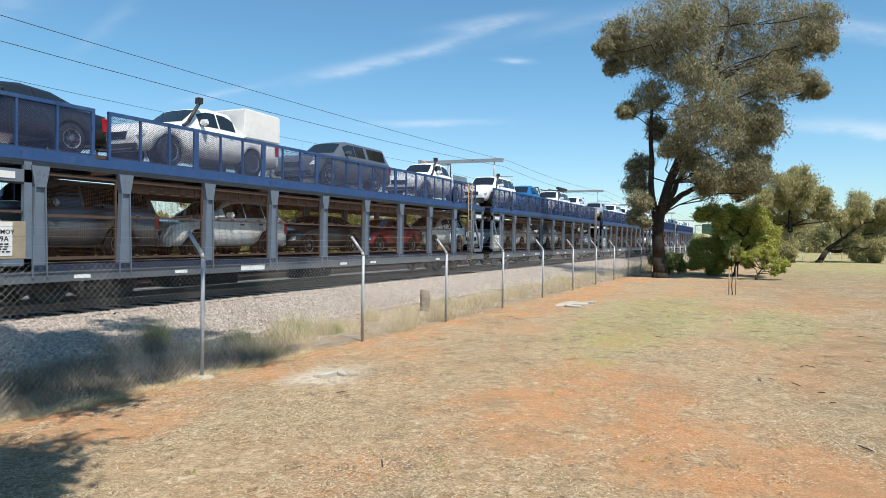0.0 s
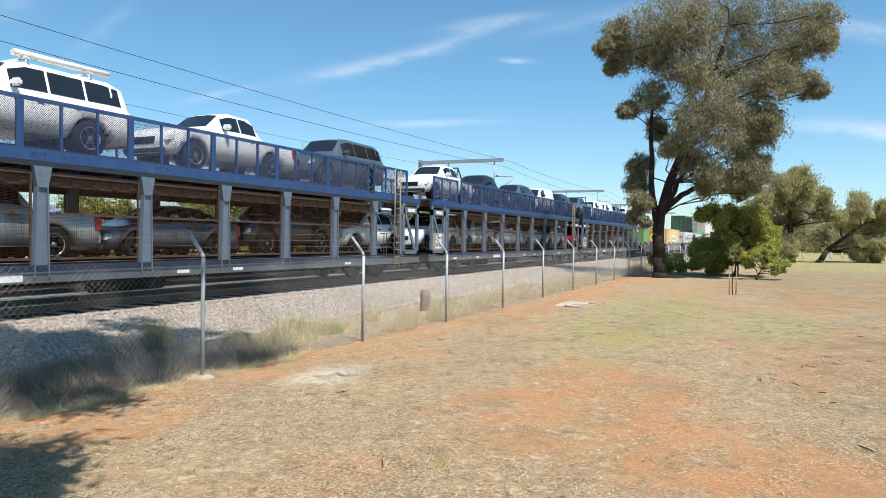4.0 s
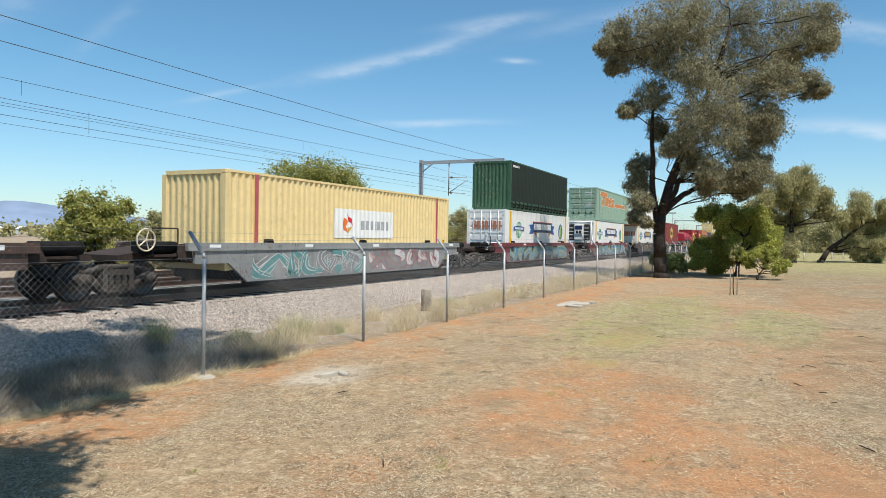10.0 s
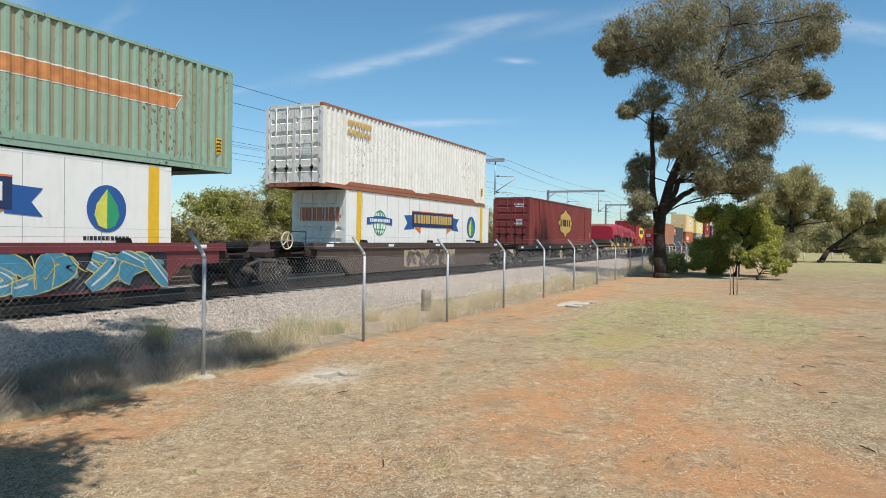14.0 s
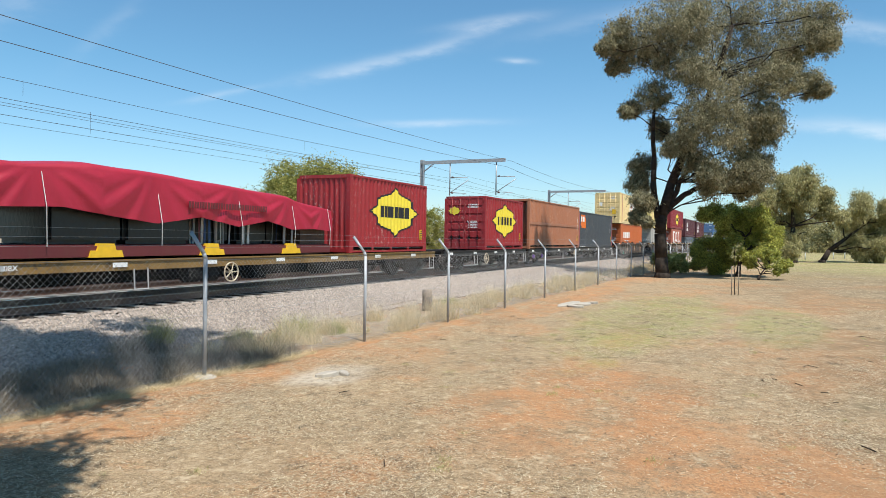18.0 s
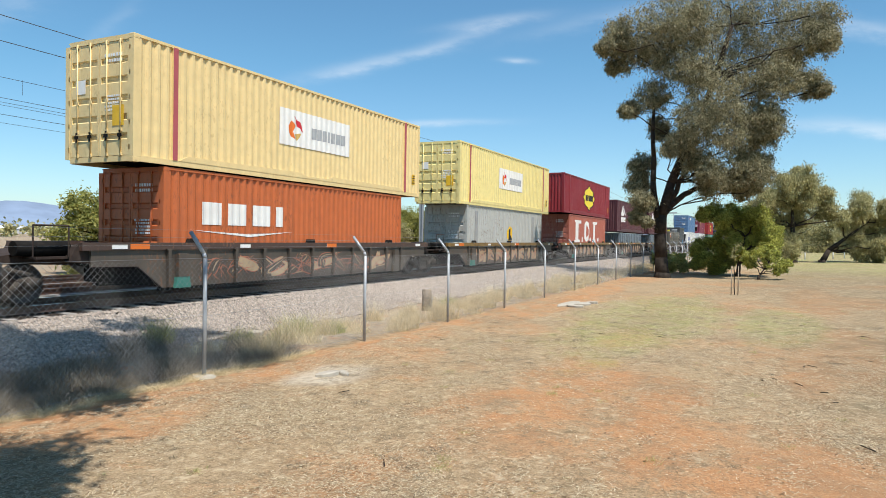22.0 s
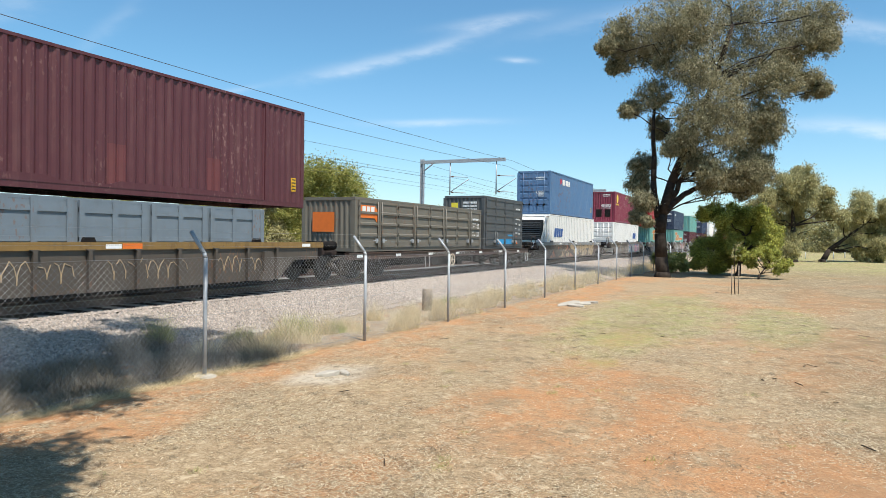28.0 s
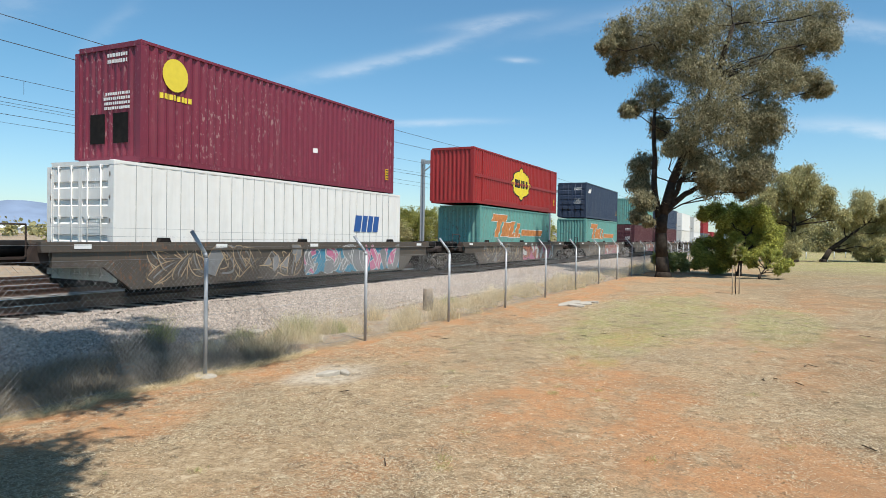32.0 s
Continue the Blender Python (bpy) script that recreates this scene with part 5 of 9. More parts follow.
    if end == "door":
        half = W / 2
        for y0, y1 in ((0.165, half - 0.008), (half + 0.008, W - 0.165)):
            bm = bmesh.new()
            prof = [(0.09, h - 0.135), (0.09, 0.17), (0.02, 0.17)]
            k = 6
            for q in range(1, k):
                zc = 0.17 + q * (h - 0.31) / k
                prof += [(0.02, zc - 0.085), (0.062, zc - 0.05), (0.062, zc + 0.05), (0.02, zc + 0.085)]
            prof.append((0.02, h - 0.135))
            prism(bm, prof[::-1], y0 + 0.06, y1 - 0.06)
            box(bm, 0.016, y0, 0.17, 0.09, y0 + 0.06, h - 0.135)
            box(bm, 0.016, y1 - 0.06, 0.17, 0.09, y1, h - 0.135)
            fix(bm)
            d = part("door", bm, paintm, c)
            for f in (0.27, 0.73):
                yy = y0 + (y1 - y0) * f
                bm = bmesh.new()
                bar(bm, (0.0, yy, 0.12), (0.0, yy, h - 0.1), 0.018, 6)
                for zz in (0.16, 0.75, 1.5, h - 0.18):
                    box(bm, -0.012, yy - 0.045, zz, 0.02, yy + 0.045, zz + 0.07)
                bar(bm, (-0.02, yy, 0.72), (-0.02, yy + 0.4 * (1 if f < 0.5 else -1), 0.7), 0.013, 5)
                part("locking_bar", bm, paintm, d)
                bm = bmesh.new()
                box(bm, -0.03, yy - 0.07, 0.62, -0.014, yy + 0.07, 0.7)
                box(bm, -0.026, yy - 0.03, 0.54, -0.012, yy + 0.03, 0.78)
                part("handle_lock", bm, BLACK, d, "dark lever lock")
            bm = bmesh.new()
            e = y0 - 0.05 if y0 < half * 0.5 else y1
            for q in range(5):
                box(bm, 0.0, e, 0.3 + q * (h - 0.7) / 4, 0.03, e + 0.05, 0.42 + q * (h - 0.7) / 4)
            part("hinge", bm, paintm, d)
        end_marks(c, 0.42, h - 0.5, 0.016, 2, w=0.6, h=0.08)
        end_marks(c, 0.45, h * 0.52, 0.016, 5, w=0.55, h=0.05)
    elif end == "plain":
        part("end_wall", corrugated_end(0.16, W - 0.16, 0.16, h - 0.1, 0.02, -1), paintm, c)
    elif end == "reefer":
        bm = bmesh.new()
        box(bm, 0.05, 0.16, 0.17, 0.1, W - 0.16, h - 0.13)
        part("end_wall", bm, paintm, c)
        reefer_unit(c, W, h, column=side == "smooth")
    # castings
    bm = bmesh.new()
    box(bm, -0.004, -0.004, 0, 0.178, 0.162, 0.118)
    soften(bm, 0.008)
    k = bmesh.ops.create_cone(bm, cap_ends=True, segments=8, radius1=0.035, radius2=0.035, depth=0.006,
                              matrix=pose(0.09, -0.005, 0.06, 90, 0, 0))
    cast = part("corner_casting", bm, rails, c)
    for x, y, z, r in ((L, W, 0, math.pi), (0, 0, h - 0.118, 0), (L, W, h - 0.118, math.pi)):
        share("corner_casting", cast, c, (x, y, z), r)
    for x, z in ((L - 0.174, 0), (L - 0.174, h - 0.118)):
        share("corner_casting", cast, c, (x, 0, z))
    if caution:
        plate("caution_label", rect(L - 0.62, 0.52, L - 0.4, 0.95), 0.005, YELLOW, c, "yellow caution label")
        bm = bmesh.new()
        for q in range(4):
            box(bm, L - 0.6, -0.002, 0.57 + q * 0.1, L - 0.42, 0.0, 0.61 + q * 0.1)
        part("marking", bm, INK, c)
    aboard(c, u, NEAR + dy - (W - 2.438) / 2, zb)
    return c


REEFER_GREY = mat("reefer machinery grey", (0.35, 0.36, 0.37), rough=0.5)


def column_unit(c, mid):
    bm = bmesh.new()
    box(bm, -0.4, mid - 0.85, 0.3, 0.05, mid + 0.85, 1.15)
    soften(bm, 0.06, 2)
    part("cooling_unit", bm, BAR_WHITE, c, "white moulded cooling machine")
    bm = bmesh.new()
    box(bm, -0.46, mid - 0.42, 1.15, 0.05, mid + 0.42, 2.6)
    soften(bm, 0.08, 2)
    part("centre_column", bm, BAR_WHITE, c)
    for s in (-1, 1):
        bm = bmesh.new()
        a, b = sorted((mid + s * 0.42, mid + s * 0.9))
        box(bm, -0.33, a, 1.15, 0.05, b, 2.55)
        soften(bm, 0.05, 2)
        g = part("grille", bm, PLASTIC, c, "black rounded grille")
        for q in range(4):
            bm = bmesh.new()
            box(bm, -0.35, a + 0.05, 1.3 + q * 0.3, -0.32, b - 0.02, 1.36 + q * 0.3)
            part("slat", bm, BAR_WHITE, g)
    bm = bmesh.new()
    box(bm, -0.475, mid - 0.3, 2.1, -0.455, mid + 0.3, 2.42)
    part("control_panel", bm, RIBBON_NAVY, c, "dark blue control panel")
    bm = bmesh.new()
    for y in (-0.22, 0.04):
        box(bm, -0.475, mid + y, 1.75, -0.455, mid + y + 0.18, 1.98)
    part("display", bm, INK, c, kind="stuff")


RIBBON_NAVY = mat("panel dark blue", (0.015, 0.03, 0.11), rough=0.4)


def reefer_unit(c, W, h, column=False):
    """The cooling machine on a container's end: one wide grille, or a white column between two grilles."""
    mid = W / 2
    if column:
        column_unit(c, mid)
        guard_frame(c, W, h)
        return
    bm = bmesh.new()
    prism(bm, [(0.05, 0.3), (-0.36, 0.3), (-0.42, 0.6), (-0.42, 2.45), (-0.25, 2.66), (0.05, 2.66)], mid - 1.0, mid + 1.0)
    fix(bm)
    soften(bm, 0.06, 2)
    part("cooling_unit", bm, BAR_WHITE, c, "white moulded cooling machine")
    bm = bmesh.new()
    prism(bm, [(mid - 0.93, 2.5), (mid + 0.93, 2.5), (mid + 0.93, 1.8), (mid + 0.72, 1.1), (mid - 0.72, 1.1), (mid - 0.93, 1.8)], -0.47, -0.4, axis="x")
    fix(bm)
    soften(bm, 0.02)
    g = part("grille", bm, PLASTIC, c, "black grille surround")
    bm = bmesh.new()
    box(bm, -0.476, mid - 0.7, 1.25, -0.462, mid + 0.7, 2.4)
    sl = part("slat", bm, BLACK, g)
    slat_grey = mat("grille slat grey", (0.10, 0.105, 0.11), rough=0.5)
    for q in range(9):
        bm = bmesh.new()
        box(bm, -0.51, mid - 0.72, 1.27 + q * 0.128, -0.47, mid + 0.72, 1.325 + q * 0.128)
        part("slat", bm, slat_grey, g)
    bm = bmesh.new()
    prism(bm, [(mid - 0.6, 0.95), (mid + 0.6, 0.95), (mid + 0.8, 0.6), (mid - 0.8, 0.6)], -0.43, -0.41, axis="x")
    part("access_panel", fix(bm), WHITE, c)
    guard_frame(c, W, h)


def guard_frame(c, W, h):
    """A tubular frame that stands before the machine."""
    bm = bmesh.new()
    for y in (0.05, W - 0.05):
        bar(bm, (-0.75, y, 0.15), (-0.75, y, h - 0.15), 0.045)
        bar(bm, (-0.75, y, h - 0.15), (0.0, y, h - 0.15), 0.04)
        bar(bm, (-0.75, y, 0.6), (0.0, y, 1.6), 0.035)
        bar(bm, (-0.75, y, 0.2), (0.0, y, 0.2), 0.04)
    bar(bm, (-0.75, 0.05, h - 0.15), (-0.75, W - 0.05, h - 0.15), 0.045)
    part("guard_frame", bm, BAR_WHITE, c, "white tubular guard frame")


# ---- wagons ----
UNDER_BROWN = mat("dark brown grimy steel", (0.045, 0.032, 0.027), spec=0.2, rough=0.8, var=0.3, dirt=(0.02, 0.016, 0.014), dirt_amt=0.5)

def wheel_mesh():
    bm = bmesh.new()
    lathe(bm, [(0.0, 0.0), (0.09, -0.02), (0.12, 0.02), (0.34, 0.05), (0.38, 0.01), (0.46, 0.01), (0.463, 0.12), (0.49, 0.145), (0.49, 0.165), (0.2, 0.165), (0.0, 0.16)], 28)
    return fix(bm)


PROTO = {}
PAD_TEAL = mat("teal pad paint", (0.05, 0.2, 0.16), rough=0.6, var=0.2)


BOGIE_DUST = mat("dusty bogie steel", (0.062, 0.052, 0.044), spec=0.15, rough=0.85, var=0.3, dirt=(0.03, 0.025, 0.022), dirt_amt=0.7, dirt_scale=4)


def bogie(parent, x, gauge=1.435, caps=None):
    """A three-piece freight bogie under a wagon; x is its middle, z = 0 the top of rail."""
    b = new("bogie")
    b.parent, b.location = parent, (x, MID - NEAR, 0)
    if "wheel" not in PROTO:
        PROTO["wheel"] = part("wheel", wheel_mesh(), WHEEL_STEEL, b)
        first = True
    else:
        first = False
    g = gauge / 2
    for i, wx in enumerate((-0.9, 0.9)):
        for s in (-1, 1):
            if first and i == 0 and s == -1:
                PROTO["wheel"].location = (wx, -g - 0.07, 0.46)
                continue
            share("wheel", PROTO["wheel"], b, (wx, s * (g + 0.07), 0.46), 0 if s < 0 else math.pi)
    if "bogie_side" not in PROTO:
        bm = bmesh.new()
        # cast frame: a bowed lower member, an arched upper one, pedestals over the axle boxes
        tube(bm, [(-1.16, 0, 0.52), (-0.9, 0, 0.63), (-0.66, 0, 0.52), (-0.47, 0, 0.30), (-0.3, 0, 0.2), (0.3, 0, 0.2), (0.47, 0, 0.30), (0.66, 0, 0.52), (0.9, 0, 0.63), (1.16, 0, 0.52)], 0.075, 8)
        tube(bm, [(-0.95, 0, 0.66), (-0.42, 0, 0.80), (0.42, 0, 0.80), (0.95, 0, 0.66)], 0.065, 8)
        for k in (-0.36, 0.36):
            box(bm, k - 0.06, -0.07, 0.22, k + 0.06, 0.07, 0.8)
        box(bm, -0.3, -0.09, 0.6, 0.3, 0.1, 0.74)
        for k in (-0.18, 0.0, 0.18):
            for q in range(6):
                lathe(bm, [(0.055, 0.0), (0.08, 0.025), (0.055, 0.05)], 10, (k, -0.02, 0.26 + q * 0.058), "z")
        PROTO["bogie_side"] = part("side_frame", bm, BOGIE_DUST, b)
        bm = bmesh.new()
        lathe(bm, [(0.0, -0.2), (0.06, -0.195), (0.075, -0.17), (0.115, -0.16), (0.135, -0.12), (0.16, -0.06), (0.16, 0.08)], 14)
        PROTO["axle_box"] = part("axle_box", fix(bm), BOGIE_DUST, b)
        bm = bmesh.new()
        box(bm, -0.18, -0.95, 0.5, 0.18, 0.95, 0.72)
        soften(bm, 0.03)
        PROTO["bolster"] = part("bolster", bm, BLACK, b)
        bm = bmesh.new()
        bar(bm, (0, -0.95, 0.46), (0, 0.95, 0.46), 0.07, 8)
        PROTO["axle"] = part("axle", bm, BLACK, b)
        PROTO["bogie_side"].location = (0, -1.0, 0)
        PROTO["axle_box"].location = (-0.9, -1.02, 0.5)
        PROTO["axle"].location = (-0.9, 0, 0)
        share("side_frame", PROTO["bogie_side"], b, (0, 1.0, 0), math.pi)
        for wx, s in ((0.9, -1), (-0.9, 1), (0.9, 1)):
            share("axle_box", PROTO["axle_box"], b, (wx, s * 1.02, 0.5), 0 if s < 0 else math.pi)
        share("axle", PROTO["axle"], b, (0.9, 0, 0))
    else:
        share("bolster", PROTO["bolster"], b)
        for s in (-1, 1):
            share("side_frame", PROTO["bogie_side"], b, (0, s * 1.0, 0), 0 if s < 0 else math.pi)
            for wx in (-0.9, 0.9):
                share("axle_box", PROTO["axle_box"], b, (wx, s * 1.02, 0.5), 0 if s < 0 else math.pi)
        for wx in (-0.9, 0.9):
            share("axle", PROTO["axle"], b, (wx, 0, 0))
    if caps is not None:
        for wx in (-0.9, 0.9):
            bm = bmesh.new()
            lathe(bm, [(0.0, -0.232), (0.07, -0.225), (0.13, -0.175), (0.15, -0.12), (0.14, -0.1)], 14, (wx, -1.02, 0.5))
            part("axle_cap", fix(bm), caps, b, "purple painted axle cap")
    return b


def handwheel(parent, x, y, z, material):
    bm = bmesh.new()
    r, n = 0.27, 20
    ring = [(x + math.cos(k * math.tau / n) * r, y, z + math.sin(k * math.tau / n) * r) for k in range(n + 1)]
    tube(bm, ring, 0.022, 5)
    for k in range(5):
        a = k * math.tau / 5
        bar(bm, (x, y, z), (x + math.cos(a) * r, y, z + math.sin(a) * r), 0.016, 5)
    bar(bm, (x, y - 0.04, z), (x, y + 0.25, z), 0.03, 6)
    part("handbrake_wheel", bm, material, parent, "handbrake wheel on its shaft")


def coupler(parent, x, d):
    bm = bmesh.new()
    box(bm, min(x, x + d * 0.55), 1.219 - 0.09, 0.22 + 0.0, max(x, x + d * 0.55), 1.219 + 0.09, 0.42)
    box(bm, min(x + d * 0.35, x + d * 0.62), 1.219 - 0.16, 0.18, max(x + d * 0.35, x + d * 0.62), 1.219 + 0.16, 0.46)
    soften(bm, 0.02)
    ob = part("coupler", bm, BLACK, parent)
    ob.location.z = 0.36


def graffiti(parent, x0, x1, z0, z1, y, cols, seed, letters=7):
    """Sprayed shapes without meaning: a field of colour, outlined sweeping tongues over it, thin highlights."""
    rnd = random.Random(seed)
    bms = [bmesh.new() for _ in cols]
    depth = [0.001]

    def lay(k, poly):
        depth[0] += 0.00006
        q = [(max(x0, min(x1, px)), max(z0, min(z1, pz))) for px, pz in poly]
        vs = [bms[k].verts.new((px, y - depth[0], pz)) for px, pz in q]
        bms[k].faces.new(vs)

    def sweep(k, p, q, r, w, head=0.25):
        """A curved tongue from p over q to r that swells to w and tapers off."""
        A, B = [], []
        for j in range(9):
            t = j / 8
            x = p[0] * (1 - t) ** 2 + 2 * q[0] * t * (1 - t) + r[0] * t * t
            z = p[1] * (1 - t) ** 2 + 2 * q[1] * t * (1 - t) + r[1] * t * t
            dx, dz = (q[0] - p[0]) * (1 - t) + (r[0] - q[0]) * t, (q[1] - p[1]) * (1 - t) + (r[1] - q[1]) * t
            d = math.hypot(dx, dz) or 1
            ww = w * (0.18 + math.sin(math.pi * min(1, t * (1 - head) + head)) ** 0.7)
            A.append((x - dz / d * ww, z + dx / d * ww))
            B.append((x + dz / d * ww, z - dx / d * ww))
        for j in range(8):
            lay(k, [A[j], B[j], B[j + 1], A[j + 1]])
    cell, H, cz = (x1 - x0) / letters, z1 - z0, (z0 + z1) / 2
    ground = 2 % len(cols)
    # a ragged field of colour behind
    for i in range(letters * 2):
        cx, ph = x0 + (i + 0.5) * cell / 2, rnd.uniform(0, 6)
        lay(ground, [(cx + math.cos(a) * cell * (0.55 + 0.12 * math.sin(3 * a + ph)), cz + math.sin(a) * H * (0.56 + 0.14 * math.sin(4 * a + ph))) for a in [j * math.tau / 14 for j in range(14)]])
    for i in range(letters):
        c0 = x0 + (i + 0.5) * cell
        for _ in range(4):
            p = (c0 + rnd.uniform(-0.7, 0.2) * cell, cz + rnd.choice((-1, 1)) * rnd.uniform(0.15, 0.5) * H)
            r = (c0 + rnd.uniform(-0.1, 0.8) * cell, cz - math.copysign(rnd.uniform(0.05, 0.5) * H, p[1] - cz))
            q = (c0 + rnd.uniform(-0.9, 0.9) * cell, cz + rnd.uniform(-0.7, 0.7) * H)
            w = H * rnd.uniform(0.10, 0.2)
            sweep(0, p, q, r, w + 0.026)
            sweep(1 if len(cols) < 4 or rnd.random() < 0.7 else 3, p, q, r, w)
            if len(cols) > 2 and rnd.random() < 0.7:
                e = w * 0.45
                sweep(len(cols) - 1, (p[0] + e, p[1] + e), (q[0] + e, q[1] + e), (r[0] - e, r[1]), w * 0.14)
    for _ in range(letters * 2):
        x = rnd.uniform(x0, x1 - 0.4)
        sweep(0, (x, cz + rnd.uniform(-0.5, 0.5) * H), (x + rnd.uniform(-0.2, 0.3), cz + rnd.uniform(-0.5, 0.5) * H), (x + rnd.uniform(0.1, 0.5), cz + rnd.uniform(-0.5, 0.5) * H), 0.012)
    for b, m in zip(bms, cols):
        part("graffiti", b, m, parent, "sprayed graffiti shapes", kind="stuff")


def well_wagon(u, L, paintm, rail, label, ribs=False, first=False, last=False, wheel_mat=None, tags=(), seed=1, front_bogie=True):
    """One well of an articulated set: deep side sills, sloped ends, platforms over the shared bogies. Origin: its start, near side, top of rail."""
    w = thing("well_wagon", label, "wagon", "well wagons of the train")
    y0, y1 = -0.16, 2.6
    zt, zs, zb = 1.38, 1.18, 0.24
    for y, s in ((y0, 1), (y1, -1)):
        bm = bmesh.new()
        a, b = (y + s * (0.05 if ribs else 0.012), y + s * 0.1)
        prism(bm, [(0.0, 0.82), (1.25, 0.80), (2.0, zb), (L - 2.0, zb), (L - 1.25, 0.80), (L, 0.82), (L, zs + 0.02), (0, zs + 0.02)],
              min(a, b), max(a, b))
        part("side_sill", fix(bm), paintm, w)
        bm = bmesh.new()
        box(bm, -0.25, min(y, y + s * 0.16), zs + 0.02, L + 0.25, max(y, y + s * 0.16), zt)
        if not ribs:
            box(bm, -0.25, min(y - s * 0.03, y + s * 0.1), zs - 0.02, L + 0.25, max(y - s * 0.03, y + s * 0.1), zs + 0.025)
        part("top_chord", bm, rail, w)
        bm = bmesh.new()
        box(bm, 2.0, min(y + s * 0.06, y + s * 0.25), zb - 0.08, L - 2.0, max(y + s * 0.06, y + s * 0.25), zb + 0.02)
        part("bottom_chord", bm, BLACK, w)
    if ribs:
        bm = bmesh.new()
        prism(bm, [(0, zb + 0.02), (0.09, zb + 0.02), (0.09, zs), (0.16, zs + 0.04), (-0.07, zs + 0.04), (0, zs)], y0 - 0.05, y0 + 0.05)
        rib = part("rib", fix(bm), paintm, w)
        rib.location.x = 2.1
        k = 11
        for i in range(1, k):
            share("rib", rib, w, (2.1 + i * (L - 4.3) / (k - 1), 0, 0))
    bm = bmesh.new()
    box(bm, 1.9, y0 + 0.1, 0.28, L - 1.9, y1 - 0.1, 0.38)
    for x in (0.0, L - 1.7):
        box(bm, x, y0 + 0.1, 0.84, x + 1.7, y1 - 0.1, 0.95)
    for x in (1.7, L - 1.78):
        box(bm, x, y0 + 0.12, 0.3, x + 0.08, y1 - 0.12, 0.95)
    part("well_floor", bm, BLACK, w)
    # end platforms and the span to the next bogie
    for x, d in ((0, -1), (L, 1)):
        bm = bmesh.new()
        prism(bm, [(x, 0.86), (x + d * 1.9, 0.92), (x + d * 1.9, 1.06), (x, 1.3)], 0.45, 1.99)
        prism(bm, [(x, 0.9), (x + d * 0.5, 0.95), (x + d * 0.3, 1.34), (x, 1.37)], -0.05, 0.12)
        prism(bm, [(x, 0.9), (x + d * 0.5, 0.95), (x + d * 0.3, 1.34), (x, 1.37)], 2.32, 2.49)
        box(bm, min(x, x + d * 1.2), 0.0, 1.02, max(x, x + d * 1.2), 2.44, 1.07)
        part("end_platform", fix(bm), UNDER_BROWN, w)
    bm = bmesh.new()
    for x in (-0.9, L + 0.9):
        bar(bm, (x - 0.6, 0.3, 1.25), (x + 0.6, 0.3, 1.25), 0.16, 10)
        box(bm, x - 0.25, 0.5, 1.07, x + 0.2, 0.9, 1.4)
    part("brake_gear", bm, BLACK, w)
    bm = bmesh.new()
    for x in (-1.3, -0.5):
        bar(bm, (x, -0.05, 1.07), (x, -0.05, 1.75), 0.02, 5)
    bar(bm, (-1.3, -0.05, 1.75), (-0.5, -0.05, 1.75), 0.02, 5)
    part("handrail", bm, UNDER_BROWN, w)
    if wheel_mat is not None:
        handwheel(w, -1.55, -0.12, 1.45, wheel_mat)
    if front_bogie:
        bogie(w, -2.1)
    if last:
        bogie(w, L + 2.1)
        coupler(w, L + 3.0, 1)
    if first:
        coupler(w, -3.0, -1)
    # twist-lock pedestals and reflectors
    bm = bmesh.new()
    for x in (3.0, L / 2, L - 3.0):
        prism(bm, [(x - 0.18, zt), (x + 0.18, zt), (x + 0.13, zt + 0.11), (x - 0.13, zt + 0.11)], y0 + 0.02, y0 + 0.16)
    part("guide", fix(bm), BLACK, w, kind="stuff")
    bm = bmesh.new()
    for x in (0.5, 4.7, 8.9, L - 0.9):
        box(bm, x, y0 - 0.006, zs + 0.05, x + 0.42, y0, zs + 0.15)
    part("reflector", bm, WHITE, w, kind="stuff")
    if ribs:
        for x in (2.3, L - 2.9):
            bm = bmesh.new()
            prism(bm, [(x, 0.22), (x + 0.5, 0.22), (x + 0.45, 0.5), (x + 0.05, 0.5)], y0 - 0.09, y0 + 0.02)
            pad = part("jacking_pad", fix(bm), PAD_TEAL if x < 4 else paintm, w, "teal painted jacking pad" if x < 4 else "")
            bm = bmesh.new()
            box(bm, x + 0.08, y0 - 0.1, 0.505, x + 0.42, y0, 1.1)
            part("pad_post", bm, paintm, pad)
        bm = bmesh.new()
        for x in (1.0, L * 0.55):
            box(bm, x, y0 - 0.007, zs + 0.04, x + 0.55, y0, zs + 0.17)
        part("orange_patch", bm, BAR_ORANGE, w, kind="stuff")
    aboard(w, u, NEAR, RAIL)
    return w


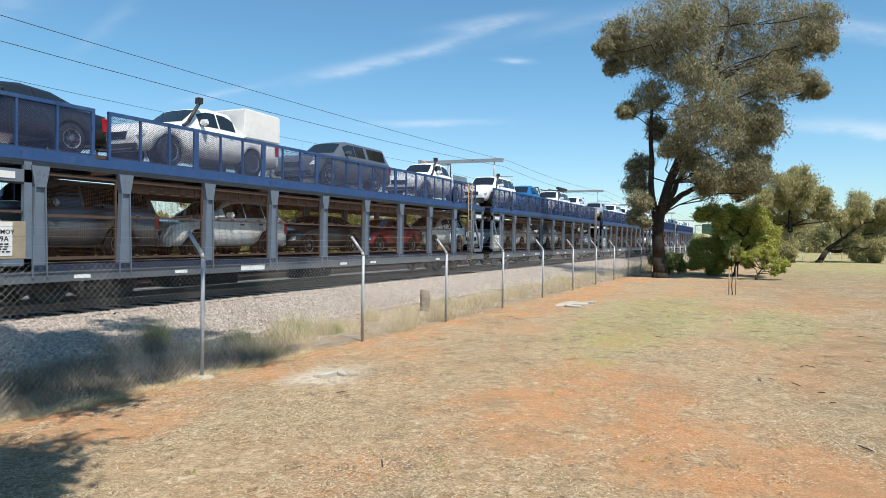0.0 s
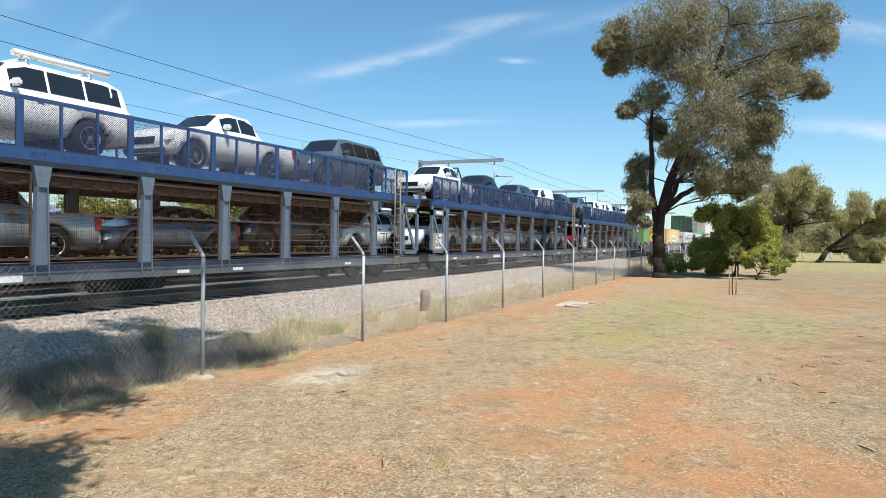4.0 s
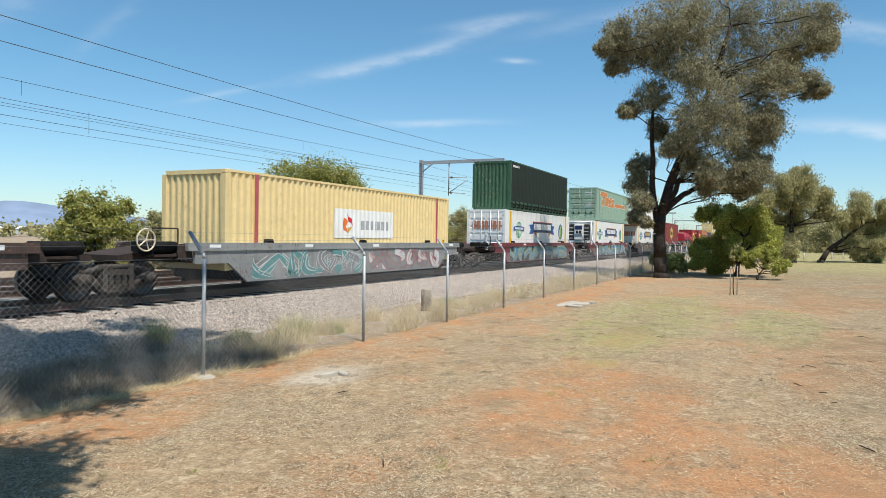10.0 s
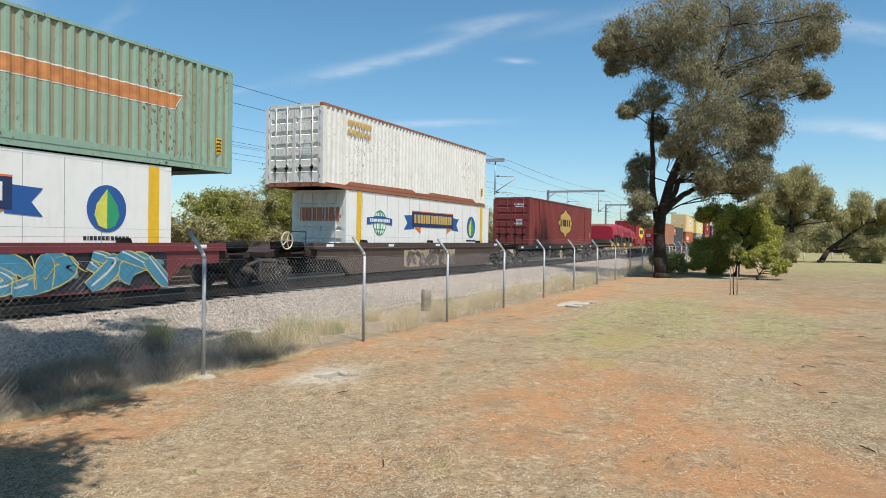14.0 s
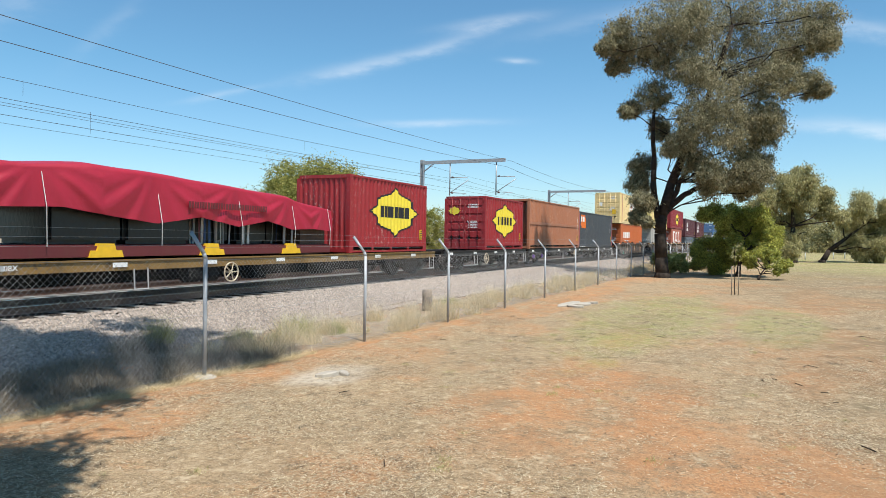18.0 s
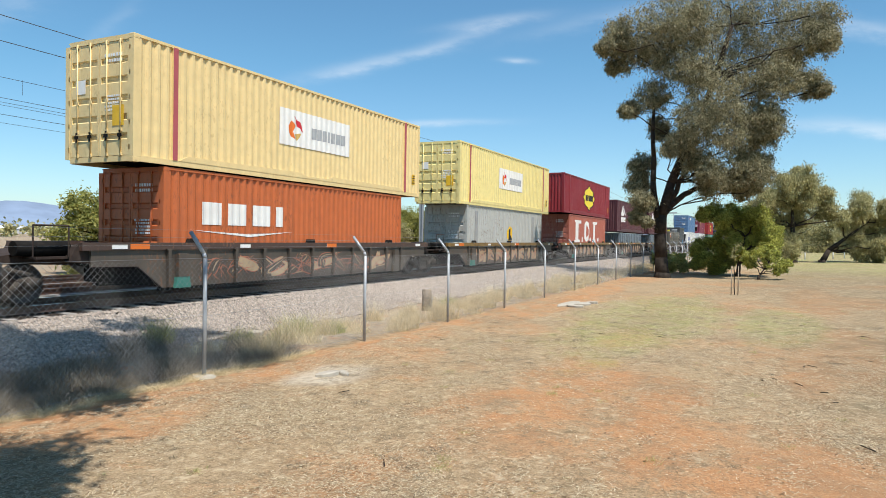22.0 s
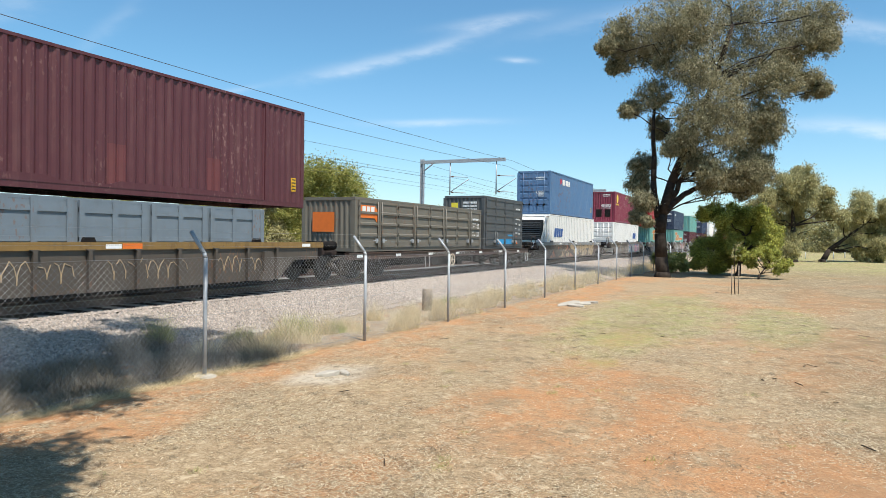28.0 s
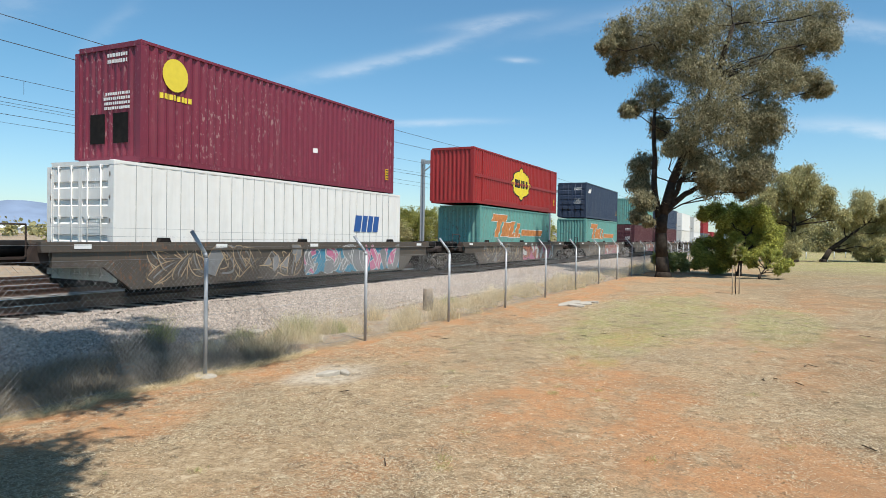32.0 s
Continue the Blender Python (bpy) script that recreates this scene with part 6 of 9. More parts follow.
def flat_wagon(u, L, paintm, label, wheel_mat=None, deck=1.0, code="", caps=None):
    """A skeletal container flat wagon. Origin: start, near side, top of rail."""
    w = thing("flat_wagon", label, "wagon", "flat wagons of the train")
    for y in (-0.02, 2.3):
        bm = bmesh.new()
        box(bm, 0.1, y, deck - 0.26, L - 0.1, y + 0.16, deck - 0.03)
        box(bm, 0.1, y - 0.03, deck - 0.06, L - 0.1, y + 0.19, deck - 0.02)
        box(bm, 0.1, y - 0.03, deck - 0.28, L - 0.1, y + 0.19, deck - 0.25)
        part("side_sill", bm, paintm, w)
    bm = bmesh.new()
    prism(bm, [(0.1, deck - 0.3), (3.6, deck - 0.3), (4.6, 0.35), (L - 4.6, 0.35), (L - 3.6, deck - 0.3), (L - 0.1, deck - 0.3), (L - 0.1, deck - 0.05), (0.1, deck - 0.05)], 0.85, 0.95)
    prism(bm, [(0.1, deck - 0.3), (3.6, deck - 0.3), (4.6, 0.35), (L - 4.6, 0.35), (L - 3.6, deck - 0.3), (L - 0.1, deck - 0.3), (L - 0.1, deck - 0.05), (0.1, deck - 0.05)], 1.49, 1.59)
    part("centre_sill", fix(bm), BLACK, w)
    bm = bmesh.new()
    box(bm, 0, 0.0, deck - 0.2, 0.2, 2.44, deck - 0.06)
    beam = part("cross_beam", bm, BLACK, w)
    beam.location.x = 0.15
    k = max(4, round(L / 2.4))
    for i in range(1, k + 1):
        share("cross_beam", beam, w, (0.15 + i * (L - 0.5) / k, 0, 0))
    for x in (L * 0.38, L * 0.62):
        bm = bmesh.new()
        bar(bm, (x, 0.3, 0.5), (x + 1.1, 0.3, 0.5), 0.2, 12)
        part("air_reservoir", bm, BLACK, w)
    bm = bmesh.new()
    box(bm, L * 0.5 - 0.3, 0.1, 0.3, L * 0.5 + 0.25, 0.6, 0.7)
    part("brake_valve", bm, BLACK, w)
    for x in (L * 0.3, L - 0.7):
        bm = bmesh.new()
        tube(bm, [(x, -0.05, deck - 0.25), (x, -0.08, 0.25), (x + 0.4, -0.08, 0.25), (x + 0.4, -0.05, deck - 0.25)], 0.018, 5)
        part("step_iron", bm, mat("worn white paint", (0.4, 0.4, 0.39), rough=0.7), w)
    bm = bmesh.new()
    i = 0.6
    while i < L - 0.6:
        box(bm, i, -0.056, deck - 0.2, i + 0.4, -0.05, deck - 0.09)
        i += 2.9
    part("reflector", bm, WHITE, w, kind="stuff")
    bm = bmesh.new()
    for x in (0.35, L / 2, L - 0.65):
        for y in (0.0, 2.2):
            box(bm, x, y, deck - 0.03, x + 0.3, y + 0.22, deck - 0.004)
    part("twist_lock", bm, BLACK, w)
    handwheel(w, L * 0.44, -0.06, 0.55, wheel_mat or BAR_WHITE)
    bogie(w, 2.1, caps=caps)
    bogie(w, L - 2.1)
    coupler(w, 0.1, -1)
    coupler(w, L - 0.1, 1)
    if code:
        words("wagon_code", code, 0.17, WHITE, w, side_text(3.3, -0.052, deck - 0.2))
    aboard(w, u, NEAR, RAIL)
    return w


# ---- road vehicles ----
def lerp_tab(tab, x):
    for (xa, *va), (xb, *vb) in zip(tab[:-1], tab[1:]):
        if x <= xb:
            f = 0 if xb == xa else max(0.0, (x - xa) / (xb - xa))
            return [a + (b - a) * f for a, b in zip(va, vb)]
    return list(tab[-1][1:])


# rows: x, belt height, top height, half width at belt, half width at top; nose at x = 0
SHAPES = {
    "suv": (4.75, 1.86, 0.375, (0.92, 3.72), [
        (0.0, 0.62, 0.62, 0.60, 0.55), (0.08, 0.86, 0.86, 0.78, 0.70), (0.35, 0.98, 0.99, 0.90, 0.80), (1.25, 1.07, 1.10, 0.93, 0.80),
        (1.45, 1.08, 1.16, 0.93, 0.76), (2.15, 1.10, 1.66, 0.93, 0.64), (2.6, 1.11, 1.73, 0.93, 0.64), (3.9, 1.14, 1.70, 0.92, 0.63),
        (4.45, 1.15, 1.58, 0.90, 0.60), (4.68, 1.10, 1.14, 0.86, 0.74), (4.75, 0.9, 0.9, 0.80, 0.7)]),
    "wagon4x4": (4.95, 1.92, 0.40, (0.9, 3.75), [
        (0.0, 0.65, 0.65, 0.68, 0.6), (0.08, 0.95, 0.95, 0.84, 0.76), (0.3, 1.08, 1.10, 0.94, 0.84), (1.35, 1.16, 1.19, 0.96, 0.84),
        (1.5, 1.17, 1.26, 0.96, 0.8), (2.05, 1.18, 1.82, 0.96, 0.70), (2.4, 1.18, 1.88, 0.96, 0.70), (4.4, 1.20, 1.86, 0.95, 0.70),
        (4.75, 1.20, 1.76, 0.94, 0.68), (4.9, 1.16, 1.22, 0.9, 0.8), (4.95, 0.9, 0.9, 0.86, 0.76)]),
    "sedan": (4.6, 1.8, 0.34, (0.9, 3.6), [
        (0.0, 0.55, 0.55, 0.6, 0.52), (0.08, 0.72, 0.72, 0.78, 0.68), (0.4, 0.82, 0.83, 0.88, 0.78), (1.2, 0.93, 0.95, 0.9, 0.78),
        (1.4, 0.94, 1.0, 0.9, 0.74), (2.1, 0.96, 1.38, 0.9, 0.60), (2.6, 0.97, 1.44, 0.9, 0.58), (3.3, 0.98, 1.38, 0.9, 0.58),
        (3.95, 0.99, 1.08, 0.89, 0.7), (4.5, 0.97, 1.0, 0.84, 0.7), (4.6, 0.75, 0.75, 0.76, 0.66)]),
    "ute": (5.3, 1.88, 0.39, (0.95, 4.1), [
        (0.0, 0.65, 0.65, 0.66, 0.58), (0.08, 0.92, 0.92, 0.84, 0.76), (0.35, 1.05, 1.07, 0.92, 0.82), (1.35, 1.14, 1.17, 0.94, 0.82),
        (1.5, 1.15, 1.24, 0.94, 0.78), (2.1, 1.17, 1.72, 0.94, 0.66), (2.45, 1.18, 1.80, 0.94, 0.66), (3.3, 1.18, 1.77, 0.94, 0.66),
        (3.62, 1.18, 1.26, 0.93, 0.8), (3.66, 1.10, 1.11, 0.92, 0.88), (5.2, 1.10, 1.11, 0.92, 0.88), (5.3, 0.8, 0.8, 0.88, 0.84)]),
    "canopy_ute": (5.3, 1.88, 0.39, (0.95, 4.1), [
        (0.0, 0.65, 0.65, 0.66, 0.58), (0.08, 0.92, 0.92, 0.84, 0.76), (0.35, 1.05, 1.07, 0.92, 0.82), (1.35, 1.14, 1.17, 0.94, 0.82),
        (1.5, 1.15, 1.24, 0.94, 0.78), (2.1, 1.17, 1.72, 0.94, 0.66), (2.45, 1.18, 1.80, 0.94, 0.66), (3.45, 1.18, 1.79, 0.94, 0.68),
        (4.9, 1.18, 1.78, 0.93, 0.70), (5.2, 1.15, 1.3, 0.92, 0.78), (5.3, 0.8, 0.8, 0.88, 0.84)]),
    "van": (4.3, 1.83, 0.33, (0.8, 3.45), [
        (0.0, 0.6, 0.6, 0.66, 0.58), (0.08, 0.85, 0.85, 0.82, 0.72), (0.35, 0.98, 1.0, 0.88, 0.78), (0.95, 1.06, 1.12, 0.91, 0.78),
        (1.55, 1.10, 1.70, 0.91, 0.70), (1.9, 1.12, 1.80, 0.91, 0.72), (4.0, 1.14, 1.81, 0.91, 0.74), (4.22, 1.14, 1.72, 0.9, 0.74),
        (4.3, 0.8, 0.8, 0.86, 0.8)]),
}
# side windows by fraction of the cabin: x range pairs
WINDOWS = {
    "suv": ((1.95, 2.75), (2.82, 3.6), (3.67, 4.3)), "wagon4x4": ((1.95, 2.75), (2.82, 3.65), (3.72, 4.6)),
    "sedan": ((1.95, 2.75), (2.82, 3.55)), "ute": ((2.0, 2.7), (2.76, 3.38)), "canopy_ute": ((2.0, 2.7), (2.76, 3.4), (3.62, 4.85)),
    "van": ((1.35, 2.05),),
}


def car_section(tab, x, zb):
    belt, top, wb, wt = lerp_tab(tab, x)
    r = min(0.07, max(0.01, (top - belt) * 0.2))
    return [(wb * 0.86, zb), (wb * 0.985, zb + 0.1), (wb * 1.0, (zb + belt) * 0.5), (wb * 0.985, belt - 0.02), (wb * 0.965, belt),
            (wt + (wb * 0.965 - wt) * 0.12, belt + (top - belt) * 0.86), (wt * 0.94, top - r * 0.35), (wt * 0.6, top), (0.0, top + 0.012)]


CAR_PROTO = {}


def car_parts(kind, steel=False):
    """Meshes that cars of one kind share: body, glass, trim, wheels."""
    key = (kind, steel)
    if key in CAR_PROTO:
        return CAR_PROTO[key]
    L, W, R, axles, tab = SHAPES[kind]
    zb = 0.26 if kind in ("sedan", "van") else 0.34
    xs = sorted(set([r[0] for r in tab] + [L * i / 26 for i in range(27)]))
    bm = bmesh.new()
    rings = []
    for x in xs:
        sec = car_section(tab, x, zb)
        # wheel arches lift the lower edge
        lift = 0.0
        for a in axles:
            d = abs(x - a)
            if d < R * 1.18:
                lift = max(lift, R + math.sqrt(max(0, (R * 1.18) ** 2 - d * d)) - zb)
        if lift > 0:
            z_l = zb + lift
            sec = [(w, max(z, z_l + 0.012 * i)) if z < z_l else (w, z) for i, (w, z) in enumerate(sec)]
        full = [(x, -w, z) for w, z in sec] + [(x, w, z) for w, z in sec[-2::-1]]
        rings.append([bm.verts.new(p) for p in full])
    for A, B in zip(rings[:-1], rings[1:]):
        for i in range(len(A) - 1):
            f = bm.faces.new((A[i], A[i + 1], B[i + 1], B[i]))
            f.smooth = True
        bm.faces.new((A[-1], A[0], B[0], B[-1]))
    bm.faces.new(rings[0])
    bm.faces.new(rings[-1][::-1])
    fix(bm)
    meshes = {"body": bm}
    # glass: side panes, windscreen, rear pane, a little proud of the body
    panes = []
    for xa, xb in WINDOWS[kind]:
        for s in (-1, 1):
            g = bmesh.new()
            pts = []
            for x in (xa, (xa + xb) / 2, xb):
                sec = car_section(tab, x, zb)
                (w0, z0), (w1, z1) = sec[4], sec[5]
                lo, hi = 0.12, 0.93
                pts.append(((x, s * (w0 + (w1 - w0) * lo + 0.012), z0 + (z1 - z0) * lo), (x, s * (w0 + (w1 - w0) * hi + 0.012), z0 + (z1 - z0) * hi)))
            # a slanted leading edge keeps inside the pillar
            V = [[g.verts.new(p) for p in pair] for pair in pts]
            for a, b in zip(V[:-1], V[1:]):
                if (a[1].co - a[0].co).length > 0.02 or (b[1].co - b[0].co).length > 0.02:
                    g.faces.new((a[0], b[0], b[1], a[1]))
            r = bmesh.ops.extrude_face_region(g, geom=g.faces[:])
            bmesh.ops.translate(g, verts=[v for v in r["geom"] if isinstance(v, bmesh.types.BMVert)], vec=(0, -s * 0.03, 0))
            panes.append(fix(g))
    rows = [r for r in tab]
    i0 = max(i for i in range(len(rows) - 1) if rows[i][2] - rows[i][1] < 0.13 and rows[i + 1][2] - rows[i + 1][1] > 0.3)
    ends = [(rows[i0][0] + 0.06, rows[i0 + 1][0] - 0.05)]
    back = [i for i in range(i0 + 1, len(rows) - 1) if rows[i][2] - rows[i][1] > 0.3 and rows[i + 1][2] - rows[i + 1][1] < 0.2]
    if back and kind != "van":
        ends.append((rows[back[0]][0] + 0.02, rows[back[0] + 1][0] - 0.04))
    for xa, xb in ends:
        g = bmesh.new()
        V = []
        for q in range(4):
            x = xa + (xb - xa) * q / 3
            sec = car_section(tab, x, zb)
            (w6, z6) = sec[6]
            V.append([g.verts.new((x, y, sec[8][1] + 0.014 - (0.03 if abs(y) > 0.3 else 0))) for y in (-w6 * 0.92, -w6 * 0.4, w6 * 0.4, w6 * 0.92)])
        for a, b in zip(V[:-1], V[1:]):
            for k in range(3):
                g.faces.new((a[k], a[k + 1], b[k + 1], b[k]))
        r = bmesh.ops.extrude_face_region(g, geom=g.faces[:])
        bmesh.ops.translate(g, verts=[v for v in r["geom"] if isinstance(v, bmesh.types.BMVert)], vec=(0, 0, -0.05))
        panes.append(fix(g))
    meshes["panes"] = panes
    # bumpers and sills
    t = bmesh.new()
    w0 = tab[1][3]
    box(t, -0.03, -w0 * 0.92, zb - 0.02, 0.2, w0 * 0.92, zb + 0.2)
    soften(t, 0.05, 2)
    meshes["front_bumper"] = t
    t = bmesh.new()
    wl = tab[-2][3]
    box(t, L - 0.18, -wl * 0.93, zb - 0.02, L + 0.04, wl * 0.93, zb + 0.22)
    soften(t, 0.05, 2)
    meshes["rear_bumper"] = t
    t = bmesh.new()
    z = tab[1][1] - 0.2
    box(t, 0.0, -0.42, z - 0.12, 0.1, 0.42, z + 0.08)
    for q in range(3):
        box(t, -0.012, -0.4, z - 0.1 + q * 0.06, 0.01, 0.4, z - 0.08 + q * 0.06)
    meshes["grille"] = t
    meshes["headlamp"] = []
    for s in (-1, 1):
        t = bmesh.new()
        prism(t, [(0.03, z - 0.03), (0.32, z + 0.05), (0.42, z + 0.14), (0.08, z + 0.11)], s * w0 * 0.70, s * w0 * 1.06)
        meshes["headlamp"].append(fix(t))
    meshes["tail_lamp"] = []
    zt = tab[-2][1] - 0.1
    for s in (-1, 1):
        t = bmesh.new()
        box(t, L - 0.2, min(s * wl * 0.82, s * wl * 1.02), zt - 0.28, L - 0.01, max(s * wl * 0.82, s * wl * 1.02), zt + 0.06)
        soften(t, 0.02)
        meshes["tail_lamp"].append(t)
    meshes["mirror"] = []
    xm = WINDOWS[kind][0][0] + 0.05
    for s in (-1, 1):
        t = bmesh.new()
        b, tp, wb, wt = lerp_tab(tab, xm)
        box(t, xm - 0.08, min(s * wb * 0.93, s * (wb + 0.2)), b + 0.06, xm + 0.06, max(s * wb * 0.93, s * (wb + 0.2)), b + 0.22)
        soften(t, 0.04, 2)
        meshes["mirror"].append(t)
    t = bmesh.new()
    for s in (-1, 1):
        for xx in (WINDOWS[kind][0][1] - 0.1, ) + ((WINDOWS[kind][1][1] - 0.12,) if len(WINDOWS[kind]) > 1 and kind != "van" else ()):
            b, tp, wb, wt = lerp_tab(tab, xx)
            box(t, xx - 0.16, min(s * wb * 0.97, s * (wb * 0.985 + 0.03)), b - 0.16, xx, max(s * wb * 0.97, s * (wb * 0.985 + 0.03)), b - 0.12)
    meshes["door_handle"] = t
    # wheels: a tyre and a spoked rim
    t = bmesh.new()
    lathe(t, [(R * 0.62, -0.10), (R * 0.92, -0.115), (R, -0.08), (R, 0.08), (R * 0.92, 0.115), (R * 0.62, 0.1)], 24)
    meshes["tyre"] = fix(t)
    t = bmesh.new()
    lathe(t, [(R * 0.66, -0.105), (R * 0.6, -0.1), (R * 0.575, -0.02)], 20, closed=False)
    if steel:
        lathe(t, [(R * 0.5, -0.03), (R * 0.42, -0.07), (R * 0.22, -0.09), (0.0, -0.08)], 14)
    else:
        for k in range(6):
            a = k * math.tau / 6
            c, s = math.cos(a), math.sin(a)
            prism(t, [(c * R * 0.12 - s * 0.05, s * R * 0.12 + c * 0.05), (c * R * 0.62 - s * 0.03, s * R * 0.62 + c * 0.03),
                      (c * R * 0.62 + s * 0.03, s * R * 0.62 - c * 0.03), (c * R * 0.12 + s * 0.05, s * R * 0.12 - c * 0.05)], -0.1, -0.06)
        lathe(t, [(0.0, -0.11), (0.06, -0.108), (0.07, -0.06)], 10)
    meshes["rim"] = fix(t)
    t = bmesh.new()
    lathe(t, [(R * 1.16, -0.02), (R * 1.16, 0.26), (0, 0.26)], 18)
    meshes["wheel_arch"] = fix(t)

    def keep(name, b):
        me = bpy.data.meshes.new(name)
        b.to_mesh(me)
        b.free()
        return me
    out = {k: ([keep(k, b) for b in v] if isinstance(v, list) else keep(k, v)) for k, v in meshes.items()}
    CAR_PROTO[key] = out
    return out


def dress(name, me, material, parent, label=""):
    ob = new(name, me)
    ob.parent = parent
    if not me.materials:
        me.materials.append(None)
    ob.material_slots[0].link = "OBJECT"
    ob.material_slots[0].material = material
    if label:
        ob["label"] = label
    return ob


def car_paint(key):
    cols = {"white": (0.80, 0.80, 0.79), "silver": (0.42, 0.44, 0.46), "grey": (0.12, 0.13, 0.145), "black": (0.012, 0.012, 0.014),
            "blue": (0.008, 0.11, 0.31), "red": (0.28, 0.01, 0.015), "slate": (0.10, 0.125, 0.15)}
    return mat("car paint " + key, cols[key], rough=0.28, var=0.02, coat=0.6, metal=0.35 if key in ("silver", "grey", "slate") else 0.0)


def car(kind, colour, label, u, deck, extra="", steel=False, category="car"):
    """A road vehicle standing on a carrier's deck, its nose towards the train's head (-x)."""
    L, W, R, axles, tab = SHAPES[kind]
    me = car_parts(kind, steel)
    body_paint = car_paint(colour)
    name = {"suv": "suv", "wagon4x4": "four_wheel_drive", "sedan": "sedan", "ute": "utility_truck", "canopy_ute": "utility_truck", "van": "delivery_van"}[kind]
    c = thing(name, label, category, "vehicles on the car carriers")
    dress("body", me["body"], body_paint, c)
    for p in me["panes"]:
        dress("window_pane", p, GLASS, c)
    trim = body_paint if kind in ("suv", "sedan") else PLASTIC
    dress("front_bumper", me["front_bumper"], trim, c)
    dress("rear_bumper", me["rear_bumper"], trim, c)
    dress("grille", me["grille"], PLASTIC, c)
    for p in me["headlamp"]:
        dress("headlight", p, LAMP_CLEAR, c)
    for p in me["tail_lamp"]:
        dress("tail_light", p, LAMP_RED, c)
    for p in me["mirror"]:
        dress("wing_mirror", p, body_paint if kind != "van" else PLASTIC, c)
    dress("door_handle", me["door_handle"], PLASTIC, c)
    for a in axles:
        for s in (-1, 1):
            w = new("wheel")
            w.parent = c
            w.location = (a, s * (W / 2 - 0.11), R)
            w.rotation_euler = (0, 0, 0 if s < 0 else math.pi)
            dress("tyre", me["tyre"], RUBBER, w)
            dress("rim", me["rim"], ALLOY if not steel else CHROME, w)
            dress("wheel_arch", me["wheel_arch"], RUBBER, w)
    if "rack" in extra:
        bm = bmesh.new()
        for x in (2.3, 3.0, 3.8):
            box(bm, x, -0.7, 1.93, x + 0.05, 0.7, 1.97)
        for y in (-0.7, 0.0, 0.66):
            box(bm, 2.0, y, 1.97, 4.3, y + 0.04, 2.03)
        for x in (2.3, 3.8):
            for y in (-0.64, 0.6):
                box(bm, x, y, 1.84, x + 0.04, y + 0.04, 1.95)
        box(bm, 2.1, -0.75, 2.03, 4.4, -0.55, 2.17)
        part("roof_rack", bm, PLASTIC, c, "black roof rack with a rolled awning")
    if "tube" in extra:
        bm = bmesh.new()
        for x in (2.4, 3.9):
            box(bm, x, -0.75, 1.93, x + 0.06, 0.75, 1.97)
            for y in (-0.7, 0.66):
                box(bm, x, y, 1.82, x + 0.05, y + 0.04, 1.95)
        bar(bm, (2.2, -0.55, 2.05), (4.5, -0.55, 2.05), 0.08, 10)
        part("roof_rack", bm, BAR_WHITE, c, "white roof rack with a long tube")
    if "snorkel" in extra:
        bm = bmesh.new()
        tube(bm, [(1.35, -0.93, 1.1), (1.55, -0.92, 1.25), (2.05, -0.80, 1.85)], 0.05, 8)
        box(bm, 1.98, -0.88, 1.83, 2.12, -0.72, 2.0)
        part("snorkel", bm, PLASTIC, c)
    if "box" in extra:
        bm = bmesh.new()
        prism(bm, [(3.72, 1.12), (5.35, 1.12), (5.35, 1.98), (3.75, 2.02)], -0.93, 0.93)
        soften(fix(bm), 0.04, 2)
        part("service_body", bm, BAR_WHITE, c, "white service body")
    if "bar" in extra:
        bm = bmesh.new()
        for y in (-0.72, 0.72):
            tube(bm, [(3.6, y, 1.1), (3.75, y, 1.78), (4.4, y, 1.1)], 0.035, 8)
        bar(bm, (3.75, -0.72, 1.78), (3.75, 0.72, 1.78), 0.035, 8)
        part("sports_bar", bm, CHROME if "chrome" in extra else PLASTIC, c)
    if "ladder_rack" in extra:
        bm = bmesh.new()
        for x in (3.72, 5.1):
            tube(bm, [(x, -0.85, 1.1), (x, -0.75, 1.85), (x, 0.75, 1.85), (x, 0.85, 1.1)], 0.025, 6)
        part("ladder_rack", bm, BAR_WHITE, c)
    if "tray" in extra:
        bm = bmesh.new()
        box(bm, 3.7, -0.95, 1.0, 5.4, 0.95, 1.08)
        for y in (-0.95, 0.92):
            box(bm, 3.7, y, 1.08, 5.4, y + 0.03, 1.34)
        part("tray", bm, ALLOY, c, "dropside tray")
        bm = bmesh.new()
        tube(bm, [(3.72, -0.8, 1.08), (3.72, -0.8, 1.85), (3.72, 0.8, 1.85), (3.72, 0.8, 1.08)], 0.03, 6)
        part("headboard", bm, PLASTIC, c)
    if "beacon" in extra:
        bm = bmesh.new()
        lathe(bm, [(0.06, 1.8), (0.065, 1.92), (0.04, 1.96), (0, 1.965)], 10, (2.9, 0.2, 0), "z")
        part("beacon", fix(bm), BAR_ORANGE, c, "amber beacon")
    aboard(c, u, MID, deck)
    return c


# ---- car carriers ----
UPPER, LOWER = 3.95, 1.50
CARRIER_PROTO = {}


def mesh_sheet(w, h, pitch, r):
    """A welded diamond mesh sheet in x, z."""
    bm = bmesh.new()
    n = int((w + h) / pitch)
    for i in range(1, n):
        a = i * pitch
        for flip in (0, 1):
            p, q = (min(a, w), max(0, a - w)), (max(0, a - h), min(a, h))
            if flip:
                p, q = (w - p[0], p[1]), (w - q[0], q[1])
            bar(bm, (p[0], 0.004 * flip, p[1]), (q[0], 0.004 * flip, q[1]), r, 3, cap=False)
    return bm


